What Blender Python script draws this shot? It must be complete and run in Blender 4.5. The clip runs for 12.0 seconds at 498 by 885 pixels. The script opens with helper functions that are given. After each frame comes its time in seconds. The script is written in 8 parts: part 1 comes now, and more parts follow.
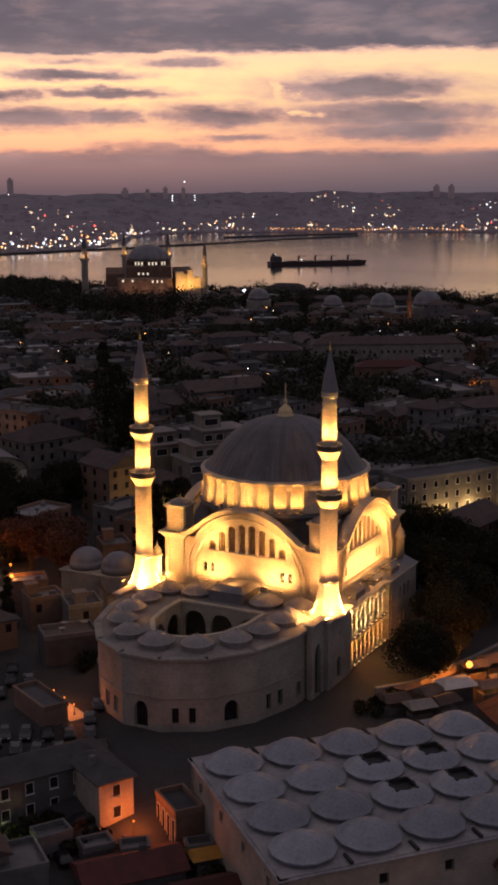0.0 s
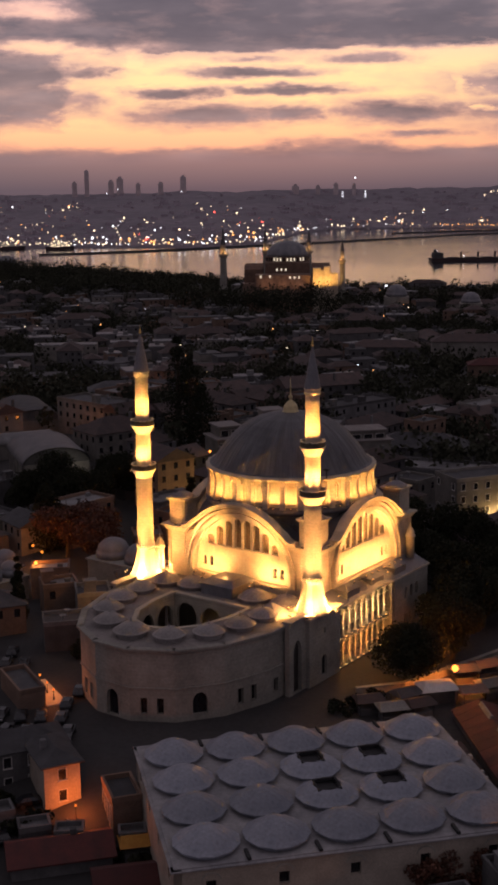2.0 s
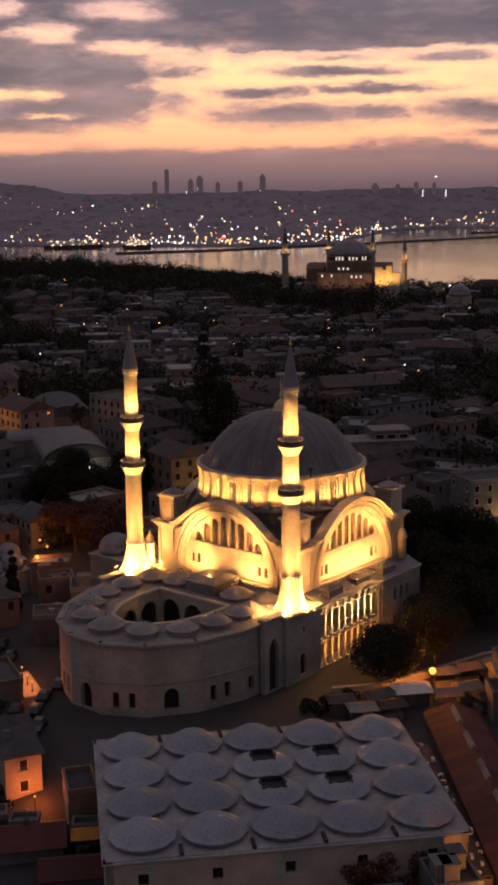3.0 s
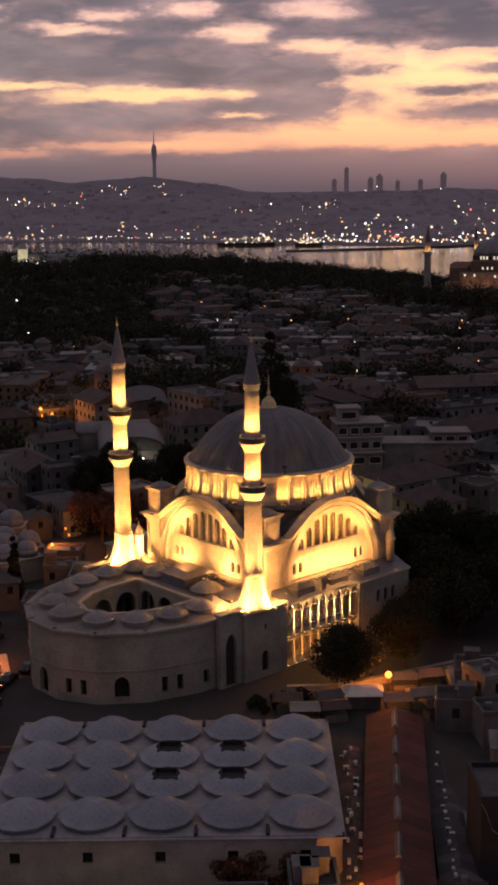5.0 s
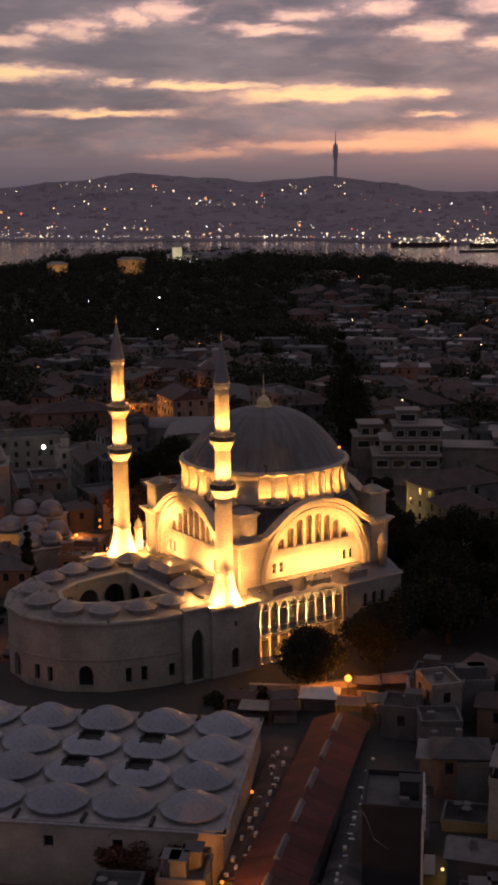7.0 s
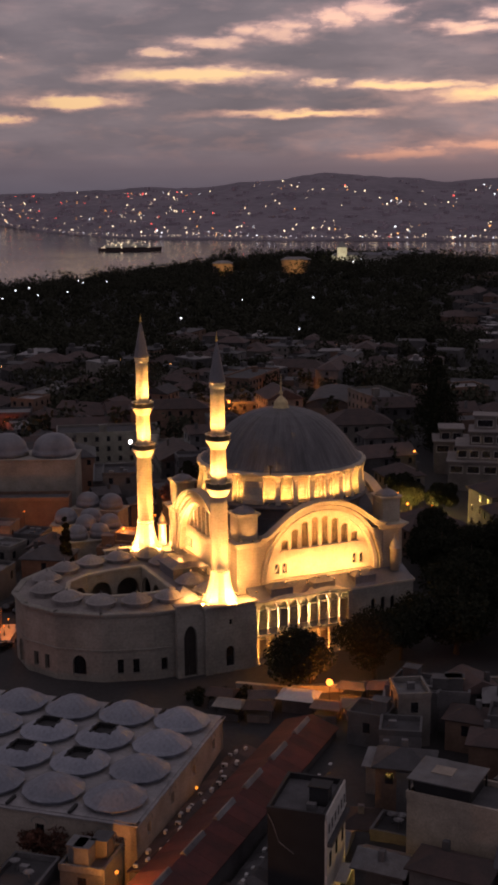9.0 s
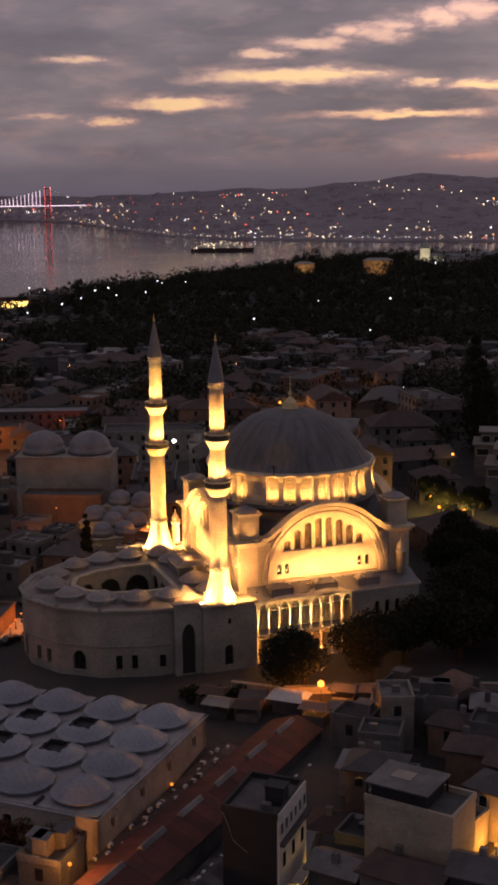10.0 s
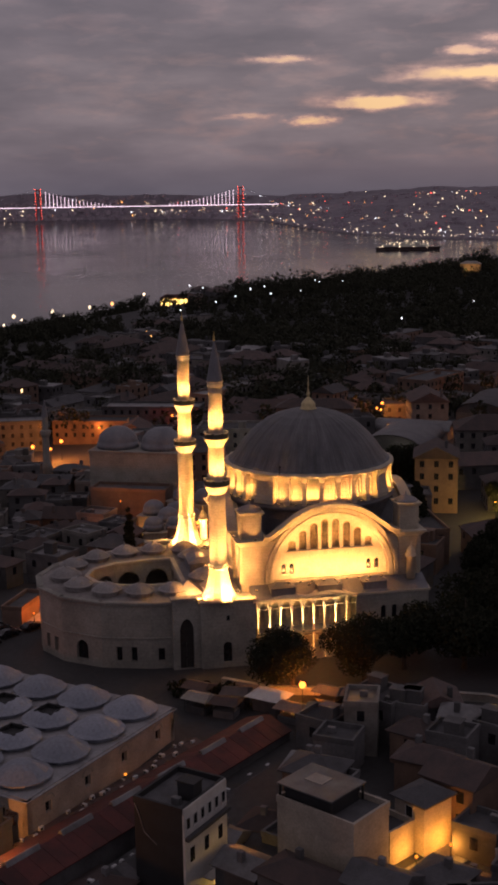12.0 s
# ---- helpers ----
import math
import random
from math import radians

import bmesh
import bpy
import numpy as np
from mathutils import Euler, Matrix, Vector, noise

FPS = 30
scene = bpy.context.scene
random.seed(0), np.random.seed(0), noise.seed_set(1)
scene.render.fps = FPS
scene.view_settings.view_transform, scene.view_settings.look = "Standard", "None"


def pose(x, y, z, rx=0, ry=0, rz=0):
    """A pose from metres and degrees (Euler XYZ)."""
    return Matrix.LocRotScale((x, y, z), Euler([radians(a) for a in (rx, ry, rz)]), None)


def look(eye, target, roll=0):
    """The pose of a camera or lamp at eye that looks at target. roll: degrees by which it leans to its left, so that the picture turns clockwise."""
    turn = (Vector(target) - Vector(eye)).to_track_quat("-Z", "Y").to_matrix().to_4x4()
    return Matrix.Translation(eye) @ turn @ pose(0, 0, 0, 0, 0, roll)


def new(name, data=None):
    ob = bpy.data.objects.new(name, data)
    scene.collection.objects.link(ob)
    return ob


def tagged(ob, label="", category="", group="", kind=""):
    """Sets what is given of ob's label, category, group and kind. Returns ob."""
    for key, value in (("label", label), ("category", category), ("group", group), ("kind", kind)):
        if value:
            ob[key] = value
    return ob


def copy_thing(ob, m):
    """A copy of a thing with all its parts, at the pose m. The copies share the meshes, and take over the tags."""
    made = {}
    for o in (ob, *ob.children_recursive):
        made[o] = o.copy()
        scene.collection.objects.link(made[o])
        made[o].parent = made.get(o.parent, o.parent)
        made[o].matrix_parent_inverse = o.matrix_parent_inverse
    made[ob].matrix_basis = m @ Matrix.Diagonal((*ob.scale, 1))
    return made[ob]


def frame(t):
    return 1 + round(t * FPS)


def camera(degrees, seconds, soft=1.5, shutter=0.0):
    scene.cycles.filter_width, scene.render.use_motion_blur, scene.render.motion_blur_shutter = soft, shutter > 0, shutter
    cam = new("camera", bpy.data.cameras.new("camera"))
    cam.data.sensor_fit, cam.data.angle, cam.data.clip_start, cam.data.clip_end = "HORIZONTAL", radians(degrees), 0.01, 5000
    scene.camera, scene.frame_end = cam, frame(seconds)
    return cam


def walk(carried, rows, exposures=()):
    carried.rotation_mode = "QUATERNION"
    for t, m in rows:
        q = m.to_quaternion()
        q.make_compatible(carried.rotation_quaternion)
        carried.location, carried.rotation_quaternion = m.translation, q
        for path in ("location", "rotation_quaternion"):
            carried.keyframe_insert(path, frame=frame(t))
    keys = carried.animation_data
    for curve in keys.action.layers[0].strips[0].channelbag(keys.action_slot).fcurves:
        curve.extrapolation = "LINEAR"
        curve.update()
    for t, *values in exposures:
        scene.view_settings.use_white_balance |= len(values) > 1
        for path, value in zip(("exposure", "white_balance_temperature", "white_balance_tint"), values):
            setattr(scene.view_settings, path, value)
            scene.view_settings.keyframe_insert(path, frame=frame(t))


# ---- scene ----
cam = camera(22.3, 12.0, soft=3.3)
METRES, EYE = 190.0, 78.0
ROWS = [
    (0.0, 0.0, 0.0, 0.0, -0.06, -11.26, 0.3),
    (0.5, 0.0373, -0.0003, 0.0, 2.1, -11.28, 0.39),
    (1.0, 0.0743, 0.001, -0.0003, 4.03, -11.31, 0.5),
    (1.5, 0.1136, 0.0035, -0.0008, 5.97, -11.34, 0.57),
    (2.0, 0.155, 0.0075, -0.0016, 7.87, -11.37, 0.64),
    (2.5, 0.1973, 0.0128, -0.0023, 9.75, -11.37, 0.65),
    (3.0, 0.2375, 0.0193, -0.0029, 11.59, -11.37, 0.64),
    (5.0, 0.4111, 0.0628, -0.0055, 19.97, -11.36, 0.61),
    (5.5, 0.4533, 0.0766, -0.0057, 22.02, -11.37, 0.68),
    (6.0, 0.4941, 0.0927, -0.0063, 24.08, -11.36, 0.64),
    (6.5, 0.5311, 0.1088, -0.0068, 26.06, -11.33, 0.64),
    (7.0, 0.572, 0.1278, -0.0066, 28.39, -11.31, 0.54),
    (9.0, 0.7122, 0.2112, -0.0065, 37.29, -11.24, 0.53),
    (9.5, 0.7428, 0.2336, -0.0071, 39.34, -11.21, 0.59),
    (10.0, 0.7771, 0.2602, -0.0072, 41.72, -11.16, 0.65),
    (10.5, 0.8078, 0.2866, -0.0072, 43.96, -11.16, 0.71),
    (11.0, 0.8375, 0.3149, -0.0077, 46.21, -11.14, 0.79),
    (11.5, 0.8669, 0.3435, -0.0071, 48.43, -11.14, 0.82),
    (12.0, 0.8951, 0.3739, -0.0075, 50.63, -11.11, 0.86),
]
walk(cam, [(t, pose(0, 0, EYE) @ pose(METRES * x, METRES * y, METRES * z, 90 + pitch, roll, yaw)) for t, x, y, z, yaw, pitch, roll in ROWS],
     [(0.0, 0.1, 6350, 15.5), (12.0, 0.12, 6350, 15.0)])

# ---- world: a clouded dawn sky, grey-mauve decks with glowing gaps low over the horizon ----
world = bpy.data.worlds.new("dawn_sky")
scene.world = world
world.use_nodes = True
wn, wl = world.node_tree.nodes, world.node_tree.links
wn.clear()


def wmath(op, a, b=None, c=None, clamp=False):
    n = wn.new("ShaderNodeMath")
    n.operation, n.use_clamp = op, clamp
    for i, v in enumerate((a, b, c)):
        if v is None:
            continue
        if isinstance(v, (int, float)):
            n.inputs[i].default_value = v
        else:
            wl.new(v, n.inputs[i])
    return n.outputs[0]


def wmix(fac, a, b):
    n = wn.new("ShaderNodeMix")
    n.data_type = "RGBA"
    for i, v in ((0, fac), (6, a), (7, b)):
        if isinstance(v, (int, float)):
            n.inputs[i].default_value = v
        elif isinstance(v, tuple):
            n.inputs[i].default_value = (*v, 1)
        else:
            wl.new(v, n.inputs[i])
    return n.outputs[2]


def wramp(fac, stops):
    n = wn.new("ShaderNodeValToRGB")
    n.color_ramp.elements[0].position, n.color_ramp.elements[0].color = stops[0][0], (*stops[0][1], 1)
    n.color_ramp.elements[1].position, n.color_ramp.elements[1].color = stops[-1][0], (*stops[-1][1], 1)
    for p, col in stops[1:-1]:
        n.color_ramp.elements.new(p).color = (*col, 1)
    wl.new(fac, n.inputs[0])
    return n.outputs[0]


def wnoise(vec, scale, detail=5.0, rough=0.55, dist=0.0):
    n = wn.new("ShaderNodeTexNoise")
    n.inputs["Scale"].default_value, n.inputs["Detail"].default_value = scale, detail
    n.inputs["Roughness"].default_value, n.inputs["Distortion"].default_value = rough, dist
    wl.new(vec, n.inputs["Vector"])
    return n.outputs["Fac"]


def wvec(x, y, z=0.0):
    n = wn.new("ShaderNodeCombineXYZ")
    for i, v in enumerate((x, y, z)):
        if isinstance(v, (int, float)):
            n.inputs[i].default_value = v
        else:
            wl.new(v, n.inputs[i])
    return n.outputs[0]


coord = wn.new("ShaderNodeTexCoord")
sep = wn.new("ShaderNodeSeparateXYZ")
wl.new(coord.outputs["Generated"], sep.inputs[0])
azim = wmath("MULTIPLY", wmath("ARCTAN2", wmath("MULTIPLY", sep.outputs[0], -1.0), sep.outputs[1]), 57.2958)
elev = wmath("MULTIPLY", wmath("ARCSINE", sep.outputs[2]), 57.2958)
# ragged edges: the cloud field is looked up at a place shaken by noise
shake = wnoise(wvec(wmath("MULTIPLY", azim, 0.5), wmath("MULTIPLY", elev, 1.0)), 1.6, 6.0, 0.58)
shake2 = wnoise(wvec(wmath("MULTIPLY", azim, 0.3), wmath("MULTIPLY", elev, 1.1), 4.0), 1.8, 6.0, 0.6)
az2 = wmath("ADD", azim, wmath("MULTIPLY", wmath("SUBTRACT", shake, 0.5), 3.6))
el2 = wmath("ADD", elev, wmath("MULTIPLY", wmath("SUBTRACT", shake2, 0.5), 0.8))
# cloud banks across the glowing band, and gaps in the deck: azimuth, elevation, half length, half height, strength
BANKS_EAST = [
    (11.2, 4.1, 2.3, 0.33, 1.0), (9.8, 3.19, 3.8, 0.59, 1.0), (7.7, 4.97, 3.3, 0.25, 1.0), (6.0, 4.2, 3.3, 0.25, 1.0),
    (6.3, 3.21, 2.1, 0.43, 1.0), (1.2, 3.22, 3.5, 0.59, 1.0), (2.6, 5.49, 2.0, 0.25, 0.8), (7.7, 5.53, 1.8, 0.2, 0.6),
    (-5.3, 4.4, 4.6, 0.63, 1.0), (-6.0, 3.26, 5.3, 0.76, 1.0), (-6.6, 2.56, 4.3, 0.53, 1.0), (0.4, 2.28, 2.1, 0.23, 0.8),
    (4.1, 1.93, 2.3, 0.3, 0.9),
]
BANKS_MID = [
    (10.3, 6.66, 9.2, 0.86, 1.3), (19.5, 5.14, 5.0, 0.86, 1.0), (18.0, 3.69, 4.3, 0.69, 1.0), (21.0, 2.78, 4.3, 0.46, 1.0),
    (14.8, 4.97, 1.5, 0.33, 0.8), (22.2, 7.05, 0.8, 0.83, 0.6),
]
GAPS_EAST = [
    (-2.4, 3.34, 0.9, 0.21, 0.9), (-7.5, 3.88, 1.5, 0.15, 0.7), (-1.4, 4.24, 0.7, 0.99, 0.8), (17.1, 7.52, 1.8, 0.36, 0.9),
    (20.3, 6.63, 1.4, 0.43, 1.0), (15.2, 5.85, 1.8, 0.26, 0.8), (12.9, 5.41, 1.2, 0.66, 1.0), (20.9, 4.05, 1.5, 0.17, 0.9),
    (14.5, 2.12, 10.6, 0.46, 1.0),
]
GAPS_MID = [
    (29.9, 4.44, 2.8, 0.2, 1.0), (24.8, 4.05, 4.0, 0.31, 1.25), (34.5, 3.36, 2.8, 0.15, 1.0), (33.5, 7.29, 0.7, 0.43, 1.0),
    (31.5, 7.53, 0.9, 0.4, 1.0), (27.6, 6.78, 1.8, 0.23, 1.0), (25.9, 7.36, 1.3, 0.23, 0.85), (22.7, 7.64, 1.2, 0.36, 1.0),
    (20.4, 6.63, 1.5, 0.4, 1.0), (16.9, 5.99, 2.3, 0.33, 0.85), (17.4, 7.53, 1.2, 0.26, 0.7), (35.8, 6.73, 1.1, 0.33, 0.7),
    (36.6, 5.09, 0.7, 0.17, 0.8), (20.2, 3.14, 1.2, 0.13, 0.8), (30.3, 1.55, 2.1, 0.25, 0.75), (22.6, 1.89, 5.9, 0.33, 0.95),
    (17.5, 2.21, 3.3, 0.53, 1.0),
]
GAPS_NORTH = [
    (39.8, 5.01, 3.6, 0.33, 1.25), (40.9, 5.9, 1.0, 0.2, 0.75), (39.0, 6.33, 1.7, 0.23, 0.8), (37.3, 6.82, 1.1, 0.3, 0.85),
    (35.7, 6.98, 1.1, 0.3, 0.8), (33.7, 7.37, 0.9, 0.4, 1.0), (31.9, 7.56, 1.1, 0.43, 1.0), (31.5, 4.48, 1.6, 0.21, 1.0),
    (34.0, 4.65, 0.7, 0.2, 0.75), (35.0, 3.34, 3.3, 0.15, 0.9), (44.9, 3.9, 2.1, 0.25, 1.1), (47.9, 3.13, 0.8, 0.17, 0.85),
    (49.1, 5.72, 1.1, 0.18, 0.8), (50.6, 3.34, 1.3, 0.12, 0.4), (31.4, 1.46, 1.3, 0.23, 0.7),
]


def patches(rows):
    """The strongest of a set of soft-edged flat ellipses in azimuth and elevation."""
    best = 0.0
    for a0, e0, wa, we, power in rows:
        qa = wmath("POWER", wmath("DIVIDE", wmath("SUBTRACT", az2, float(a0)), float(wa)), 2.0)
        qe = wmath("POWER", wmath("DIVIDE", wmath("SUBTRACT", el2, float(e0)), float(we)), 2.0)
        one = wmath("MULTIPLY", wmath("EXPONENT", wmath("MULTIPLY", wmath("POWER", wmath("ADD", qa, qe), 1.05), -1.0)), float(power))
        best = wmath("MAXIMUM", one, best)
    return best


# the long glowing band over the sunrise, cut by its banks, then the single gaps
rise = wmath("MULTIPLY", wmath("SUBTRACT", el2, 1.51), 2.6, None, True)
fall = wmath("MULTIPLY", wmath("SUBTRACT", 6.18, el2), 2.6, None, True)
west_end = wmath("MULTIPLY", wmath("SUBTRACT", 19.0, az2), 0.28, None, True)
glow_band = wmath("MULTIPLY", wmath("MULTIPLY", rise, fall), west_end)
gap = wmath("SUBTRACT", glow_band, wmath("MULTIPLY", patches(BANKS_EAST + BANKS_MID), 1.15))
gap = wmath("MAXIMUM", gap, patches(GAPS_EAST + GAPS_MID + GAPS_NORTH))
streak = wnoise(wvec(wmath("MULTIPLY", azim, 0.28), wmath("MULTIPLY", elev, 1.0), 9.0), 1.5, 7.0, 0.56, 0.3)
lit = wmath("ADD", gap, wmath("MULTIPLY", wmath("SUBTRACT", streak, 0.5), 0.62))
glow = wramp(lit, [(0.32, (0, 0, 0)), (0.58, (0.4, 0.4, 0.4)), (0.92, (1, 1, 1))])
edge = wramp(lit, [(0.0, (0, 0, 0)), (0.2, (0.35, 0.35, 0.35)), (0.5, (1, 1, 1))])
gapcol = wramp(wmath("DIVIDE", elev, 8.0), [(0.1, (0.72, 0.3, 0.2)), (0.24, (0.95, 0.45, 0.24)), (0.42, (1.05, 0.66, 0.3)), (0.62, (1.08, 0.7, 0.33)), (0.82, (1.02, 0.62, 0.4)), (1.0, (0.95, 0.55, 0.42))])
edgecol = wramp(wmath("DIVIDE", elev, 8.0), [(0.12, (0.4, 0.21, 0.17)), (0.3, (0.6, 0.31, 0.23)), (0.6, (0.62, 0.37, 0.3)), (1.0, (0.52, 0.32, 0.3))])
# cloud decks, with their own soft relief: grey-blue overhead, mauve lower down
body = wnoise(wvec(wmath("MULTIPLY", azim, 0.16), wmath("MULTIPLY", elev, 0.6), 2.0), 1.3, 6.0, 0.5)
deck_low = wramp(body, [(0.32, (0.15, 0.118, 0.13)), (0.5, (0.215, 0.162, 0.168)), (0.7, (0.31, 0.225, 0.222))])
deck_top = wramp(body, [(0.32, (0.088, 0.08, 0.104)), (0.52, (0.125, 0.107, 0.13)), (0.7, (0.25, 0.185, 0.195))])
deck_north = wramp(body, [(0.32, (0.125, 0.108, 0.122)), (0.52, (0.162, 0.134, 0.146)), (0.7, (0.215, 0.172, 0.178))])
deck = wmix(wmath("MULTIPLY", wmath("SUBTRACT", el2, 4.6), 0.55, None, True), deck_low, deck_top)
deck = wmix(wmath("MULTIPLY", wmath("SUBTRACT", azim, 22.0), 0.08, None, True), deck, deck_north)
# the haze over the horizon, warmer towards the sunrise
warm = wmath("EXPONENT", wmath("MULTIPLY", wmath("POWER", wmath("DIVIDE", wmath("SUBTRACT", azim, 4.0), 26.0), 2.0), -1.0))
low = wramp(wmath("DIVIDE", elev, 4.0), [(0.0, (0.115, 0.09, 0.102)), (0.18, (0.18, 0.132, 0.135)), (0.36, (0.265, 0.172, 0.165)), (0.55, (0.5, 0.27, 0.19))])
lowcool = wramp(wmath("DIVIDE", elev, 4.0), [(0.0, (0.085, 0.076, 0.092)), (0.4, (0.112, 0.097, 0.113)), (1.0, (0.158, 0.134, 0.147))])
haze = wmix(warm, lowcool, low)
hazefac = wramp(wmath("DIVIDE", elev, 4.0), [(0.25, (1, 1, 1)), (0.46, (0, 0, 0))])
sky = wmix(glow, wmix(edge, deck, edgecol), gapcol)
sky = wmix(hazefac, sky, haze)
# away from the sunrise and overhead the deck closes and darkens
near_sun = wmath("EXPONENT", wmath("MULTIPLY", wmath("POWER", wmath("DIVIDE", wmath("SUBTRACT", azim, 12.0), 52.0), 2.0), -1.0))
over = wramp(wmath("DIVIDE", elev, 40.0), [(0.2, (0, 0, 0)), (0.6, (1, 1, 1))])
dull = wramp(body, [(0.32, (0.092, 0.082, 0.102)), (0.68, (0.14, 0.121, 0.142))])
sky = wmix(wmath("MAXIMUM", over, wmath("SUBTRACT", 1.0, near_sun, None, True)), sky, dull)
zenith = wramp(body, [(0.3, (0.165, 0.142, 0.158)), (0.7, (0.23, 0.2, 0.217))])
sky = wmix(wramp(wmath("DIVIDE", elev, 40.0), [(0.3, (0, 0, 0)), (0.7, (1, 1, 1))]), sky, zenith)
nish = wn.new("ShaderNodeTexSky")
nish.sky_type, nish.sun_disc = "NISHITA", False
nish.sun_elevation, nish.sun_rotation = radians(-1.0), radians(-8.0)
add = wn.new("ShaderNodeMix")
add.data_type, add.blend_type = "RGBA", "ADD"
add.inputs[0].default_value = 0.02
wl.new(sky, add.inputs[6])
wl.new(nish.outputs[0], add.inputs[7])
back = wn.new("ShaderNodeBackground")
back.inputs["Strength"].default_value = 1.12
wl.new(add.outputs[2], back.inputs["Color"])
wout = wn.new("ShaderNodeOutputWorld")
wl.new(back.outputs[0], wout.inputs["Surface"])

FLOOD = (1.0, 0.445, 0.11)      # warm white floodlights
SODIUM = (1.0, 0.29, 0.04)     # orange street lamps


def lamp_point(name, at, watts, col, size=0.15):
    d = bpy.data.lights.new(name, "POINT")
    d.energy, d.color, d.shadow_soft_size = watts, col, size
    ob = new(name, d)
    ob.matrix_world = Matrix.Translation(at)
    return ob


def lamp_spot(name, at, aim, watts, col, angle=60, size=0.15, blend=1.0):
    d = bpy.data.lights.new(name, "SPOT")
    d.energy, d.color, d.shadow_soft_size = watts, col, size
    d.spot_size, d.spot_blend = radians(angle), blend
    ob = new(name, d)
    ob.matrix_world = look(at, aim)
    return ob


def lamp_area(name, at, aim, watts, col, sx, sy):
    d = bpy.data.lights.new(name, "AREA")
    d.shape, d.size, d.size_y, d.energy, d.color = "RECTANGLE", sx, sy, watts, col
    ob = new(name, d)
    ob.matrix_world = look(at, aim)
    return ob

# ---- materials ----
def surface(name, col, col2=None, rough=0.8, scale=0.6, fine=9.0, bump=0.25, metal=0.0, vary=0.0, stain=0.35, rows=None, spec=0.4, stretch=1.0):
    """A worn surface: two tones mixed by coarse stains and fine grain, with relief; rows: horizontal courses of that height."""
    m = bpy.data.materials.new(name)
    m.use_nodes = True
    n, l = m.node_tree.nodes, m.node_tree.links
    b = n["Principled BSDF"]
    b.inputs["Roughness"].default_value, b.inputs["Metallic"].default_value = rough, metal
    b.inputs["Specular IOR Level"].default_value = spec
    tc = n.new("ShaderNodeTexCoord")
    mp = n.new("ShaderNodeMapping")
    mp.inputs["Scale"].default_value = (1, 1, stretch)
    l.new(tc.outputs["Object"], mp.inputs["Vector"])

    def noise_at(s, detail=4.0):
        k = n.new("ShaderNodeTexNoise")
        k.inputs["Scale"].default_value, k.inputs["Detail"].default_value, k.inputs["Roughness"].default_value = s, detail, 0.62
        l.new(mp.outputs[0], k.inputs["Vector"])
        return k.outputs["Fac"]

    coarse, grain = noise_at(scale, 5.0), noise_at(fine, 4.0)
    mix = n.new("ShaderNodeMix")
    mix.data_type = "RGBA"
    mix.inputs[6].default_value = (*col, 1)
    col2 = col2 or tuple(c * (1 - stain) for c in col)
    mix.inputs[7].default_value = (*col2, 1)
    r = n.new("ShaderNodeMapRange")
    r.inputs["From Min"].default_value, r.inputs["From Max"].default_value = 0.36, 0.66
    l.new(coarse, r.inputs["Value"])
    l.new(r.outputs[0], mix.inputs[0])
    g = n.new("ShaderNodeMix")
    g.data_type, g.blend_type = "RGBA", "MULTIPLY"
    g.inputs[0].default_value = 0.55
    gr = n.new("ShaderNodeMapRange")
    gr.inputs["From Min"].default_value, gr.inputs["From Max"].default_value = 0.25, 0.75
    gr.inputs["To Min"].default_value, gr.inputs["To Max"].default_value = 0.55, 1.3
    l.new(grain, gr.inputs["Value"])
    l.new(mix.outputs[2], g.inputs[6])
    l.new(gr.outputs[0], g.inputs[7])
    out = g.outputs[2]
    if vary:
        info = n.new("ShaderNodeObjectInfo")
        geo = n.new("ShaderNodeNewGeometry")
        addr = n.new("ShaderNodeMath")
        addr.operation = "ADD"
        l.new(info.outputs["Random"], addr.inputs[0])
        l.new(geo.outputs["Random Per Island"], addr.inputs[1])
        fr = n.new("ShaderNodeMath")
        fr.operation = "FRACT"
        l.new(addr.outputs[0], fr.inputs[0])
        hs = n.new("ShaderNodeHueSaturation")
        mr = n.new("ShaderNodeMapRange")
        mr.inputs["To Min"].default_value, mr.inputs["To Max"].default_value = 1 - vary, 1 + vary
        l.new(fr.outputs[0], mr.inputs["Value"])
        l.new(mr.outputs[0], hs.inputs["Value"])
        l.new(out, hs.inputs["Color"])
        out = hs.outputs[0]
    height = grain
    if rows:
        sp = n.new("ShaderNodeSeparateXYZ")
        l.new(tc.outputs["Object"], sp.inputs[0])
        md = n.new("ShaderNodeMath")
        md.operation = "PINGPONG"
        md.inputs[1].default_value = rows / 2
        l.new(sp.outputs[2], md.inputs[0])
        th = n.new("ShaderNodeMapRange")
        th.inputs["From Max"].default_value = rows * 0.12
        th.inputs["To Min"].default_value = 0.62
        l.new(md.outputs[0], th.inputs["Value"])
        jm = n.new("ShaderNodeMix")
        jm.data_type, jm.blend_type = "RGBA", "MULTIPLY"
        jm.inputs[0].default_value = 0.28
        l.new(out, jm.inputs[6])
        l.new(th.outputs[0], jm.inputs[7])
        out = jm.outputs[2]
    l.new(out, b.inputs["Base Color"])
    if bump:
        bp = n.new("ShaderNodeBump")
        bp.inputs["Strength"].default_value, bp.inputs["Distance"].default_value = bump, 0.05
        l.new(height, bp.inputs["Height"])
        l.new(bp.outputs[0], b.inputs["Normal"])
    return m


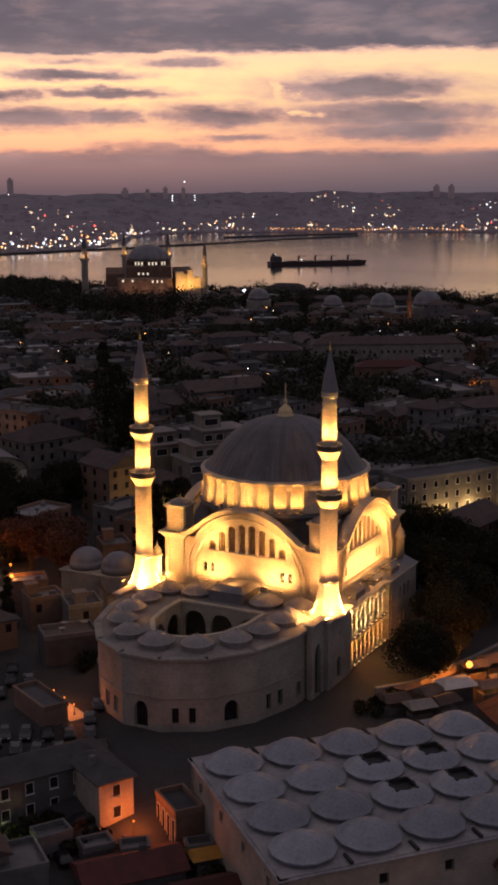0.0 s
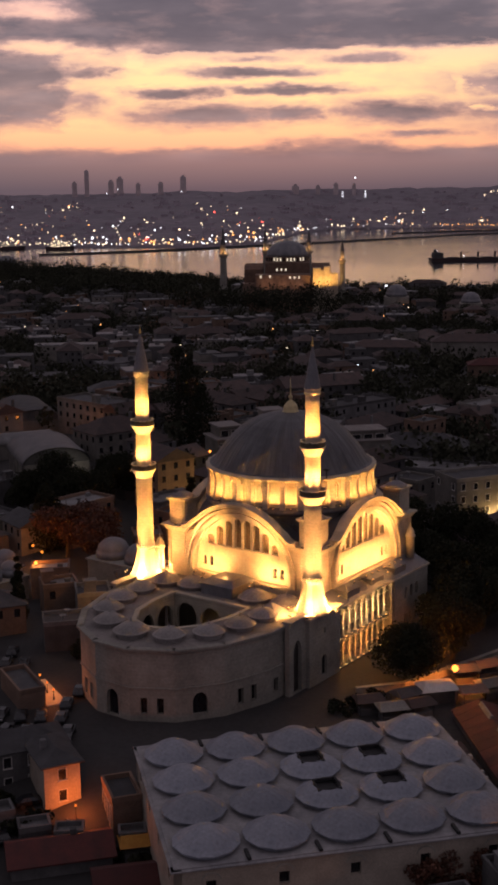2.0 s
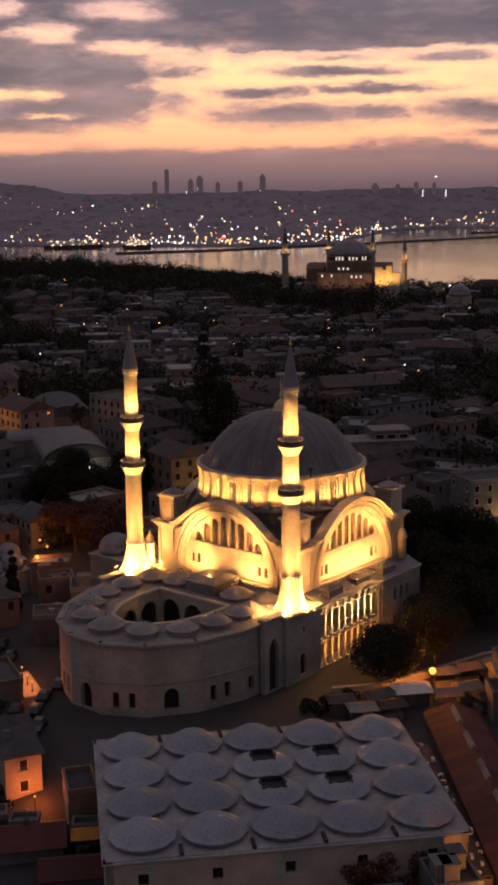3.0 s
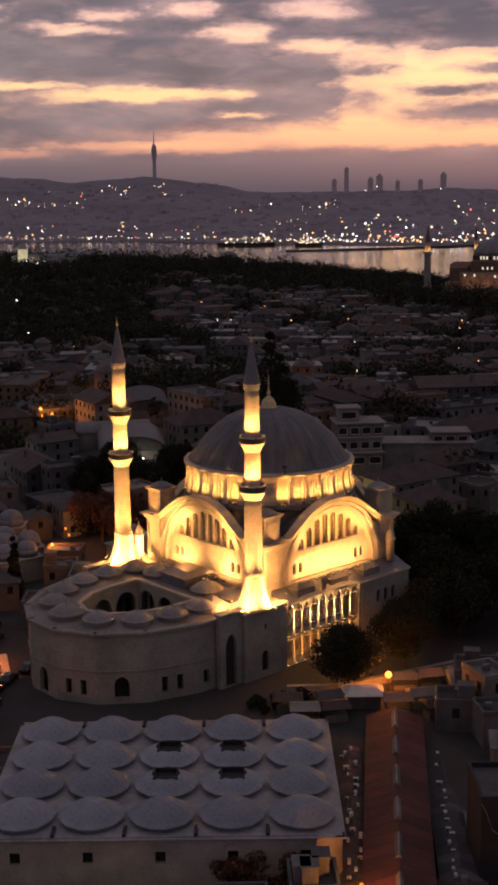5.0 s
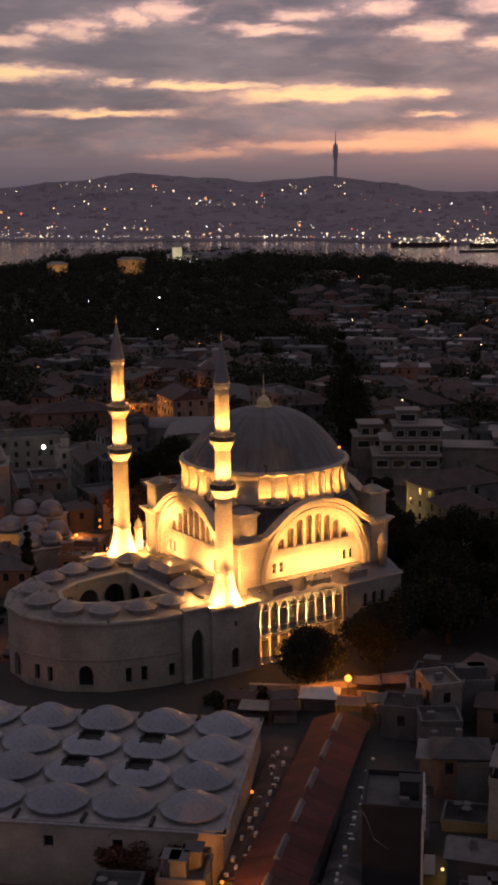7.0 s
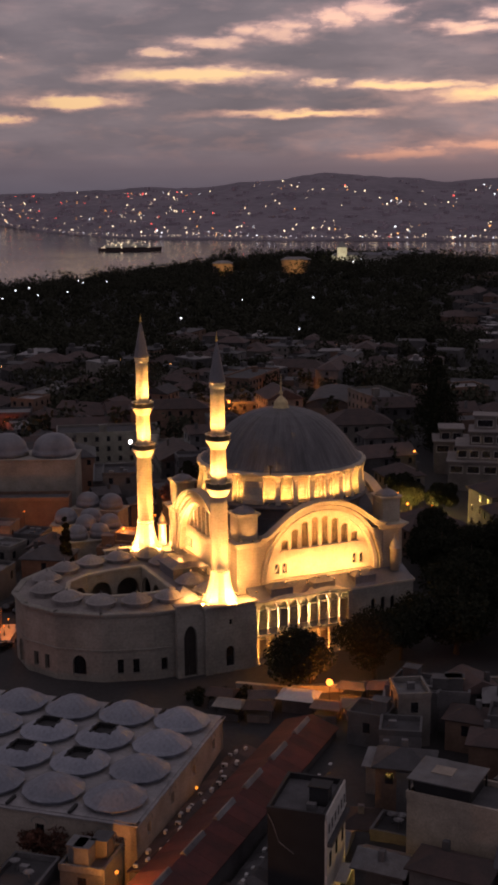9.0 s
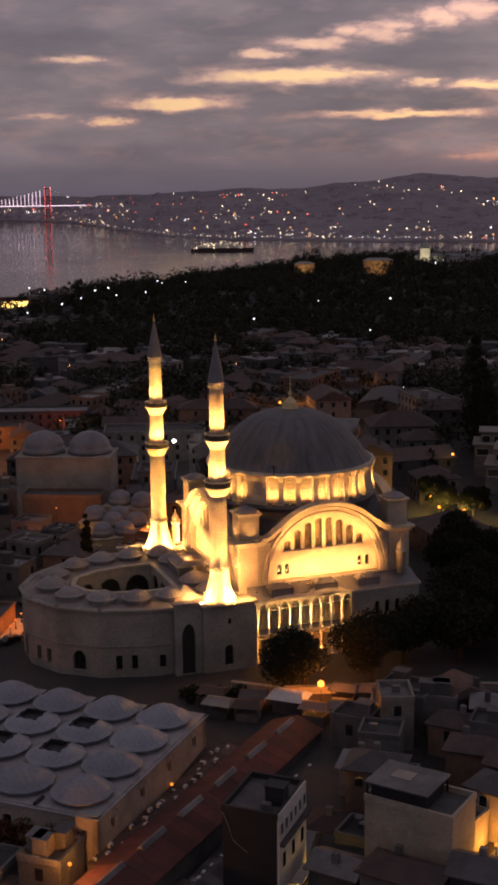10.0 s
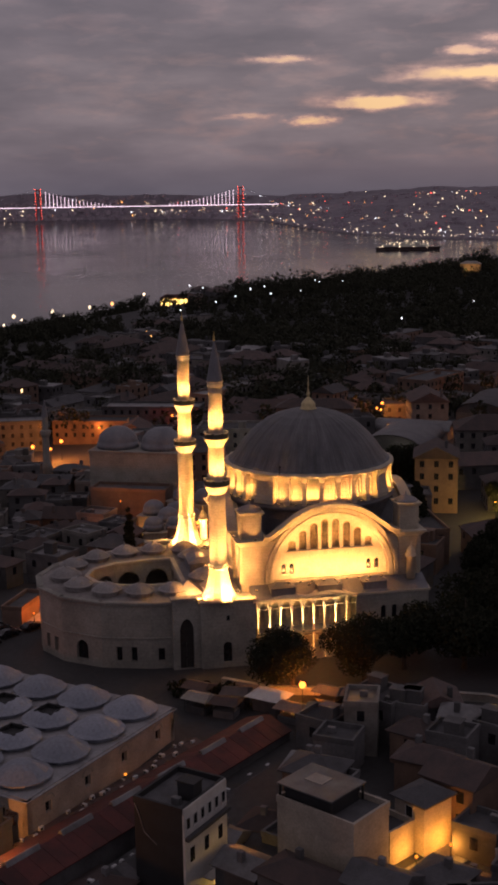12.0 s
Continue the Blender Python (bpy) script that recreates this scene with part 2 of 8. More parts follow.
def glowing(name, col, strength, sample=False):
    m = bpy.data.materials.new(name)
    m.use_nodes = True
    b = m.node_tree.nodes["Principled BSDF"]
    b.inputs["Base Color"].default_value = (*[c * 0.3 for c in col], 1)
    b.inputs["Emission Color"].default_value = (*col, 1)
    b.inputs["Emission Strength"].default_value = strength
    if not sample:
        m.cycles.emission_sampling = "NONE"
    return m




def dome_lead(cx, cy):
    """Weathered lead laid in strips that run up a dome centred on (cx, cy): streaks and standing seams follow the meridians."""
    m = surface("streaked_lead_dome_sheet", (0.115, 0.111, 0.117), (0.077, 0.076, 0.081), 0.55, 0.14, 5.0, 0.2, metal=0.25)
    n, l = m.node_tree.nodes, m.node_tree.links
    b = n["Principled BSDF"]
    base = b.inputs["Base Color"].links[0].from_socket

    def calc(op, a, v):
        k = n.new("ShaderNodeMath")
        k.operation = op
        for i, q in enumerate((a, v)):
            if isinstance(q, (int, float)):
                k.inputs[i].default_value = q
            else:
                l.new(q, k.inputs[i])
        return k.outputs[0]

    tc = n.new("ShaderNodeTexCoord")
    sp = n.new("ShaderNodeSeparateXYZ")
    l.new(tc.outputs["Object"], sp.inputs[0])
    turn = calc("ARCTAN2", calc("SUBTRACT", sp.outputs[1], cy), calc("SUBTRACT", sp.outputs[0], cx))
    out = base
    for freq, tall, lo, hi, amount in ((9.0, 0.22, 0.65, 1.4, 0.6), (70.0, 0.2, 0.65, 1.5, 0.5)):
        cb = n.new("ShaderNodeCombineXYZ")
        l.new(calc("MULTIPLY", turn, freq), cb.inputs[0])
        l.new(calc("MULTIPLY", sp.outputs[2], tall), cb.inputs[1])
        k = n.new("ShaderNodeTexNoise")
        k.inputs["Scale"].default_value, k.inputs["Detail"].default_value = 1.0, 3.0
        l.new(cb.outputs[0], k.inputs["Vector"])
        r = n.new("ShaderNodeMapRange")
        r.inputs["From Min"].default_value, r.inputs["From Max"].default_value = 0.32, 0.7
        r.inputs["To Min"].default_value, r.inputs["To Max"].default_value = lo, hi
        l.new(k.outputs["Fac"], r.inputs["Value"])
        g = n.new("ShaderNodeMix")
        g.data_type, g.blend_type = "RGBA", "MULTIPLY"
        g.inputs[0].default_value = amount
        l.new(out, g.inputs[6])
        l.new(r.outputs[0], g.inputs[7])
        out = g.outputs[2]
    l.new(out, b.inputs["Base Color"])
    return m


STONE = surface("limestone_ashlar", (0.44, 0.385, 0.30), (0.31, 0.27, 0.215), 0.85, 0.22, 3.5, 0.3, rows=0.55)
STONE_PALE = surface("pale_limestone", (0.50, 0.44, 0.34), (0.38, 0.33, 0.26), 0.8, 0.3, 5.0, 0.2)
STONE_GREY = surface("weathered_grey_stone", (0.32, 0.3, 0.262), (0.2, 0.188, 0.165), 0.88, 0.16, 2.4, 0.35, rows=0.6)
LEAD = surface("lead_sheet", (0.20, 0.20, 0.215), (0.13, 0.13, 0.145), 0.5, 0.25, 4.0, 0.2, metal=0.35, stretch=0.35)
LEAD_DOME = dome_lead(0.0, 19.6)
LEAD_PALE = surface("pale_grey_lead_sheet", (0.275, 0.285, 0.325), (0.185, 0.2, 0.24), 0.55, 0.16, 2.2, 0.2, metal=0.3, vary=0.2)
LEAD_DECK = surface("worn_lead_roof_deck", (0.31, 0.3, 0.305), (0.2, 0.198, 0.21), 0.65, 0.22, 1.6, 0.25, metal=0.1)
LEAD_DARK = surface("dark_lead_sheet", (0.13, 0.125, 0.13), (0.085, 0.083, 0.09), 0.55, 0.3, 4.0, 0.2, metal=0.3)
LEAD_WARM = surface("dusty_lead_sheet", (0.29, 0.265, 0.25), (0.2, 0.185, 0.18), 0.6, 0.3, 3.0, 0.25, metal=0.15, vary=0.15)
ROOF_CREAM = surface("plastered_roof_terrace", (0.24, 0.215, 0.20), (0.16, 0.145, 0.14), 0.8, 0.2, 2.0, 0.25)
GOLD = surface("gilded_copper", (0.75, 0.52, 0.18), None, 0.3, 2.0, 12.0, 0.1, metal=1.0)
BRASS = surface("tarnished_brass", (0.62, 0.5, 0.27), (0.45, 0.36, 0.2), 0.5, 1.5, 9.0, 0.2, metal=0.3)
DARKGLASS = surface("dark_window_glass", (0.02, 0.02, 0.024), None, 0.15, 1.0, 8.0, 0.03, spec=0.6)
LATTICE = surface("leaded_window_lattice", (0.27, 0.205, 0.12), (0.18, 0.135, 0.08), 0.6, 1.2, 14.0, 0.4)
PLASTER_LATTICE = surface("pale_plaster_window_lattice", (0.42, 0.37, 0.28), (0.30, 0.26, 0.2), 0.7, 1.2, 10.0, 0.4)
# dark tone stands for the unlit outer face of the balcony parapets
PARAPET = surface("unlit_tone_parapet_stone", (0.085, 0.085, 0.06), (0.05, 0.05, 0.036), 0.85, 1.0, 8.0, 0.4)
# near-black colour for the shade inside the portal recesses
RECESS_DARK = surface("recess_shade_panel", (0.035, 0.03, 0.026), (0.022, 0.019, 0.017), 0.7, 0.8, 7.0, 0.3)
IRON = surface("dark_iron_rail", (0.05, 0.048, 0.045), None, 0.5, 2.0, 12.0, 0.2, metal=0.6)
TILE = surface("red_clay_roof_tiles", (0.092, 0.023, 0.02), (0.052, 0.017, 0.016), 0.8, 0.4, 6.0, 0.5, vary=0.25)
TILE_OLD = surface("sooty_roof_tiles", (0.085, 0.057, 0.052), (0.052, 0.041, 0.04), 0.85, 0.4, 6.0, 0.5, vary=0.3)
PLASTER = surface("dirty_cream_plaster", (0.2, 0.185, 0.168), (0.12, 0.111, 0.1), 0.85, 0.3, 4.0, 0.2, vary=0.3)
PLASTER_GREY = surface("grey_render_wall", (0.12, 0.116, 0.118), (0.07, 0.068, 0.07), 0.85, 0.3, 4.0, 0.2, vary=0.4)
PLASTER_PINK = surface("faded_ochre_plaster", (0.2, 0.13, 0.095), (0.13, 0.085, 0.065), 0.85, 0.3, 4.0, 0.2, vary=0.2)
PLASTER_WHITE = surface("white_painted_wall", (0.52, 0.50, 0.47), (0.38, 0.36, 0.34), 0.8, 0.3, 5.0, 0.15, vary=0.1)
PLASTER_CREAM = surface("cream_lime_plaster", (0.36, 0.31, 0.255), (0.25, 0.215, 0.18), 0.85, 0.3, 4.0, 0.2)
BITUMEN = surface("bitumen_flat_roof", (0.075, 0.073, 0.078), (0.045, 0.044, 0.047), 0.8, 0.4, 5.0, 0.3, vary=0.35)
METALROOF = surface("corrugated_metal_roof", (0.21, 0.21, 0.215), (0.13, 0.122, 0.122), 0.5, 0.4, 6.0, 0.2, metal=0.5, vary=0.3)
BLACKWALL = surface("black_painted_gable", (0.022, 0.022, 0.024), None, 0.7, 0.5, 6.0, 0.2)
ASPHALT = surface("asphalt_and_paving", (0.045, 0.043, 0.043), (0.026, 0.025, 0.026), 0.85, 0.05, 1.2, 0.3)
BARK = surface("bark", (0.07, 0.05, 0.035), None, 0.9, 1.5, 9.0, 0.6)
LEAF = surface("dark_green_foliage", (0.032, 0.034, 0.022), (0.018, 0.02, 0.013), 1.0, 0.5, 3.0, 0.1, vary=0.12, spec=0.05)
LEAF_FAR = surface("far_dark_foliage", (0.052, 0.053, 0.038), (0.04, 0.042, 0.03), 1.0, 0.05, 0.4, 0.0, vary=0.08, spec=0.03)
LEAF_RED = surface("russet_foliage", (0.10, 0.036, 0.02), (0.055, 0.022, 0.013), 0.7, 0.5, 3.0, 0.1, vary=0.35)
# distance haze is put into the next three base colours as paleness
HILL = surface("haze_paled_hillside", (0.26, 0.225, 0.255), (0.2, 0.178, 0.205), 0.95, 0.004, 0.03, 0.0)
FARWALL = surface("haze_paled_far_walls", (0.44, 0.38, 0.42), (0.37, 0.32, 0.36), 0.9, 0.01, 0.1, 0.0, vary=0.1)
TOWERWALL = surface("haze_paled_far_towers", (0.6, 0.5, 0.5), (0.5, 0.42, 0.43), 0.9, 0.01, 0.1, 0.0)
YELLOW_CANVAS = surface("yellow_canvas", (0.42, 0.2, 0.03), (0.3, 0.14, 0.02), 0.8, 0.8, 6.0, 0.2)
SHIPHULL = surface("ship_hull_paint", (0.06, 0.035, 0.035), None, 0.5, 0.1, 1.0, 0.1)
SHIPWHITE = surface("ship_white_paint", (0.5, 0.5, 0.5), None, 0.5, 0.1, 1.0, 0.1)
# red light on the bridge towers, put into their base colour
RED_LIT_STEEL = surface("red_lit_tower_tone", (0.5, 0.06, 0.05), None, 0.5, 0.05, 0.5, 0.1)
CAR_BLACK = surface("dark_car_paint", (0.02, 0.02, 0.023), None, 0.22, 1.0, 20.0, 0.0, spec=0.6)
CAR_GREY = surface("grey_car_paint", (0.03, 0.03, 0.034), None, 0.25, 1.0, 20.0, 0.0, metal=0.4, spec=0.6)
CAR_WHITE = surface("white_car_paint", (0.24, 0.24, 0.24), None, 0.25, 1.0, 20.0, 0.0, spec=0.6)
GLOW_WARM = glowing("warm_lamp_glass", (1.0, 0.62, 0.22), 1.6)
GLOW_SODIUM = glowing("sodium_lamp_glass", (1.0, 0.3, 0.03), 1.3)
GLOW_BRIGHT = glowing("bright_sodium_lamp_glass", (1.0, 0.28, 0.035), 4.0)
GLOW_WHITE = glowing("white_lamp_glass", (1.0, 0.95, 0.82), 12)
GLOW_PANEL = glowing("whitish_lit_window", (1.0, 0.86, 0.62), 0.8)
GLOW_FAR = glowing("far_city_lamps", (1.0, 0.76, 0.48), 2.2)
GLOW_FAR_ORANGE = glowing("far_orange_lamps", (1.0, 0.42, 0.12), 2.6)
GLOW_FAR_WHITE = glowing("far_white_lamps", (0.95, 0.95, 1.0), 2.4)
GLOW_FAR_RED = glowing("far_red_lamps", (1.0, 0.10, 0.07), 3.2)
GLOW_PINK = glowing("lit_bridge_hangers", (1.0, 0.74, 0.86), 1.5)
GLOW_ROOM = glowing("lit_room_window", (1.0, 0.66, 0.28), 2.5)


def water_material():
    m = bpy.data.materials.new("sea_water")
    m.use_nodes = True
    n, l = m.node_tree.nodes, m.node_tree.links
    b = n["Principled BSDF"]
    b.inputs["Base Color"].default_value = (0.018, 0.022, 0.028, 1)
    b.inputs["Roughness"].default_value = 0.16
    b.inputs["IOR"].default_value = 1.33
    tc = n.new("ShaderNodeTexCoord")
    mp = n.new("ShaderNodeMapping")
    mp.inputs["Scale"].default_value = (1, 1, 1)
    l.new(tc.outputs["Object"], mp.inputs["Vector"])
    k = n.new("ShaderNodeTexNoise")
    k.inputs["Scale"].default_value, k.inputs["Detail"].default_value = 0.05, 6
    l.new(mp.outputs[0], k.inputs["Vector"])
    bp = n.new("ShaderNodeBump")
    bp.inputs["Strength"].default_value, bp.inputs["Distance"].default_value = 0.14, 1.2
    l.new(k.outputs["Fac"], bp.inputs["Height"])
    l.new(bp.outputs[0], b.inputs["Normal"])
    k2 = n.new("ShaderNodeTexNoise")
    k2.inputs["Scale"].default_value, k2.inputs["Detail"].default_value = 0.0028, 5
    l.new(mp.outputs[0], k2.inputs["Vector"])
    r = n.new("ShaderNodeMapRange")
    r.inputs["To Min"].default_value, r.inputs["To Max"].default_value = 0.06, 0.2
    l.new(k2.outputs["Fac"], r.inputs["Value"])
    l.new(r.outputs[0], b.inputs["Roughness"])
    return m


WATER = water_material()

# ---- mesh helpers ----
def part(name, bm, material, parent=None, label="", smooth=False):
    """Links a bmesh as one mesh object, under a thing or a part, or at top level."""
    bmesh.ops.recalc_face_normals(bm, faces=bm.faces[:])
    me = bpy.data.meshes.new(name)
    bm.to_mesh(me)
    bm.free()
    me.materials.append(material)
    if smooth:
        me.polygons.foreach_set("use_smooth", [True] * len(me.polygons))
    ob = new(name, me)
    ob.parent = parent
    return tagged(ob, label)


def share(name, source, m, parent=None, label=""):
    """One more object on the mesh of source, at the pose m under parent."""
    ob = new(name, source.data)
    ob.parent = parent
    ob.matrix_basis = m
    return tagged(ob, label)


def thing(name, m, label, category, group="", kind=""):
    ob = new(name)
    ob.empty_display_size = 0.5
    ob.matrix_basis = m
    return tagged(ob, label, category, group, kind)


def soup(name, verts, faces, material, parent=None, label="", smooth=False):
    me = bpy.data.meshes.new(name)
    me.from_pydata([tuple(v) for v in verts], [], [tuple(f) for f in faces])
    me.materials.append(material)
    if smooth:
        me.polygons.foreach_set("use_smooth", [True] * len(me.polygons))
    ob = new(name, me)
    ob.parent = parent
    return tagged(ob, label)


def box(bm, x0, y0, z0, x1, y1, z1, m=None, bevel=0.0):
    vs = [bm.verts.new(p) for p in ((x0, y0, z0), (x1, y0, z0), (x1, y1, z0), (x0, y1, z0), (x0, y0, z1), (x1, y0, z1), (x1, y1, z1), (x0, y1, z1))]
    fs = [bm.faces.new([vs[i] for i in f]) for f in ((3, 2, 1, 0), (4, 5, 6, 7), (0, 1, 5, 4), (1, 2, 6, 5), (2, 3, 7, 6), (3, 0, 4, 7))]
    if bevel:
        r = bmesh.ops.bevel(bm, geom=list({e for f in fs for e in f.edges}), offset=bevel, segments=1, affect="EDGES")
        vs = list({v for f in r["faces"] for v in f.verts} | {v for v in vs if v.is_valid})
    if m is not None:
        bmesh.ops.transform(bm, matrix=m, verts=vs)
    return vs


def lathe(bm, prof, segs=32, at=(0, 0, 0), a0=0.0, a1=360.0, wave=None):
    """Turns the profile (radius, height) round the upright through at; wave(angle, radius, height) may shift the radius and height."""
    full = abs(a1 - a0) >= 359.9
    n = segs if full else segs + 1
    rings = []
    for r, z in prof:
        ring = []
        for i in range(n):
            a = radians(a0 + (a1 - a0) * i / segs)
            rr, zz = wave(a, r, z) if wave else (r, z)
            ring.append(bm.verts.new((at[0] + rr * math.cos(a), at[1] + rr * math.sin(a), at[2] + zz)))
        rings.append(ring)
    for p, q in zip(rings, rings[1:]):
        for i in range(segs):
            j = (i + 1) % n
            bm.faces.new((p[i], p[j], q[j], q[i]))
    if full:
        if prof[0][0] > 0.001:
            bm.faces.new(rings[0][::-1])
        if prof[-1][0] > 0.001:
            bm.faces.new(rings[-1])
    return rings


def prism(bm, poly, z0, z1, top=None):
    """An upright prism on a plan polygon; top: a polygon of the same count for the upper end."""
    top = top or poly
    a = [bm.verts.new((x, y, z0)) for x, y in poly]
    b = [bm.verts.new((x, y, z1)) for x, y in top]
    n = len(a)
    bm.faces.new(a[::-1])
    bm.faces.new(b)
    for i in range(n):
        bm.faces.new((a[i], a[(i + 1) % n], b[(i + 1) % n], b[i]))


def panel(bm, outer, holes, thick, m=None):
    """An upright wall slab in the local x-z plane from an outline with openings right through it, from y = 0 to y = thick."""
    edges, made = [], []
    for loop in [outer] + list(holes):
        vs = [bm.verts.new((x, 0, z)) for x, z in loop]
        made += vs
        for i in range(len(vs)):
            edges.append(bm.edges.new((vs[i], vs[(i + 1) % len(vs)])))
    r = bmesh.ops.triangle_fill(bm, use_beauty=True, use_dissolve=False, edges=edges)
    faces = [g for g in r["geom"] if isinstance(g, bmesh.types.BMFace)]
    e = bmesh.ops.extrude_face_region(bm, geom=faces)
    ext = [g for g in e["geom"] if isinstance(g, bmesh.types.BMVert)]
    bmesh.ops.translate(bm, vec=(0, thick, 0), verts=ext)
    if m is not None:
        bmesh.ops.transform(bm, matrix=m, verts=made + ext)


def rect(x0, z0, x1, z1):
    return [(x0, z0), (x1, z0), (x1, z1), (x0, z1)]


def arched(x0, z0, x1, z1, n=8, point=0.0):
    """A round-headed opening; point > 0 makes the head pointed."""
    r, c = (x1 - x0) / 2, (x0 + x1) / 2
    pts = [(x0, z0), (x1, z0)]
    zs = z1 - r * (1 + point)
    for i in range(n + 1):
        a = math.pi * i / n
        pts.append((c + r * math.cos(a), zs + r * (1 + point) * math.sin(a) ** (1 + 0.5 * point)))
    return pts


def dome_profile(r, h, n=10, z=0.0, lip=0.0):
    prof = [(r + lip, z), (r + lip, z + 0.18)] if lip else []
    return prof + [(max(0.02, r * math.cos(i / n * math.pi / 2)), z + 0.2 * bool(lip) + h * math.sin(i / n * math.pi / 2)) for i in range(n + 1)]


# ---- lie of the land ----
SHORE = [(1700, 700), (900, 1120), (500, 1290), (257, 1400), (0, 1470), (-300, 1540), (-560, 1560), (-800, 1440), (-980, 1260), (-1050, 1080),
         (-1020, 900), (-960, 720), (-940, 520), (-1000, 300), (-1150, 0), (-1150, -400), (1700, -400)]


def inland(x, y):
    """Metres from the shore, negative at sea."""
    x, y = np.asarray(x, float), np.asarray(y, float)
    d = np.full(x.shape, 1e9)
    inside = np.zeros(x.shape, bool)
    for (ax, ay), (bx, by) in zip(SHORE, SHORE[1:] + SHORE[:1]):
        vx, vy = bx - ax, by - ay
        k = np.clip(((x - ax) * vx + (y - ay) * vy) / (vx * vx + vy * vy), 0, 1)
        d = np.minimum(d, np.hypot(x - ax - k * vx, y - ay - k * vy))
        inside ^= ((ay > y) != (by > y)) & (x < (bx - ax) * (y - ay) / ((by - ay) or 1e-9) + ax)
    return np.where(inside, d, -d)


def smooth(v):
    v = np.clip(v, 0, 1)
    return v * v * (3 - 2 * v)


def ground_z(x, y):
    x, y = np.asarray(x, float), np.asarray(y, float)
    z = -53 + 45 * smooth(inland(x, y) / 460)
    z = z + 8 * np.exp(-(np.hypot(x, y - 200) / 330) ** 2)
    z = z - 5 * smooth((166 - y) / 22) - 7 * smooth((-35 - x) / 80) * np.exp(-((y - 250) / 170) ** 2)
    z = z - 6 * smooth((x - 60) / 250) * smooth((y - 250) / 500)
    z = z - 10 * smooth((np.hypot(x, y - 200) - 120) / 600)
    z = z + 17 * np.exp(-(np.hypot(x + 640, y - 1050) / 280) ** 2)
    z = z + 12 * np.exp(-(np.hypot(x + 360, y - 1080) / 210) ** 2) + 7 * np.exp(-(np.hypot(x - 70, y - 1080) / 190) ** 2)
    z = z + 15 * np.exp(-(np.hypot(x + 610, y - 700) / 150) ** 2)
    z = z + smooth(inland(x, y) / 70) * (10 * np.exp(-(np.hypot(x + 760, y - 650) / 130) ** 2) + 8 * np.exp(-(np.hypot(x + 800, y - 790) / 80) ** 2))
    z = z + 9 * np.exp(-(np.hypot(x + 85, y - 358) / 70) ** 2)
    return z


def gz(x, y):
    return float(ground_z(x, y))

# ---- ground and sea ----
def build_ground():
    xs = np.unique(np.concatenate([np.arange(-1250, -200, 25), np.arange(-200, 200, 6), np.arange(200, 1750, 30)]))
    ys = np.unique(np.concatenate([np.arange(-380, 60, 25), np.arange(60, 420, 6), np.arange(420, 1650, 20)]))
    gx, gy = np.meshgrid(xs, ys)
    z = ground_z(gx, gy)
    verts = np.stack([gx.ravel(), gy.ravel(), z.ravel()], 1)
    nx, faces = len(xs), []
    for j in range(len(ys) - 1):
        for i in range(nx - 1):
            a = j * nx + i
            faces.append((a, a + 1, a + nx + 1, a + nx))
    tagged(soup("ground", verts, faces, ASPHALT, None, "dark asphalt and paving between the houses", True), "", "ground", "", "structure")


def build_sea():
    verts, faces = [], []
    azs = np.arange(-40, 82, 2.0)
    rs = [200, 600, 1000, 1400, 1800, 2200, 2600, 3000, 3400, 3800, 4200, 4500, 4700, 4780]
    for a in azs:
        for r in rs:
            rise = 45 * max(0.0, (r - 2900) / 1880) ** 1.1 * float(smooth((a - 43) / 6))
            verts.append((60 - r * math.sin(radians(a)), 20 + r * math.cos(radians(a)), -50 + rise))
    n = len(rs)
    for i in range(len(azs) - 1):
        for j in range(n - 1):
            faces.append((i * n + j, i * n + j + 1, (i + 1) * n + j + 1, (i + 1) * n + j))
    tagged(soup("water", verts, faces, WATER, None, "calm grey-mauve strait water at dawn", True), "", "water", "", "structure")


build_ground()
build_sea()

# ---- the floodlit mosque: plan axes u along the entrance front, v into the building ----
MOSQUE = pose(-2.75, 200.8, 0, 0, 0, -27.93)
HALL = 15.5           # half the prayer hall's side
HC = 19.6             # its centre on the v axis


def uvw(u, v, z):
    return MOSQUE @ Vector((u, v, z))


def hall_side(k):
    """The pose of hall side k: 0 entrance front, 1 the side with the gallery, 2 qibla, 3 the far side; local x along the wall, y inward."""
    ang = (-90, 0, 90, 180)[k]
    return Matrix.Translation((0, HC, 0)) @ pose(0, 0, 0, 0, 0, ang + 90) @ Matrix.Translation((0, -HALL, 0))


def tympanum_windows():
    holes = []
    for i in range(8):
        x = (i - 3.5) * 1.9
        top = 23.1 - 0.075 * (x * x) - 0.02 * abs(x)
        holes.append((arched(x - 0.66, 17.95, x + 0.66, max(top, 19.6)), x, 17.95, top))
    for x in (-8.1, -6.7, 6.7, 8.1):
        holes.append((arched(x - 0.42, 13.9, x + 0.42, 15.7), x, 13.9, 15.7))
    return holes


def band(bm, inner, outer, y0, y1, m):
    """A moulding between two lines of (x, z), from depth y0 to y1."""
    prev = None
    for (ix, iz), (ox, oz) in zip(inner, outer):
        ring = [bm.verts.new(m @ Vector(p)) for p in ((ix, y0, iz), (ox, y0, oz), (ox, y1, oz), (ix, y1, iz))]
        if prev:
            for q in range(4):
                bm.faces.new((prev[q], prev[(q + 1) % 4], ring[(q + 1) % 4], ring[q]))
        else:
            bm.faces.new(ring)
        prev = ring
    bm.faces.new(prev[::-1])


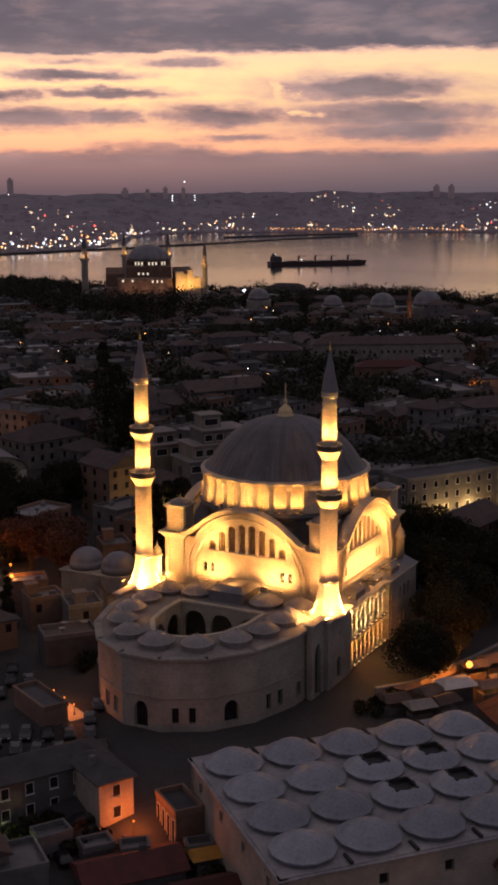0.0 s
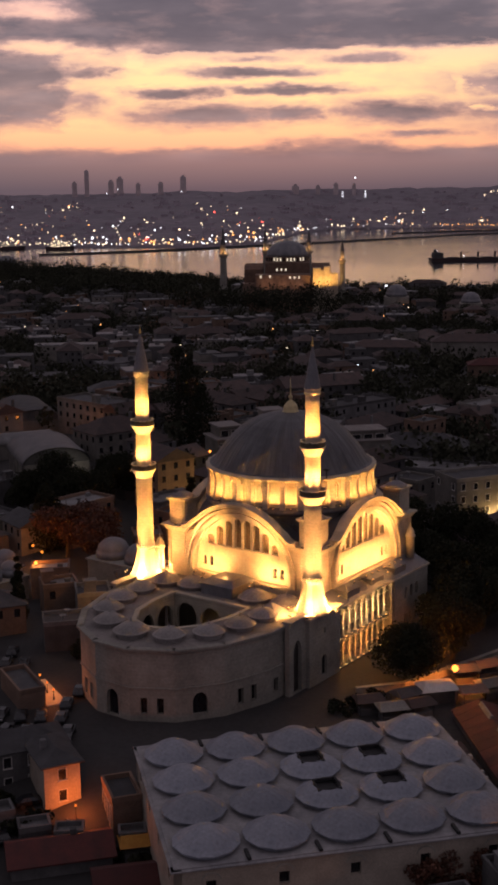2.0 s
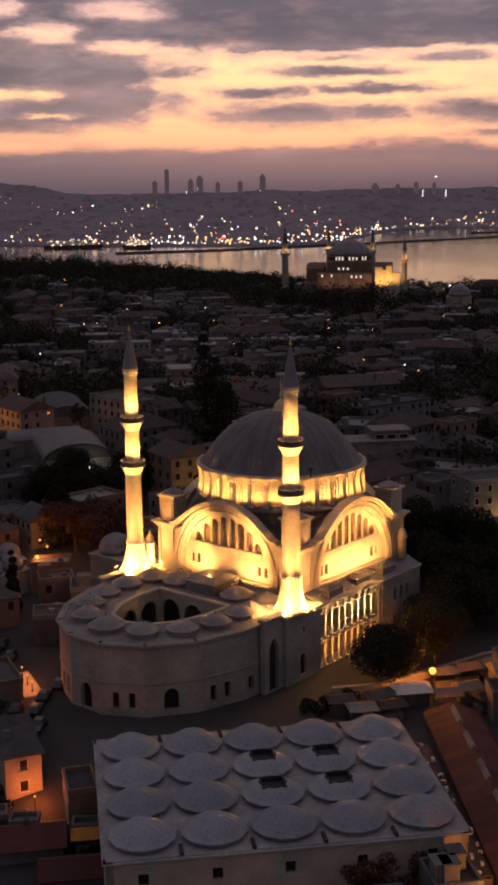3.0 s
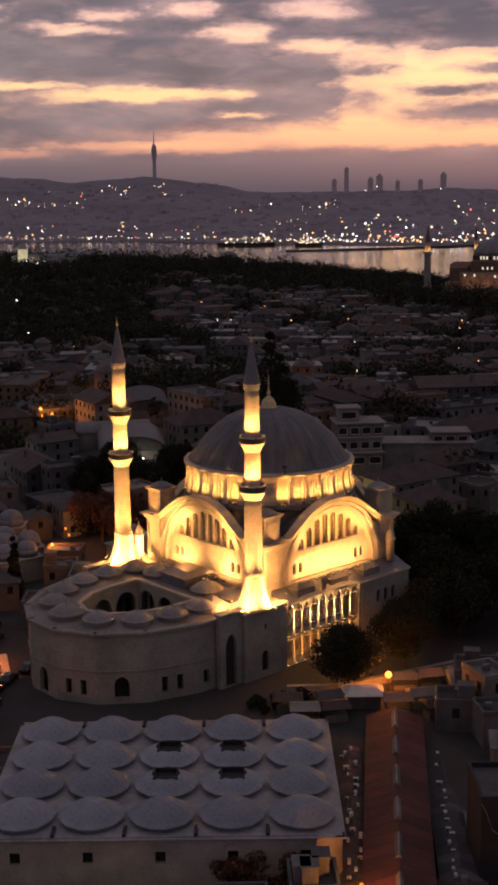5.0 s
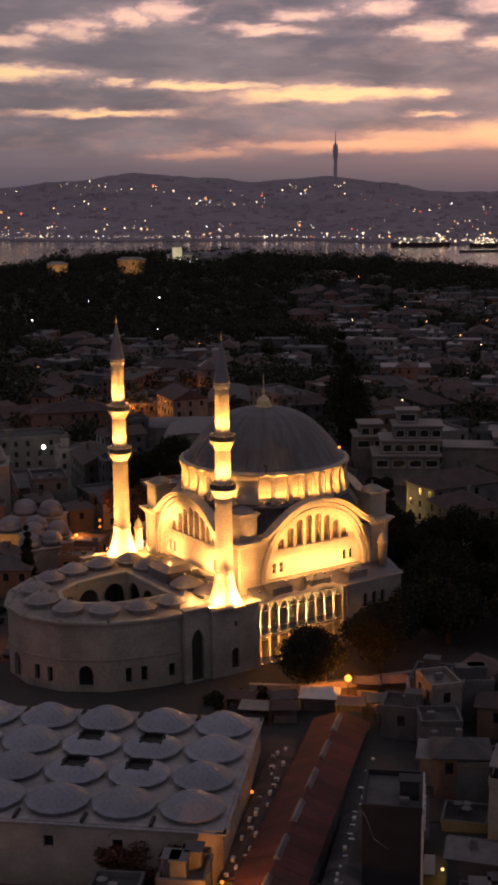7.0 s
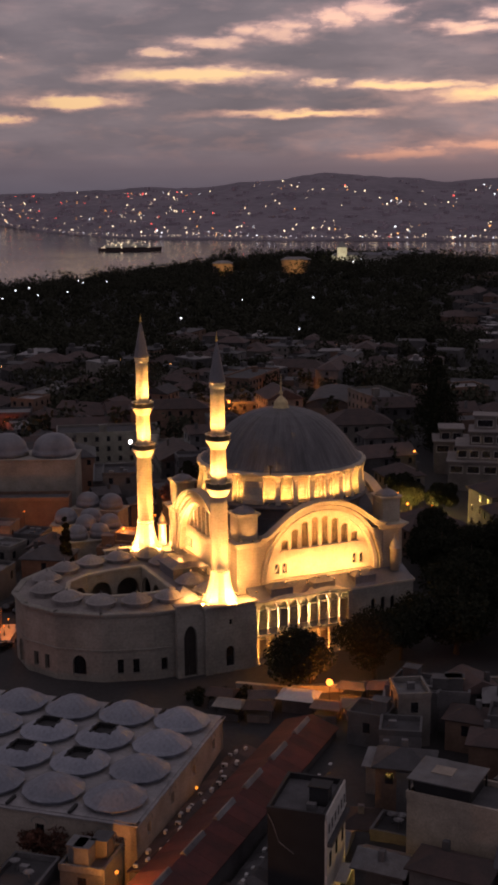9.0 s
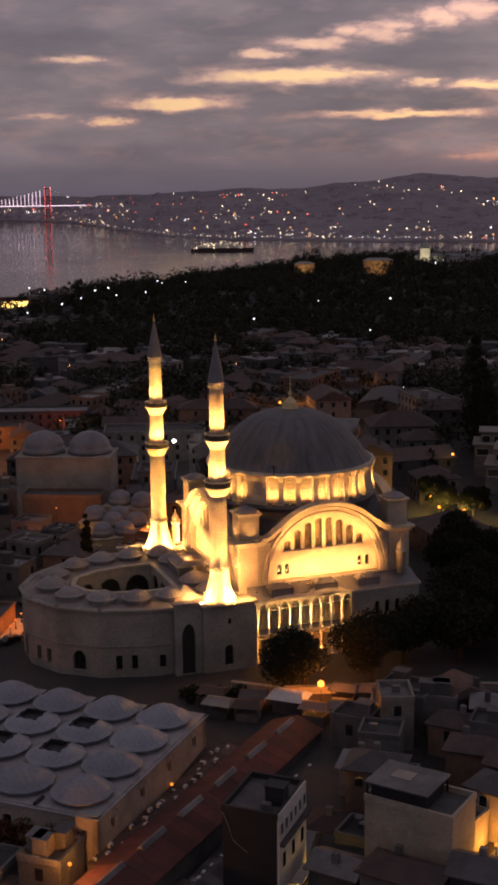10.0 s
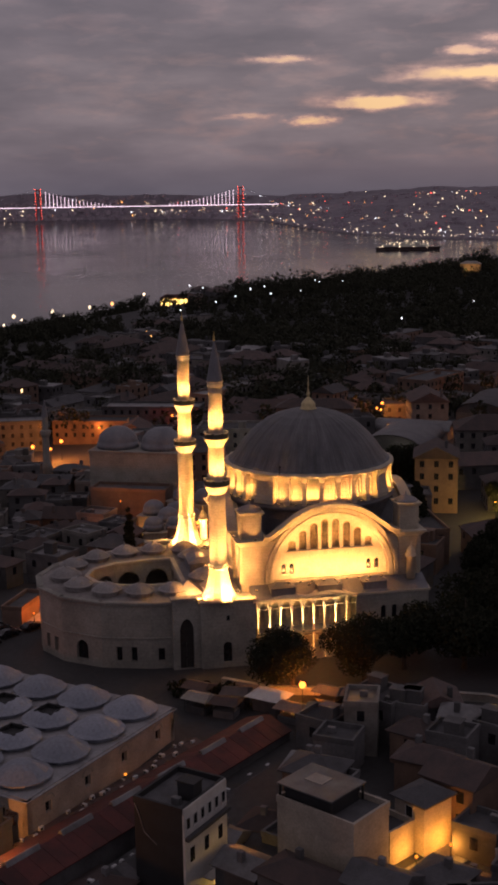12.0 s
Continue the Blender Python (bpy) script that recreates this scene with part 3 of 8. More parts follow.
def mosque():
    top = thing("mosque", MOSQUE, "floodlit baroque limestone mosque with a lead dome", "mosque")
    for k in range(4):
        m = hall_side(k)
        # lower wall and the great arch over the tympanum
        bm = bmesh.new()
        half = []
        for i in range(33):
            a = math.pi * i / 32
            half.append((-9.9 * math.cos(a), 13.3 + 10.6 * math.sin(a)))
        outline = [(-HALL, 0), (HALL, 0), (HALL, 20.0)] + [(12.6, 20.0)]
        outline += [(12.0 * math.cos(a), 13.3 + 11.2 * math.sin(a) ** 0.98) for a in [math.pi * (0.2 + 0.6 * i / 20) for i in range(21)]]
        outline += [(-12.6, 20.0), (-HALL, 20.0)]
        panel(bm, outline, [[(-9.9, 13.05), *half[1:-1], (9.9, 13.05)]], 1.6, m)
        part("hall_wall", bm, STONE, top)
        # recessed tympanum with its windows
        bm = bmesh.new()
        wins = tympanum_windows()
        tym = [(-9.88, 12.9)] + [(-9.88 * math.cos(math.pi * i / 32), 13.3 + 10.58 * math.sin(math.pi * i / 32)) for i in range(33)] + [(9.88, 12.9)]
        panel(bm, tym, [w[0] for w in wins], 0.7, m @ Matrix.Translation((0, 0.75, 0)))
        ty = part("tympanum", bm, STONE_PALE, top, "pale stone tympanum with stepped arched windows")
        for w, x, z0, z1 in wins:
            bm = bmesh.new()
            xs = [p[0] for p in w]
            panel(bm, [(min(max(p[0], min(xs) - 0.05), max(xs) + 0.05), p[1]) for p in w], [], 0.12, m @ Matrix.Translation((0, 1.25, 0)))
            for j in range(1, 3):
                xx = min(xs) + (max(xs) - min(xs)) * j / 3
                box(bm, xx - 0.05, 1.1, z0, xx + 0.05, 1.3, z1 - 0.4, m)
            zz = z0 + 0.6
            while zz < z1 - 0.5:
                box(bm, min(xs), 1.1, zz - 0.04, max(xs), 1.3, zz + 0.04, m)
                zz += 0.75
            part("window", bm, LATTICE if z0 > 15 else DARKGLASS, ty)
        # ledge below the upper windows, carried on small brackets
        bm = bmesh.new()
        box(bm, -7.6, 0.62, 17.6, 7.6, 0.8, 17.85, m, 0.04)
        box(bm, -7.4, 0.67, 17.35, 7.4, 0.8, 17.6, m)
        for i in range(13):
            box(bm, -7.2 + i * 1.2 - 0.12, 0.68, 16.95, -7.2 + i * 1.2 + 0.12, 0.8, 17.36, m)
        part("ledge", bm, STONE_PALE, top)
        # moulded arch bands over the tympanum, with a deep groove between them
        for ri, ro, y0, mat in ((9.95, 10.65, -0.32, STONE_PALE), (10.95, 11.5, -0.62, STONE)):
            arc = [math.pi * i / 44 for i in range(45)]
            inner = [(-ri, 12.9)] + [(-ri * math.cos(q), 13.3 + (ri + 0.35) * math.sin(q)) for q in arc] + [(ri, 12.9)]
            outer = [(-ro, 12.9)] + [(-ro * math.cos(q), 13.3 + (ro + 0.35) * math.sin(q)) for q in arc] + [(ro, 12.9)]
            bm = bmesh.new()
            band(bm, inner, outer, y0, 1.5, m)
            part("archivolt", bm, mat, top)
        # hood moulding that turns outwards on to the corner piers
        arc = [radians(48 + 84 * i / 30) for i in range(31)]
        foot = ((11.9, 20.45), (11.4, 20.25), (10.6, 20.35), (9.75, 20.8), (8.95, 21.5))
        for k0, k1, y0, mat in ((0.0, 0.42, -1.0, STONE), (0.45, 0.8, -1.4, STONE_PALE)):
            line = [(-x, z) for x, z in foot] + [(-11.75 * math.cos(q), 13.3 + 12.0 * math.sin(q)) for q in arc[::-1]][::-1] + [(x, z) for x, z in foot[::-1]]
            line = sorted(line)
            nrm = []
            for i in range(len(line)):
                (ax, az), (bx, bz) = line[max(0, i - 1)], line[min(len(line) - 1, i + 1)]
                d = math.hypot(bx - ax, bz - az)
                nrm.append((-(bz - az) / d, (bx - ax) / d))
            inner = [(x + k0 * nx, z + k0 * nz) for (x, z), (nx, nz) in zip(line, nrm)]
            outer = [(x + k1 * nx, z + k1 * nz) for (x, z), (nx, nz) in zip(line, nrm)]
            bm = bmesh.new()
            band(bm, inner, outer, y0, 0.5, m)
            part("arch_cornice", bm, mat, top)
        # lead roof vault running back from the arch to the drum
        bm = bmesh.new()
        prev = None
        for i in range(25):
            a = math.pi * (0.13 + 0.74 * i / 24)
            p0 = m @ Vector((-11.7 * math.cos(a), 1.4, 13.3 + 11.75 * math.sin(a)))
            p1 = m @ Vector((-10.6 * math.cos(a), 7.0, 14.2 + 11.0 * math.sin(a)))
            ring = [bm.verts.new(p0), bm.verts.new(p1)]
            if prev:
                bm.faces.new((prev[0], prev[1], ring[1], ring[0]))
            prev = ring
        part("vault_roof", bm, LEAD_DARK, top, "dark lead vault behind the arch", True)
    # corner towers
    for su, sv in ((-1, -1), (1, -1), (1, 1), (-1, 1)):
        cu, cv = su * 13.6, HC + sv * 13.6
        tw = Matrix.Translation((cu, cv, 0))
        bm = bmesh.new()
        box(bm, -1.95, -1.95, 0, 1.95, 1.95, 19.4, tw, 0.12)
        for s in (-1, 1):
            box(bm, s * 1.55 - 0.3, -2.1, 13.0, s * 1.55 + 0.3, 2.1, 19.4, tw)
            box(bm, -2.1, s * 1.55 - 0.3, 13.0, 2.1, s * 1.55 + 0.3, 19.4, tw)
        shaft = part("corner_pier", bm, STONE, top)
        bm = bmesh.new()
        for z, w in ((19.4, 2.25), (19.75, 2.5), (20.1, 2.85)):
            box(bm, -w, -w, z, w, w, z + 0.36, tw, 0.05)
        part("cornice", bm, STONE_PALE, shaft)
        bm = bmesh.new()
        box(bm, -1.75, -1.75, 20.46, 1.75, 1.75, 24.6, tw, 0.1)
        box(bm, -1.3, -1.82, 21.1, 1.3, 1.82, 24.0, tw)
        box(bm, -1.82, -1.3, 21.1, 1.82, 1.3, 24.0, tw)
        turret = part("turret", bm, STONE, top)
        bm = bmesh.new()
        box(bm, -1.95, -1.95, 24.6, 1.95, 1.95, 24.85, tw, 0.04)
        box(bm, -2.15, -2.15, 24.85, 2.15, 2.15, 25.1, tw, 0.04)
        part("cornice", bm, STONE_PALE, turret)
        bm = bmesh.new()
        lathe(bm, [(2.1, 25.1), (1.9, 25.35), (1.2, 25.75), (0.5, 26.0), (0.12, 26.1), (0.1, 26.6), (0.02, 26.8)], 12, (cu, cv, 0))
        part("cap", bm, LEAD, turret, "small lead cap", True)
    # lead-covered shoulders from the piers to the drum
    bm = bmesh.new()
    octo = lambda r, k: [(r * math.cos(radians(22.5 + 45 * i)) * k, HC + r * math.sin(radians(22.5 + 45 * i)) * k) for i in range(8)]
    prism(bm, octo(14.7, 1.0), 17.0, 22.6, octo(14.6, 1.0))
    prism(bm, octo(14.5, 1.0), 22.6, 24.8, octo(14.4, 1.0))
    part("shoulder_roof", bm, LEAD_DARK, top, "dark lead shoulders below the drum")
    # drum: a ring of arched windows between curved buttresses
    bm = bmesh.new()
    lathe(bm, [(14.9, 24.3), (15.1, 24.6), (15.1, 24.95), (14.6, 25.2), (14.4, 25.45), (13.0, 25.5)], 96, (0, HC, 0))
    part("drum_base", bm, LEAD_DARK, top, "dark lead skirt below the drum", True)
    STEP = 11.3
    wid = 2 * 13.75 * math.tan(radians(STEP / 2))
    angles = [90 * q + (i - 3) * STEP for q in range(4) for i in range(7)]
    for ang in angles:
        m = Matrix.Translation((0, HC, 0)) @ pose(0, 0, 0, 0, 0, ang + 90) @ Matrix.Translation((0, -13.75, 0))
        bm = bmesh.new()
        panel(bm, rect(-wid / 2 - 0.02, 25.2, wid / 2 + 0.02, 30.2), [arched(-0.72, 25.8, 0.72, 29.3)], 0.7, m)
        bay = part("drum_bay", bm, STONE_PALE, top)
        bm = bmesh.new()
        panel(bm, arched(-0.76, 25.75, 0.76, 29.35), [], 0.1, m @ Matrix.Translation((0, 0.3, 0)))
        for x in (-0.24, 0.24):
            box(bm, x - 0.04, 0.2, 25.8, x + 0.04, 0.35, 28.9, m)
        for z in (26.5, 27.2, 27.9, 28.6):
            box(bm, -0.72, 0.2, z - 0.04, 0.72, 0.35, z + 0.04, m)
        part("window", bm, PLASTER_LATTICE, bay)
        bm = bmesh.new()
        big = [(x * 1.25, 25.7 + (z - 25.8) * 1.06) for x, z in arched(-0.72, 25.8, 0.72, 29.3)]
        panel(bm, big, [arched(-0.72, 25.8, 0.72, 29.3)], 0.12, m @ Matrix.Translation((0, -0.1, 0)))
        part("surround", bm, STONE_PALE, bay)
    # curved buttresses between the windows, and broad piers on the diagonals
    edges = [(90 * q + (i - 3.5) * STEP, 0.36) for q in range(4) for i in range(8)]
    for ang, wd in edges + [(45 + 90 * q, 1.25) for q in range(4)]:
        m2 = Matrix.Translation((0, HC, 0)) @ pose(0, 0, 0, 0, 0, ang)
        bm = bmesh.new()
        prev = None
        for z, r, k in ((25.3, 15.0, 1.25), (26.0, 15.0, 1.15), (26.9, 14.75, 1.0), (28.2, 14.6, 1.0), (29.2, 14.65, 1.05), (29.75, 14.9, 1.25), (30.15, 15.0, 1.4)):
            w = wd * k if wd < 1 else wd
            ring = [bm.verts.new(m2 @ Vector(p)) for p in ((13.4, -w, z), (r, -w, z), (r, w, z), (13.4, w, z))]
            if prev:
                for q in range(4):
                    bm.faces.new((prev[q], prev[(q + 1) % 4], ring[(q + 1) % 4], ring[q]))
            else:
                bm.faces.new(ring[::-1])
            prev = ring
        bm.faces.new(prev)
        part("buttress" if wd < 1 else "drum_pier", bm, STONE, top)
    bm = bmesh.new()
    lathe(bm, [(13.2, 29.9), (14.6, 29.95), (14.85, 30.15), (15.0, 30.35), (14.95, 30.5), (13.9, 30.72), (13.2, 30.9)], 156, (0, HC, 0),
          wave=lambda a, r, z: (r, z + (0.1 * math.cos(a * 32) if r > 13.5 else 0)))
    part("drum_cornice", bm, STONE_PALE, top, "wavy cornice round the drum", True)
    # dome: lead sheets with standing seams
    bm = bmesh.new()
    prof = [(14.3, 30.7), (13.75, 30.95), (13.15, 31.75), (12.4, 32.9), (11.5, 34.1), (10.4, 35.3), (9.1, 36.5), (7.5, 37.65), (5.6, 38.55), (3.4, 39.15), (1.3, 39.42), (0.4, 39.47)]
    lathe(bm, prof, 192, (0, HC, 0), wave=lambda a, r, z: (r + (0.07 if round(a / (2 * math.pi) * 192) % 4 == 0 else 0), z))
    dome = part("dome", bm, LEAD_DOME, top, "great ribbed lead dome")
    bm = bmesh.new()
    lathe(bm, [(1.5, 39.2), (1.5, 39.45), (1.25, 39.6), (1.3, 40.0), (1.15, 40.5), (0.7, 41.0), (0.3, 41.35), (0.18, 41.6), (0.34, 41.85), (0.34, 42.1), (0.14, 42.4), (0.1, 43.4), (0.22, 43.6), (0.07, 43.9), (0.03, 45.2)], 16, (0, HC, 0))
    part("finial", bm, BRASS, dome, "pale tarnished brass finial", True)
    # small flood lamp bracket on the cornice
    bm = bmesh.new()
    a = radians(-33)
    box(bm, -0.09, -0.09, 30.5, 0.09, 0.09, 31.8, Matrix.Translation((15.0 * math.cos(a), HC + 15.0 * math.sin(a), 0)))
    box(bm, -0.45, -0.2, 31.8, 0.45, 0.2, 32.1, Matrix.Translation((15.0 * math.cos(a), HC + 15.0 * math.sin(a), 0)))
    part("lamp_bracket", bm, IRON, top)
    # small stone pinnacles beside the great arches
    for u, v in ((16.6, 33.2), (-16.6, 3.0), (-16.6, 33.2)):
        bm = bmesh.new()
        lathe(bm, [(0.75, 12.3), (0.75, 16.0), (0.95, 16.1), (0.95, 16.4), (0.7, 16.5), (0.75, 17.0), (0.45, 17.6), (0.12, 18.0), (0.08, 18.6), (0.02, 18.8)], 12, (u, v, 0))
        part("pinnacle", bm, STONE_PALE, top, "", True)
    return top


mosque()


def side_range(su):
    """The two-storey side range with its lit colonnade, on the side su (1 or -1) of the hall."""
    sr = thing("mosque_side_gallery", MOSQUE, "two-storey stone side gallery with uplit columns", "gallery", "side galleries")
    w = lambda u: su * u
    # back wall of the gallery is the hall; solid end blocks
    bm = bmesh.new()
    x0, x1 = sorted((w(15.4), w(18.7)))
    m = pose(w(18.9), 29.6, 0, 0, 0, 90 if su > 0 else -90)
    wins = [arched(-1.9 + i * 1.9 - 0.45, 6.3, -1.9 + i * 1.9 + 0.45, 8.6) for i in range(3)] + [rect(-1.9 + i * 1.9 - 0.45, 1.6, -1.9 + i * 1.9 + 0.45, 3.6) for i in range(3)]
    panel(bm, rect(-6.0, -0.5, 6.0, 11.2), wins, 0.6, m)
    box(bm, x0, 35.0, -0.5, x1, 35.6, 11.2)
    box(bm, x0, 23.0, -0.5, x1, 23.6, 11.2)
    part("end_block_wall", bm, STONE_GREY, sr)
    for h in wins:
        bm = bmesh.new()
        panel(bm, h, [], 0.1, m @ Matrix.Translation((0, 0.4, 0)))
        part("window", bm, DARKGLASS, sr)
    # floor slabs of the loggia
    for z in (0.0, 5.0):
        bm = bmesh.new()
        xa, xb = sorted((w(15.52), w(18.25)))
        box(bm, xa, 6.0, z - 0.35, xb, 23.4, z + 0.1, None, 0.05)
        part("gallery_floor", bm, STONE_GREY, sr)
    base = None
    n = 9
    step = 17.0 / n
    for i in range(n + 1):
        v = 6.4 + step * i
        for z0, z1 in ((0.1, 4.65), (5.1, 9.6)):
            if base is None:
                bm = bmesh.new()
                lathe(bm, [(0.3, 0), (0.3, 0.25), (0.2, 0.4), (0.17, 3.6), (0.22, 3.75), (0.31, 4.1), (0.33, 4.5)], 12)
                base = part("column", bm, STONE_PALE, sr, "slender pale stone column", True)
                base.matrix_basis = pose(w(17.85), v, z0)
            else:
                share("column", base, pose(w(17.85), v, z0), sr)
    # arches over the columns, two storeys; the cornice rises over the middle bays
    for z0, z1 in ((4.15, 4.98), (9.1, 10.5)):
        bm = bmesh.new()
        m = pose(w(18.1), 6.4, 0, 0, 0, 90 if su > 0 else -90)
        flip = 1 if su > 0 else -1
        holes = []
        for i in range(n):
            a, b = sorted((flip * (step * i + 0.2), flip * (step * (i + 1) - 0.2)))
            holes.append([(b, z0 + 0.05), *[((a + b) / 2 + (b - a) / 2 * math.cos(math.pi * q / 6), z0 + 0.05 + (z1 - z0 - 0.28) * math.sin(math.pi * q / 6)) for q in range(1, 6)], (a, z0 + 0.05)])
        a, b = sorted((-flip * 0.3, flip * (17.0 + 0.3)))
        panel(bm, rect(a, z0, b, z1), holes, 0.5, m)
        part("arcade", bm, STONE_PALE, sr)
    # inner wall of each storey with dark windows
    bm = bmesh.new()
    m = pose(w(15.75), 6.4, 0, 0, 0, 90 if su > 0 else -90)
    flip = 1 if su > 0 else -1
    holes = []
    for i in range(n):
        c = flip * (step * (i + 0.5))
        holes += [rect(c - 0.5, 1.2, c + 0.5, 3.4), arched(c - 0.5, 6.0, c + 0.5, 8.6)]
    a, b = sorted((-flip * 0.4, flip * 17.2))
    panel(bm, rect(a, 0.1, b, 10.4), holes, 0.2, m)
    part("gallery_inner_wall", bm, STONE, sr)
    # eaves with a wave over the middle bays, and the sloping lead roof behind
    bm = bmesh.new()
    prev = None
    for i in range(61):
        v = 5.4 + 30.4 * i / 60
        lift = 0.55 * math.exp(-((v - 18.5) / 2.6) ** 2) + 0.25 * math.exp(-((v - 11.5) / 2.6) ** 2)
        ring = [bm.verts.new((w(u), v, z + lift)) for u, z in ((17.6, 10.4), (19.15, 10.7), (19.2, 11.05), (17.6, 11.5))]
        if prev:
            for q in range(4):
                bm.faces.new((prev[q], prev[(q + 1) % 4], ring[(q + 1) % 4], ring[q]))
        else:
            bm.faces.new(ring)
        prev = ring
    bm.faces.new(prev[::-1])
    part("eaves_cornice", bm, STONE_PALE, sr, "wavy stone eaves cornice")
    bm = bmesh.new()
    xa, xb = (15.3, 17.9) if su > 0 else (-17.9, -15.3)
    vs = [bm.verts.new((w(u), v, z)) for u, v, z in ((19.1, 5.4, 11.1), (19.1, 35.6, 11.1), (15.3, 35.6, 12.75), (15.3, 5.4, 12.75), (15.3, 5.4, 10.5), (15.3, 35.6, 10.5), (19.1, 35.6, 10.9), (19.1, 5.4, 10.9))]
    for f in ((0, 1, 2, 3), (4, 5, 6, 7), (0, 3, 4, 7), (1, 2, 5, 6), (2, 3, 4, 5), (0, 1, 6, 7)):
        bm.faces.new([vs[i] for i in f])
    part("terrace_roof", bm, LEAD, sr, "sloping lead terrace roof")
    for v in (10.6, 18.6, 26.4):
        bm = bmesh.new()
        prism(bm, [(w(16.0), v - 2.0), (w(18.4), v - 2.0), (w(18.4), v + 2.0), (w(16.0), v + 2.0)], 11.4, 12.75)
        prism(bm, [(w(15.9), v - 2.25), (w(18.65), v - 2.25), (w(18.65), v + 2.25), (w(15.9), v + 2.25)], 12.75, 13.4, [(w(16.9), v - 1.0), (w(17.4), v - 1.0), (w(17.4), v + 1.0), (w(16.9), v + 1.0)])
        part("roof_lantern", bm, LEAD, sr, "low hipped lead lantern")
    return sr


side_range(1)
side_range(-1)


# ---- minarets ----
def minaret(u):
    mt = thing("minaret", MOSQUE @ pose(u, 0, 0), "fluted stone minaret with two balconies and a lead spire, floodlit", "minaret", "minarets of the mosque")
    bm = bmesh.new()
    lathe(bm, [(2.95, 11.6), (2.95, 12.0), (2.7, 12.2), (2.3, 13.0), (1.95, 14.2), (1.68, 15.5), (1.52, 16.6)], 12)
    part("footing", bm, STONE_PALE, mt, "flared stone footing")
    bm = bmesh.new()
    lathe(bm, [(1.52, 16.6), (1.66, 16.7), (1.66, 17.0), (1.48, 17.1), (1.52, 17.3), (1.42, 17.5)], 24)
    part("collar", bm, STONE_GREY, mt, "carved dark collar")
    tooth = None
    for i in range(16):
        if tooth is None:
            bm = bmesh.new()
            box(bm, 1.44, -0.14, 17.05, 1.64, 0.14, 17.4)
            tooth = part("collar_tooth", bm, STONE_GREY, mt)
        else:
            share("collar_tooth", tooth, pose(0, 0, 0, 0, 0, 22.5 * i), mt)
    flute = lambda a, r, z: (r * (1 + (0.025 if round(a / (2 * math.pi) * 48) % 3 else -0.03)), z)
    tiers = ((17.4, 30.3, 1.38, 1.32), (30.6, 38.0, 1.24, 1.2), (38.3, 46.9, 1.14, 1.08))
    for z0, z1, r0, r1 in tiers:
        bm = bmesh.new()
        lathe(bm, [(r0 * 1.05, z0), (r0 * 1.05, z0 + 0.2)] + [(r0 + (r1 - r0) * k / 6, z0 + 0.3 + (z1 - z0 - 0.3) * k / 6) for k in range(7)], 48, wave=flute)
        part("shaft", bm, STONE, mt, "fluted stone shaft", True)
    for zb, r in ((30.2, 1.32), (37.9, 1.2)):
        bm = bmesh.new()
        lathe(bm, [(r, zb - 1.0), (r + 0.1, zb - 0.95), (r + 0.1, zb - 0.75), (r + 0.22, zb - 0.7), (r + 0.22, zb - 0.45), (r + 0.38, zb - 0.35), (r + 0.42, zb - 0.1), (r + 0.62, zb + 0.02), (r + 0.66, zb + 0.25), (r + 0.84, zb + 0.36), (r + 0.84, zb + 0.52), (r + 0.45, zb + 0.54), (0.5, zb + 0.5)], 24)
        bal = part("balcony", bm, STONE_PALE, mt, "corbelled stone balcony", True)
        bm = bmesh.new()
        lathe(bm, [(r + 0.64, zb + 0.5), (r + 0.75, zb + 0.5), (r + 0.75, zb + 1.3), (r + 0.64, zb + 1.3), (r + 0.64, zb + 0.5)], 24)
        part("parapet", bm, PARAPET, bal, "pierced stone parapet, coloured dark as if unlit")
        bm = bmesh.new()
        lathe(bm, [(r + 0.6, zb + 1.3), (r + 0.82, zb + 1.3), (r + 0.82, zb + 1.46), (r + 0.6, zb + 1.46), (r + 0.6, zb + 1.3)], 24)
        part("rail", bm, STONE_PALE, bal)
    bm = bmesh.new()
    lathe(bm, [(1.08, 46.6), (1.3, 46.75), (1.3, 46.95), (1.2, 47.0), (1.2, 47.25), (1.34, 47.35), (1.34, 47.55)], 24)
    part("top_ring", bm, STONE_PALE, mt)
    bm = bmesh.new()
    lathe(bm, [(1.3, 47.55), (1.22, 48.2), (0.85, 50.2), (0.5, 52.0), (0.25, 53.3), (0.12, 53.9)], 16)
    spire = part("spire", bm, LEAD, mt, "lead spire")
    bm = bmesh.new()
    lathe(bm, [(0.12, 53.9), (0.24, 54.1), (0.1, 54.35), (0.18, 54.55), (0.06, 54.8), (0.02, 55.5)], 10)
    part("finial", bm, GOLD, spire)
    return mt


for s in (-1, 1):
    minaret(17.27 * s)


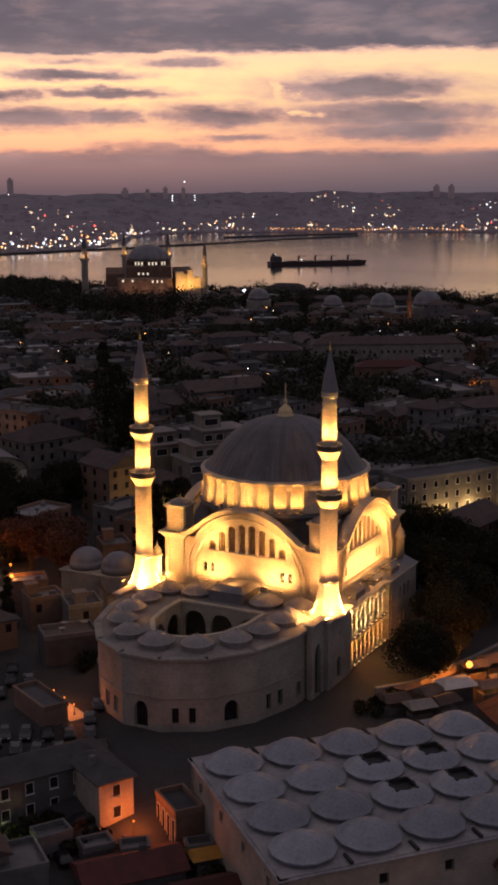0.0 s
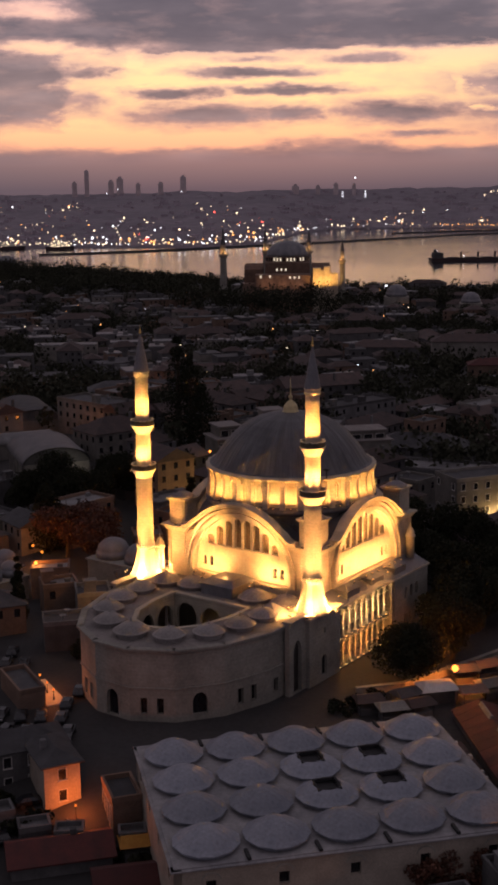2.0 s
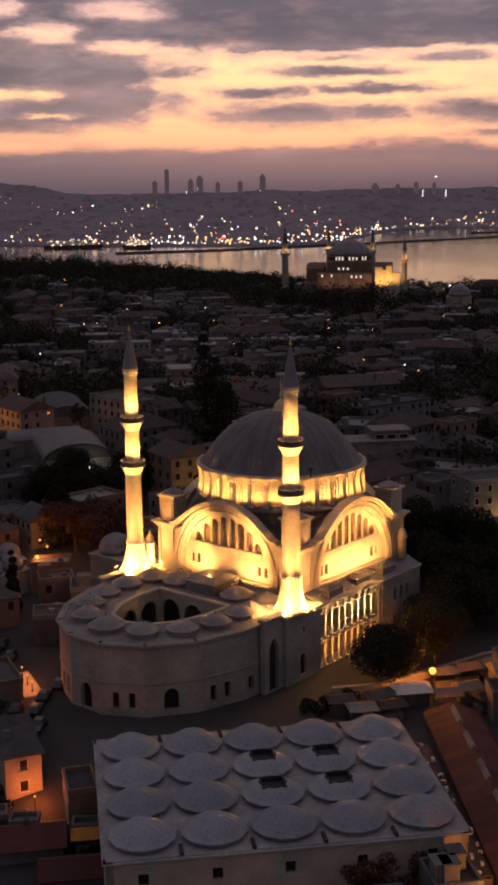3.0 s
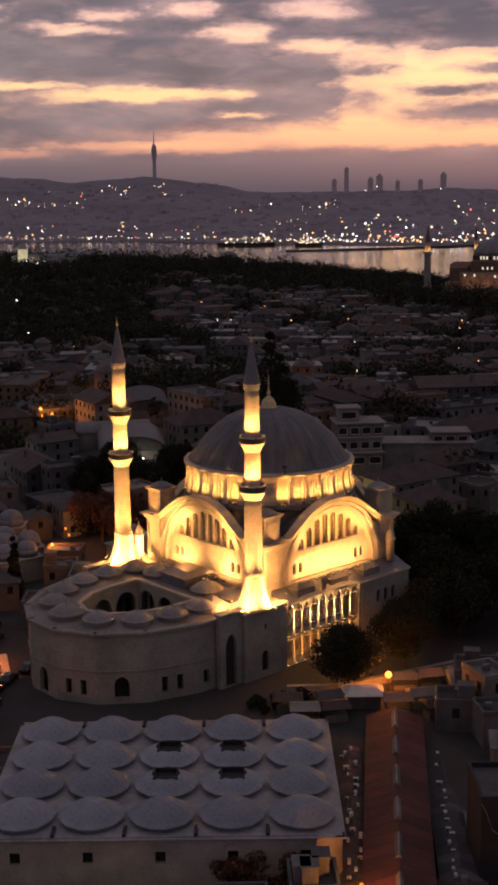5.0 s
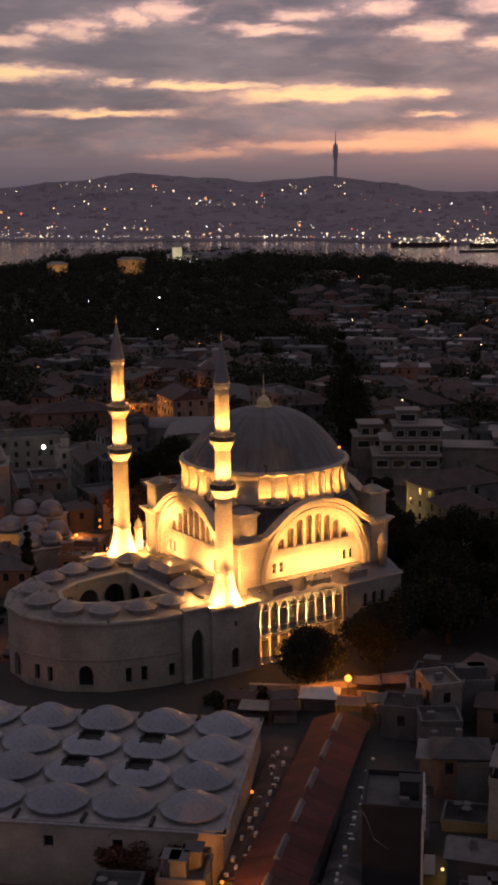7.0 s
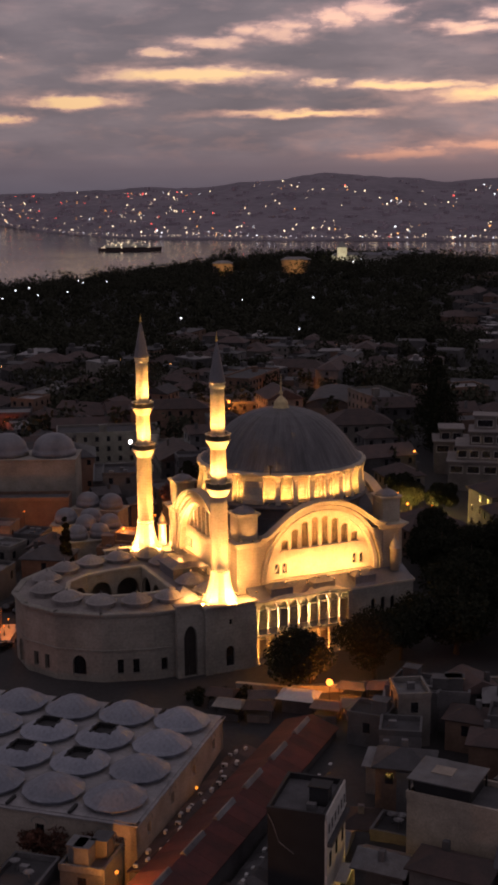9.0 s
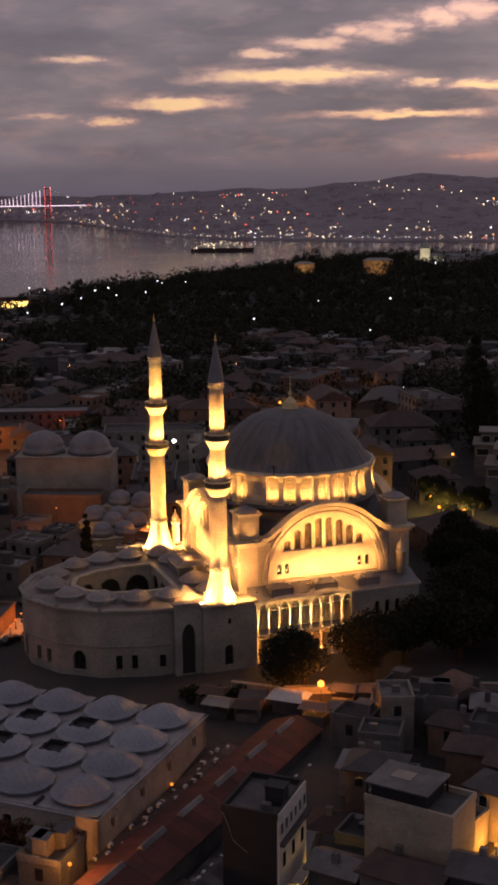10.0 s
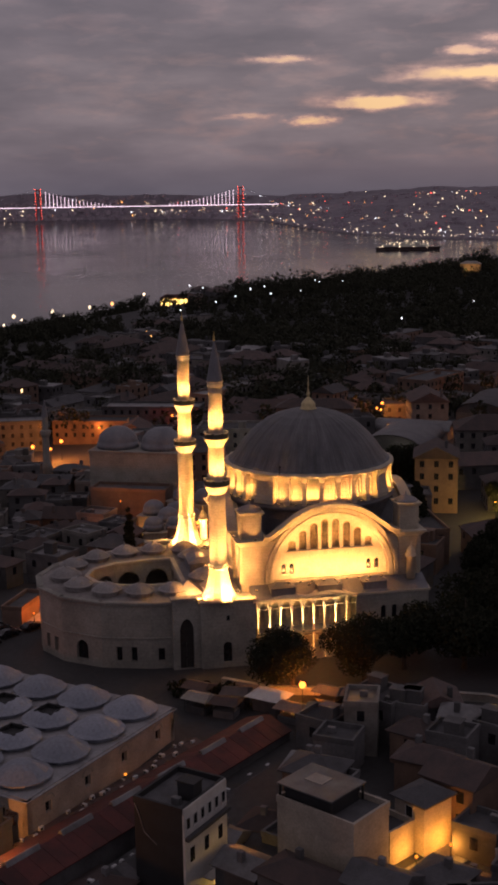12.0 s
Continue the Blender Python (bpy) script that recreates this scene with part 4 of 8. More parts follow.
# ---- horseshoe courtyard in front of the hall ----
def courtyard():
    cy = thing("mosque_courtyard", MOSQUE, "horseshoe courtyard walled in weathered grey stone, ringed by small domes", "courtyard")
    A, B, V0 = 16.9, 22.0, -7.0
    angs = [-11.25 - 22.5 * i for i in range(8)]
    pts = [(17.2, -3.2)] + [(A * math.cos(radians(a)), V0 + B * math.sin(radians(a))) for a in angs] + [(-17.2, -3.2)]
    H = 11.2
    for i, ((ax, ay), (bx, by)) in enumerate(zip(pts, pts[1:])):
        mx, my = (ax + bx) / 2, (ay + by) / 2
        L = math.hypot(bx - ax, by - ay)
        ang = math.degrees(math.atan2(by - ay, bx - ax))
        m = pose(mx, my, 0, 0, 0, ang + 180)
        straight = i in (0, len(pts) - 2)
        mid = (len(pts) - 2) / 2
        k = abs(i - mid)
        holes = []
        if straight:
            sgn = 1 if i == 0 else -1
            holes = [rect(-sgn * 2.4 - 0.55, 1.3, -sgn * 2.4 + 0.55, 3.5)]
        elif k % 2 == 0:
            holes = [arched(-1.15, 0.15 if k < 1 else 0.9, 1.15, 4.3, 8, 0.15)]
        else:
            holes = [rect(-1.75, 1.2, -0.75, 3.7), rect(0.75, 1.2, 1.75, 3.7)]
        bm = bmesh.new()
        panel(bm, rect(-L / 2, -1.0, L / 2, H), holes, 0.9, m)
        wall = part("outer_wall", bm, STONE_GREY, cy)
        bm = bmesh.new()
        box(bm, -L / 2 - 0.1, -0.18, 5.1, L / 2 + 0.1, 0.05, 5.35, m, 0.04)
        part("string_course", bm, STONE_GREY, wall)
        for h in holes:
            xs, zs = [p[0] for p in h], [p[1] for p in h]
            bm = bmesh.new()
            panel(bm, h, [], 0.1, m @ Matrix.Translation((0, 0.6, 0)))
            for q in range(1, 4):
                x = min(xs) + (max(xs) - min(xs)) * q / 4
                box(bm, x - 0.03, 0.5, min(zs), x + 0.03, 0.62, max(zs) - 0.4, m)
            part("window", bm, DARKGLASS, wall, "dark barred window")
            bm = bmesh.new()
            big = [((x - (min(xs) + max(xs)) / 2) * 1.28 + (min(xs) + max(xs)) / 2, (z - min(zs)) * 1.1 + min(zs) - 0.12) for x, z in h]
            panel(bm, big, [h], 0.1, m @ Matrix.Translation((0, -0.08, 0)))
            part("surround", bm, STONE_GREY, wall)
        bm = bmesh.new()
        box(bm, -L / 2 - 0.25, -0.55, H - 0.1, L / 2 + 0.25, 0.6, H + 0.25, m, 0.06)
        box(bm, -L / 2 - 0.15, -0.3, H - 0.45, L / 2 + 0.15, 0.3, H - 0.1, m, 0.04)
        part("cornice", bm, STONE_GREY, wall)
    # side portals with tall pointed recesses
    for s in (1, -1):
        m = pose(s * 18.1, -5.6, 0, 0, 0, 90 * s)
        bm = bmesh.new()
        panel(bm, rect(-2.3, -1.0, 2.3, 11.9), [arched(-1.15, 0.0, 1.15, 8.6, 10, 0.7)], 0.9, m)
        portal = part("portal", bm, STONE_GREY, cy, "tall portal with a pointed recess")
        # added dark panels close the opening, standing in for its deep shade
        bm = bmesh.new()
        panel(bm, arched(-1.15, 4.3, 1.15, 8.6, 10, 0.7), [], 0.12, m @ Matrix.Translation((0, 0.7, 0)))
        part("recess", bm, RECESS_DARK, portal, "dark panel standing in for the shade of the recess")
        for q in (-1, 1):
            bm = bmesh.new()
            box(bm, min(0.03 * q, 1.15 * q), 0.72, -0.6, max(0.03 * q, 1.15 * q), 0.86, 4.25, m, 0.02)
            part("door_leaf", bm, RECESS_DARK, portal)
        bm = bmesh.new()
        box(bm, -2.6, -0.45, 11.9, 2.6, 1.2, 12.25, m, 0.05)
        part("cornice", bm, STONE_GREY, portal)
    # corner blocks under the minarets
    for s in (1, -1):
        m = pose(s * 18.8, 1.2, 0, 0, 0, 90 * s)
        win = arched(-0.15 * s + 0.0 - 0.75, 0.9, -0.15 * s + 0.75, 4.4)
        slit = rect(-0.3, 7.9, 0.3, 8.9)
        bm = bmesh.new()
        panel(bm, rect(-4.5, -1.0, 4.6, 11.3), [win, slit], 0.7, m)
        xa, xb = sorted((s * 13.6, s * 18.1))
        box(bm, xa, -3.3, -1, xb, -2.7, 11.3)
        block = part("minaret_block", bm, STONE_GREY, cy)
        for h in (win, slit):
            bm = bmesh.new()
            panel(bm, h, [], 0.1, m @ Matrix.Translation((0, 0.45, 0)))
            part("window", bm, DARKGLASS, block)
        bm = bmesh.new()
        xa, xb = sorted((s * 13.5, s * 19.3))
        box(bm, xa, -3.7, 11.3, xb, 5.9, 11.65, None, 0.06)
        part("block_roof", bm, STONE_PALE, block)
    # inner court opening
    inner = [(7.9, -4.6), (7.8, -9.8), (6.6, -15.0), (3.7, -18.9), (0.0, -20.2), (-3.6, -18.9), (-6.2, -15.0), (-7.2, -9.8), (-7.3, -4.6)]
    outer = [(x * 1.015, y - 0.1) for x, y in pts]
    bm = bmesh.new()
    # roof ring, sloping gently up towards the court
    ov = [bm.verts.new((x, y, 11.3)) for x, y in [(17.4, 5.5)] + outer + [(-17.4, 5.5)]]
    iv = [bm.verts.new((x, y, 11.62)) for x, y in [(7.9, 5.5), *inner, (-7.3, 5.5)]]
    e0 = len(ov)
    for i in range(e0 - 1):
        bm.faces.new((ov[i], ov[i + 1], iv[min(i + 1, len(iv) - 1)], iv[min(i, len(iv) - 1)])) if i < len(iv) - 1 else bm.faces.new((ov[i], ov[i + 1], iv[-1]))
    bm.faces.new((iv[1], iv[0], iv[-1], iv[-2]))
    part("roof", bm, ROOF_CREAM, cy, "plastered roof ring")
    # inner arcade
    ring = inner
    for (ax, ay), (bx, by) in zip(ring, ring[1:] + ring[:1]):
        L = math.hypot(bx - ax, by - ay)
        ang = math.degrees(math.atan2(by - ay, bx - ax))
        m = pose((ax + bx) / 2, (ay + by) / 2, 0, 0, 0, ang)
        k = max(1, round(L / 4.6))
        st = L / k
        holes = [arched(-L / 2 + st * i + 0.5, 0.3, -L / 2 + st * (i + 1) - 0.5, 9.9 if L < 12 else 10.2, 8, 0.1) for i in range(k)]
        bm = bmesh.new()
        panel(bm, rect(-L / 2, 0, L / 2, 11.6), holes, 0.5, m)
        part("inner_arcade", bm, STONE, cy)
        bm = bmesh.new()
        box(bm, -L / 2 - 0.1, -0.22, 11.3, L / 2 + 0.1, 0.6, 11.75, m, 0.05)
        part("inner_cornice", bm, STONE_PALE, cy)
    bm = bmesh.new()
    prism(bm, [(x, y) for x, y in inner], -0.2, 0.06)
    part("court_paving", bm, STONE_GREY, cy)
    # small domes over the bays
    spots = [(0.0, -24.0, 1.1), (6.0, -22.2, 0.98), (10.1, -17.8, 0.98), (12.1, -12.5, 0.98), (-6.0, -22.2, 0.98), (-10.1, -17.8, 0.98), (-12.0, -12.5, 0.98), (12.5, -7.0, 0.95), (-12.4, -7.2, 0.98),
             (-11.6, -1.6, 1.05), (-6.4, -0.6, 1.1), (6.4, -0.6, 1.1), (12.0, 0.2, 0.98)]
    first = None
    for i, (u, v, k) in enumerate(spots):
        z = 12.0
        mm = pose(u, v, z) @ Matrix.Diagonal((k, k, k, 1))
        if first is None:
            bm = bmesh.new()
            lathe(bm, [(2.1, -0.9), (2.1, 0.1), (2.6, 0.14), (2.6, 0.27), (2.3, 0.4), (1.75, 0.85), (1.15, 1.2), (0.6, 1.4), (0.22, 1.47), (0.1, 1.7), (0.02, 2.1)], 16)
            first = part("small_dome", bm, LEAD_WARM, cy, "small dusty lead dome")
            first.matrix_basis = mm
        else:
            share("small_dome", first, mm, cy)
    # the raised roof over the hall's main door, and a hipped roof beside the block
    bm = bmesh.new()
    prism(bm, [(-3.2, -2.6), (3.2, -2.6), (3.2, 3.6), (-3.2, 3.6)], 11.4, 13.3)
    prism(bm, [(-3.5, -2.9), (3.5, -2.9), (3.5, 3.8), (-3.5, 3.8)], 13.3, 13.55)
    prism(bm, [(-3.3, -2.7), (3.3, -2.7), (3.3, 3.7), (-3.3, 3.7)], 13.55, 14.3, [(-2.2, -1.2), (2.2, -1.2), (2.2, 2.6), (-2.2, 2.6)])
    part("porch_roof", bm, LEAD, cy, "raised lead roof over the main door")
    bm = bmesh.new()
    prism(bm, [(9.8, -7.0), (15.0, -7.0), (15.0, -2.0), (9.8, -2.0)], 11.5, 13.4, [(12.2, -4.7), (12.6, -4.7), (12.6, -4.3), (12.2, -4.3)])
    part("hipped_roof", bm, LEAD_WARM, cy, "low hipped lead roof")
    return cy


courtyard()

# ---- covered market hall with twenty domes ----
BED = pose(17.2, 147.4, 0, 0, 0, 20.2)


def market_hall():
    mh = thing("market_hall", BED, "old stone covered market hall roofed with twenty pale lead domes", "market hall")
    LX, LY, ZB, ZT = 20.8, 16.0, -7.0, 4.4
    for k, (L, D) in enumerate(((LX, LY), (LY, LX), (LX, LY), (LY, LX))):
        m = pose(0, 0, 0, 0, 0, 90 * k) @ Matrix.Translation((0, -D, 0))
        n = 5 if L == LX else 4
        holes = [rect(-L + 2 * L * (i + 0.5) / n - 0.6, 1.4, -L + 2 * L * (i + 0.5) / n + 0.6, 2.9) for i in range(n)]
        bm = bmesh.new()
        panel(bm, rect(-L, ZB, L, ZT), holes, 0.9, m)
        wall = part("wall", bm, PLASTER_CREAM, mh)
        for h in holes:
            bm = bmesh.new()
            panel(bm, h, [], 0.1, m @ Matrix.Translation((0, 0.5, 0)))
            part("window", bm, DARKGLASS, wall)
            c = (h[0][0] + h[1][0]) / 2
            bm = bmesh.new()
            pts = [(c + 1.15 * math.cos(math.pi * q / 10), 3.0 + 0.95 * math.sin(math.pi * q / 10)) for q in range(11)]
            ins = [(c + 0.95 * math.cos(math.pi * q / 10), 3.0 + 0.75 * math.sin(math.pi * q / 10)) for q in range(10, -1, -1)]
            panel(bm, pts + ins, [], 0.1, m @ Matrix.Translation((0, -0.08, 0)))
            part("relieving_arch", bm, STONE_GREY, wall)
        bm = bmesh.new()
        box(bm, -L - 0.35, -0.4, ZT, L + 0.35, 0.9, ZT + 0.22, m, 0.05)
        part("eaves_board", bm, LEAD_DECK, wall)
    bm = bmesh.new()
    prism(bm, [(-LX, -LY), (LX, -LY), (LX, LY), (-LX, LY)], ZT + 0.1, ZT + 0.35)
    part("roof", bm, LEAD_DECK, mh, "pale lead roof deck")
    plain = notched = None
    for i in range(5):
        for j in range(4):
            x, y = (i - 2) * 8.2, (j - 1.5) * 7.75
            mm = pose(x, y, ZT + 0.3, 0, 0, 15 if (i + 2 * j) % 3 else 7)
            holed = (i, j) in ((2, 2), (2, 1), (3, 2), (3, 1))
            if not holed:
                if plain is None:
                    bm = bmesh.new()
                    lathe(bm, [(3.35, 0.0), (3.35, 0.55), (3.95, 0.58), (3.95, 0.72), (3.35, 0.98), (2.75, 1.42), (2.05, 1.9), (1.25, 2.3), (0.6, 2.48), (0.25, 2.53), (0.02, 2.55)], 12)
                    plain = part("dome", bm, LEAD_PALE, mh, "faceted pale lead dome")
                    plain.matrix_basis = mm
                else:
                    share("dome", plain, mm, mh)
            else:
                mm = pose(x, y, ZT + 0.3)
                if notched is None:
                    bm = bmesh.new()
                    lathe(bm, [(3.35, 0.0), (3.35, 0.55), (3.95, 0.58), (3.95, 0.72), (3.35, 0.98), (2.75, 1.42), (2.2, 1.75), (1.75, 1.95)], 12)
                    for f in [f for f in bm.faces if len(f.verts) > 4 and f.calc_center_median().z > 1.8]:
                        bm.faces.remove(f)
                    notched = part("dome", bm, LEAD_PALE, mh, "pale lead dome with a dark skylight")
                    notched.matrix_basis = mm
                    src = notched
                else:
                    src = share("dome", notched, mm, mh, "pale lead dome with a dark skylight")
                # black frame and sheet stand in for the darkness inside the open skylight
                bm = bmesh.new()
                for a, b, c, d in ((-1.5, -1.5, 1.5, -1.32), (-1.5, 1.32, 1.5, 1.5), (-1.5, -1.32, -1.32, 1.32), (1.32, -1.32, 1.5, 1.32)):
                    box(bm, a, b, 1.5, c, d, 1.99)
                box(bm, -1.32, -1.32, 1.3, 1.32, 1.32, 1.42)
                part("skylight", bm, BLACKWALL, src, "dark skylight")
    # dark gutters between the domes
    for i in range(4):
        for j in (0, 3):
            x, y = (i - 1.5) * 8.2, -15.0 if j == 0 else 14.8
            bm = bmesh.new()
            box(bm, x - 0.22, y - 1.1, ZT + 0.36, x + 0.22, y + 1.1, ZT + 0.75, None, 0.08)
            part("gutter", bm, BLACKWALL, mh)
    return mh


market_hall()

# ---- floodlights of the mosque ----
FIX = []


def floodlight(at, aim, watts, angle=90, size=0.15, col=FLOOD, blend=1.0, label="small floodlight fixed to the stonework"):
    """A floodlight box on its bracket, with the lamp just in front of it."""
    at, aim = Vector(at), Vector(aim)
    way = (aim - at).normalized()
    pm = look(at - way * 0.22, aim)
    if not FIX:
        ob = thing("floodlight", pm, label, "floodlight", "floodlights of the mosque")
        bm = bmesh.new()
        box(bm, -0.2, -0.14, -0.1, 0.2, 0.14, 0.12, None, 0.03)
        part("housing", bm, IRON, ob)
        bm = bmesh.new()
        box(bm, -0.17, -0.11, -0.125, 0.17, 0.11, -0.105)
        part("lamp_glass", bm, GLOW_WARM, ob)
        bm = bmesh.new()
        box(bm, -0.03, -0.5, -0.02, 0.03, -0.12, 0.04)
        part("bracket", bm, IRON, ob)
        FIX.append(ob)
    else:
        copy_thing(FIX[0], pm)
    lamp_spot("flood_lamp", at, aim, watts * 8.0, col, angle, size, blend)


def fixture(at, aim):
    """A floodlight housing alone, one of a row that shares a long lamp."""
    at, aim = Vector(at), Vector(aim)
    copy_thing(FIX[0], look(at - (aim - at).normalized() * 0.22, aim))


for s in (-1, 1):
    cu = 17.27 * s
    # round the footing: on the footing itself and up the lower shaft
    for k in range(4):
        a = radians(90 * k + 20)
        c, d = math.cos(a), math.sin(a)
        floodlight(uvw(cu + 3.9 * c, 3.9 * d, 12.0), uvw(cu + 1.4 * c, 1.4 * d, 14.6), 3300, 130, 0.35)
        floodlight(uvw(cu + 3.6 * c, 3.6 * d, 12.35), uvw(cu + 1.1 * c, 1.1 * d, 27.0), 9000, 46, 0.35)
    # bare lamps without housings, added as the floods' stray light on the roof
    for k in range(2):
        a = radians(180 * k + 245)
        lamp_point("flood_spill", uvw(cu + 4.4 * math.cos(a), 4.4 * math.sin(a), 12.8), 1100, FLOOD, 0.5)
    # floods behind the parapets: narrow ones reach the top of the tier, wide ones wash its foot
    for zb, ztop, r, w in ((31.75, 38.0, 1.98, 1.0), (39.45, 46.9, 1.86, 1.15)):
        for k in range(8):
            a = radians(45 * k + 20)
            c, d = math.cos(a), math.sin(a)
            floodlight(uvw(cu + r * c, r * d, zb), uvw(cu + 1.15 * c, 1.15 * d, zb + 0.7 * (ztop - zb)), 900 * w, 74, 0.5)

# the great tympana: a row of floods along each sill, washing the wall, and a second row aimed at the arch
for k, power in ((0, 1.0), (1, 0.64), (3, 0.5)):
    m = MOSQUE @ hall_side(k)
    for x in (-8, -6, -4, -2, 0, 2, 4, 6, 8):
        fixture(m @ Vector((x, -2.3, 13.6)), m @ Vector((x, 0.6, 19.0)))
    lamp_area("flood_row", m @ Vector((0, -1.7, 13.6)), m @ Vector((0, 0.75, 17.0)), 4900 * power, FLOOD, 17.0, 0.5)
    for x in (-5, 0, 5):
        floodlight(m @ Vector((x, -4.2, 13.6)), m @ Vector((x * 1.5, -0.6, 24.5)), 6200 * power, 62, 0.35)
    # one more bare lamp, added for stray light off the sill row
    lamp_point("flood_spill", m @ Vector((0, -4.2, 14.2)), 700 * power, FLOOD, 0.5)
    # corner piers beside the arch, from below, and their turrets
    for x in ((-13.6, 13.6) if k == 0 else (-13.6,)):
        floodlight(m @ Vector((x, -2.9, 12.9)), m @ Vector((x, 0, 19.0)), 360 * power, 75)
        floodlight(m @ Vector((x * 0.97, -0.75, 20.9)), m @ Vector((x, 0.6, 24.5)), 60 * power, 110)

# a lamp in each bay at the foot of the drum, between the buttresses
for q in range(4):
    for i in range(7):
        a = radians(90 * q + (i - 3) * 11.3)
        c, d = math.cos(a), math.sin(a)
        floodlight(uvw(14.85 * c, HC + 14.85 * d, 25.65), uvw(13.75 * c, HC + 13.75 * d, 29.2), 340, 125)

# uplights at the foot of each gallery column
for i in range(10):
    v = 6.4 + 17.0 / 9 * i
    floodlight(uvw(18.45, v, 5.3), uvw(17.98, v, 9.2), 1500, 50, 0.1, (1.0, 0.60, 0.21))
    floodlight(uvw(18.45, v, 0.4), uvw(17.98, v, 4.0), 480, 55, 0.1, (1.0, 0.40, 0.09))

# ---- trees ----
def crown_verts(rng, blobs, count, leaf, flat=0.8):
    """Leaf clumps scattered in the shells of several blobs: verts and quads."""
    vs, fs = [], []
    for cx, cy, cz, r in blobs:
        for _ in range(count):
            d = rng.normal(size=3)
            d /= np.linalg.norm(d)
            p = np.array((cx, cy, cz)) + d * r * rng.uniform(0.55, 1.05) * np.array((1, 1, flat))
            a, b = rng.normal(size=3), rng.normal(size=3)
            a /= np.linalg.norm(a)
            b -= a * (a @ b)
            b /= np.linalg.norm(b)
            s = leaf * rng.uniform(0.6, 1.4)
            k = len(vs)
            vs += [p - a * s, p - b * s * 0.6, p + a * s, p + b * s * 0.6]
            fs.append((k, k + 1, k + 2, k + 3))
    return vs, fs


def tree(name, x, y, height, spread, mat, label, seed, tall=False, group="trees"):
    rng = np.random.default_rng(seed)
    z = gz(x, y)
    t = thing(name, pose(x, y, z), label, "tree", group)
    bm = bmesh.new()
    r0 = 0.035 * height
    lathe(bm, [(r0 * 1.3, -0.3), (r0, 0.6), (r0 * 0.7, height * 0.4), (r0 * 0.35, height * 0.75), (0.03, height * 0.92)], 8)
    trunk = part("trunk", bm, BARK, t)
    blobs = []
    if tall:
        for i in range(9):
            k = i / 8
            blobs.append((rng.normal() * 0.25, rng.normal() * 0.25, height * (0.14 + 0.8 * k), spread * (1.0 - 0.78 * k ** 1.6) * rng.uniform(0.9, 1.1)))
        count, leaf = 420, 0.34
    else:
        for i in range(11):
            a, q = rng.uniform(0, 2 * math.pi), rng.uniform(0.2, 0.72)
            blobs.append((spread * q * math.cos(a), spread * q * math.sin(a), height * rng.uniform(0.36, 0.78), spread * rng.uniform(0.46, 0.6)))
            bm = bmesh.new()
            p = Vector(blobs[-1][:3])
            o = Vector((0, 0, height * rng.uniform(0.22, 0.4)))
            m = look(o, p)
            L = (p - o).length
            lathe(bm, [(r0 * 0.45, 0), (r0 * 0.12, L)], 6)
            bmesh.ops.transform(bm, matrix=m @ pose(0, 0, 0, 180), verts=bm.verts[:])
            part("limb", bm, BARK, trunk)
        count, leaf = (1500, 0.21) if y < 206 else (760, 0.3)
    vs, fs = crown_verts(rng, blobs, count, leaf)
    soup("crown", vs, fs, mat, t)
    return t


BROAD = "dark leafy broad-crowned tree beside the mosque"
tree("plane_tree", 29.6, 193.8, 11.3, 6.4, LEAF, BROAD, 1)
tree("plane_tree", 34.9, 204.0, 11.8, 5.8, LEAF, BROAD, 2)
for i, (x, y, h, s) in enumerate(((34, 214, 11, 5.5), (40, 222, 13, 6.5), (36, 232, 14, 7), (46, 236, 13, 6.5), (52, 226, 11, 5.5), (44, 250, 14, 7), (56, 246, 13, 6), (30, 246, 13, 6), (62, 262, 12, 6), (21, 251, 13, 5.5), (15, 259, 13, 5.5), (26, 262, 14, 6.5), (36, 262, 14, 6.5), (10, 268, 12, 5))):
    tree("plane_tree", x, y, h, s, LEAF, "dark leafy tree in the garden behind the mosque", 10 + i, group="garden trees")
for i, (x, y, h, s) in enumerate(((-39, 250, 13, 6.0), (-46, 256, 14, 6.5), (-51, 285, 14, 7), (-58, 294, 15, 7), (-46, 297, 14, 6.5), (-64, 286, 12, 6))):
    tree("plane_tree", x, y, h, s, LEAF_RED if i < 2 else LEAF, "russet tree beside the mosque" if i < 2 else "big dark tree among the houses", 30 + i, group="russet trees" if i < 2 else "town trees")
for i, (x, y, h, s) in enumerate(((-42.5, 212, 14, 1.5), (-20, 262, 17, 3.4), (-14, 268, 15, 3.2), (-52, 262, 15, 5))):
    tree("cypress_tree", x, y, h, s, LEAF, "slim dark cypress among the houses", 40 + i, True, "cypresses")
for i, (x, y, h, s) in enumerate(((-13, 298, 8, 3.6), (-6, 300, 9, 3.6), (-18, 302, 9, 3.8))):
    tree("street_tree", x, y, h, s, LEAF, "leafy street tree lit from below by lamps", 60 + i, group="lit street trees")
for i, (x, y, h, s) in enumerate(((-41, 357, 33, 6.0), (-37, 354, 27, 6.5), (-33, 351, 20, 6.5))):
    tree("cypress_tree", x, y, h, s, LEAF, "very tall dark conifer over the roofs", 50 + i, True, "tall conifers")

# ---- houses ----
rng_city = random.Random(7)
WINS = {}


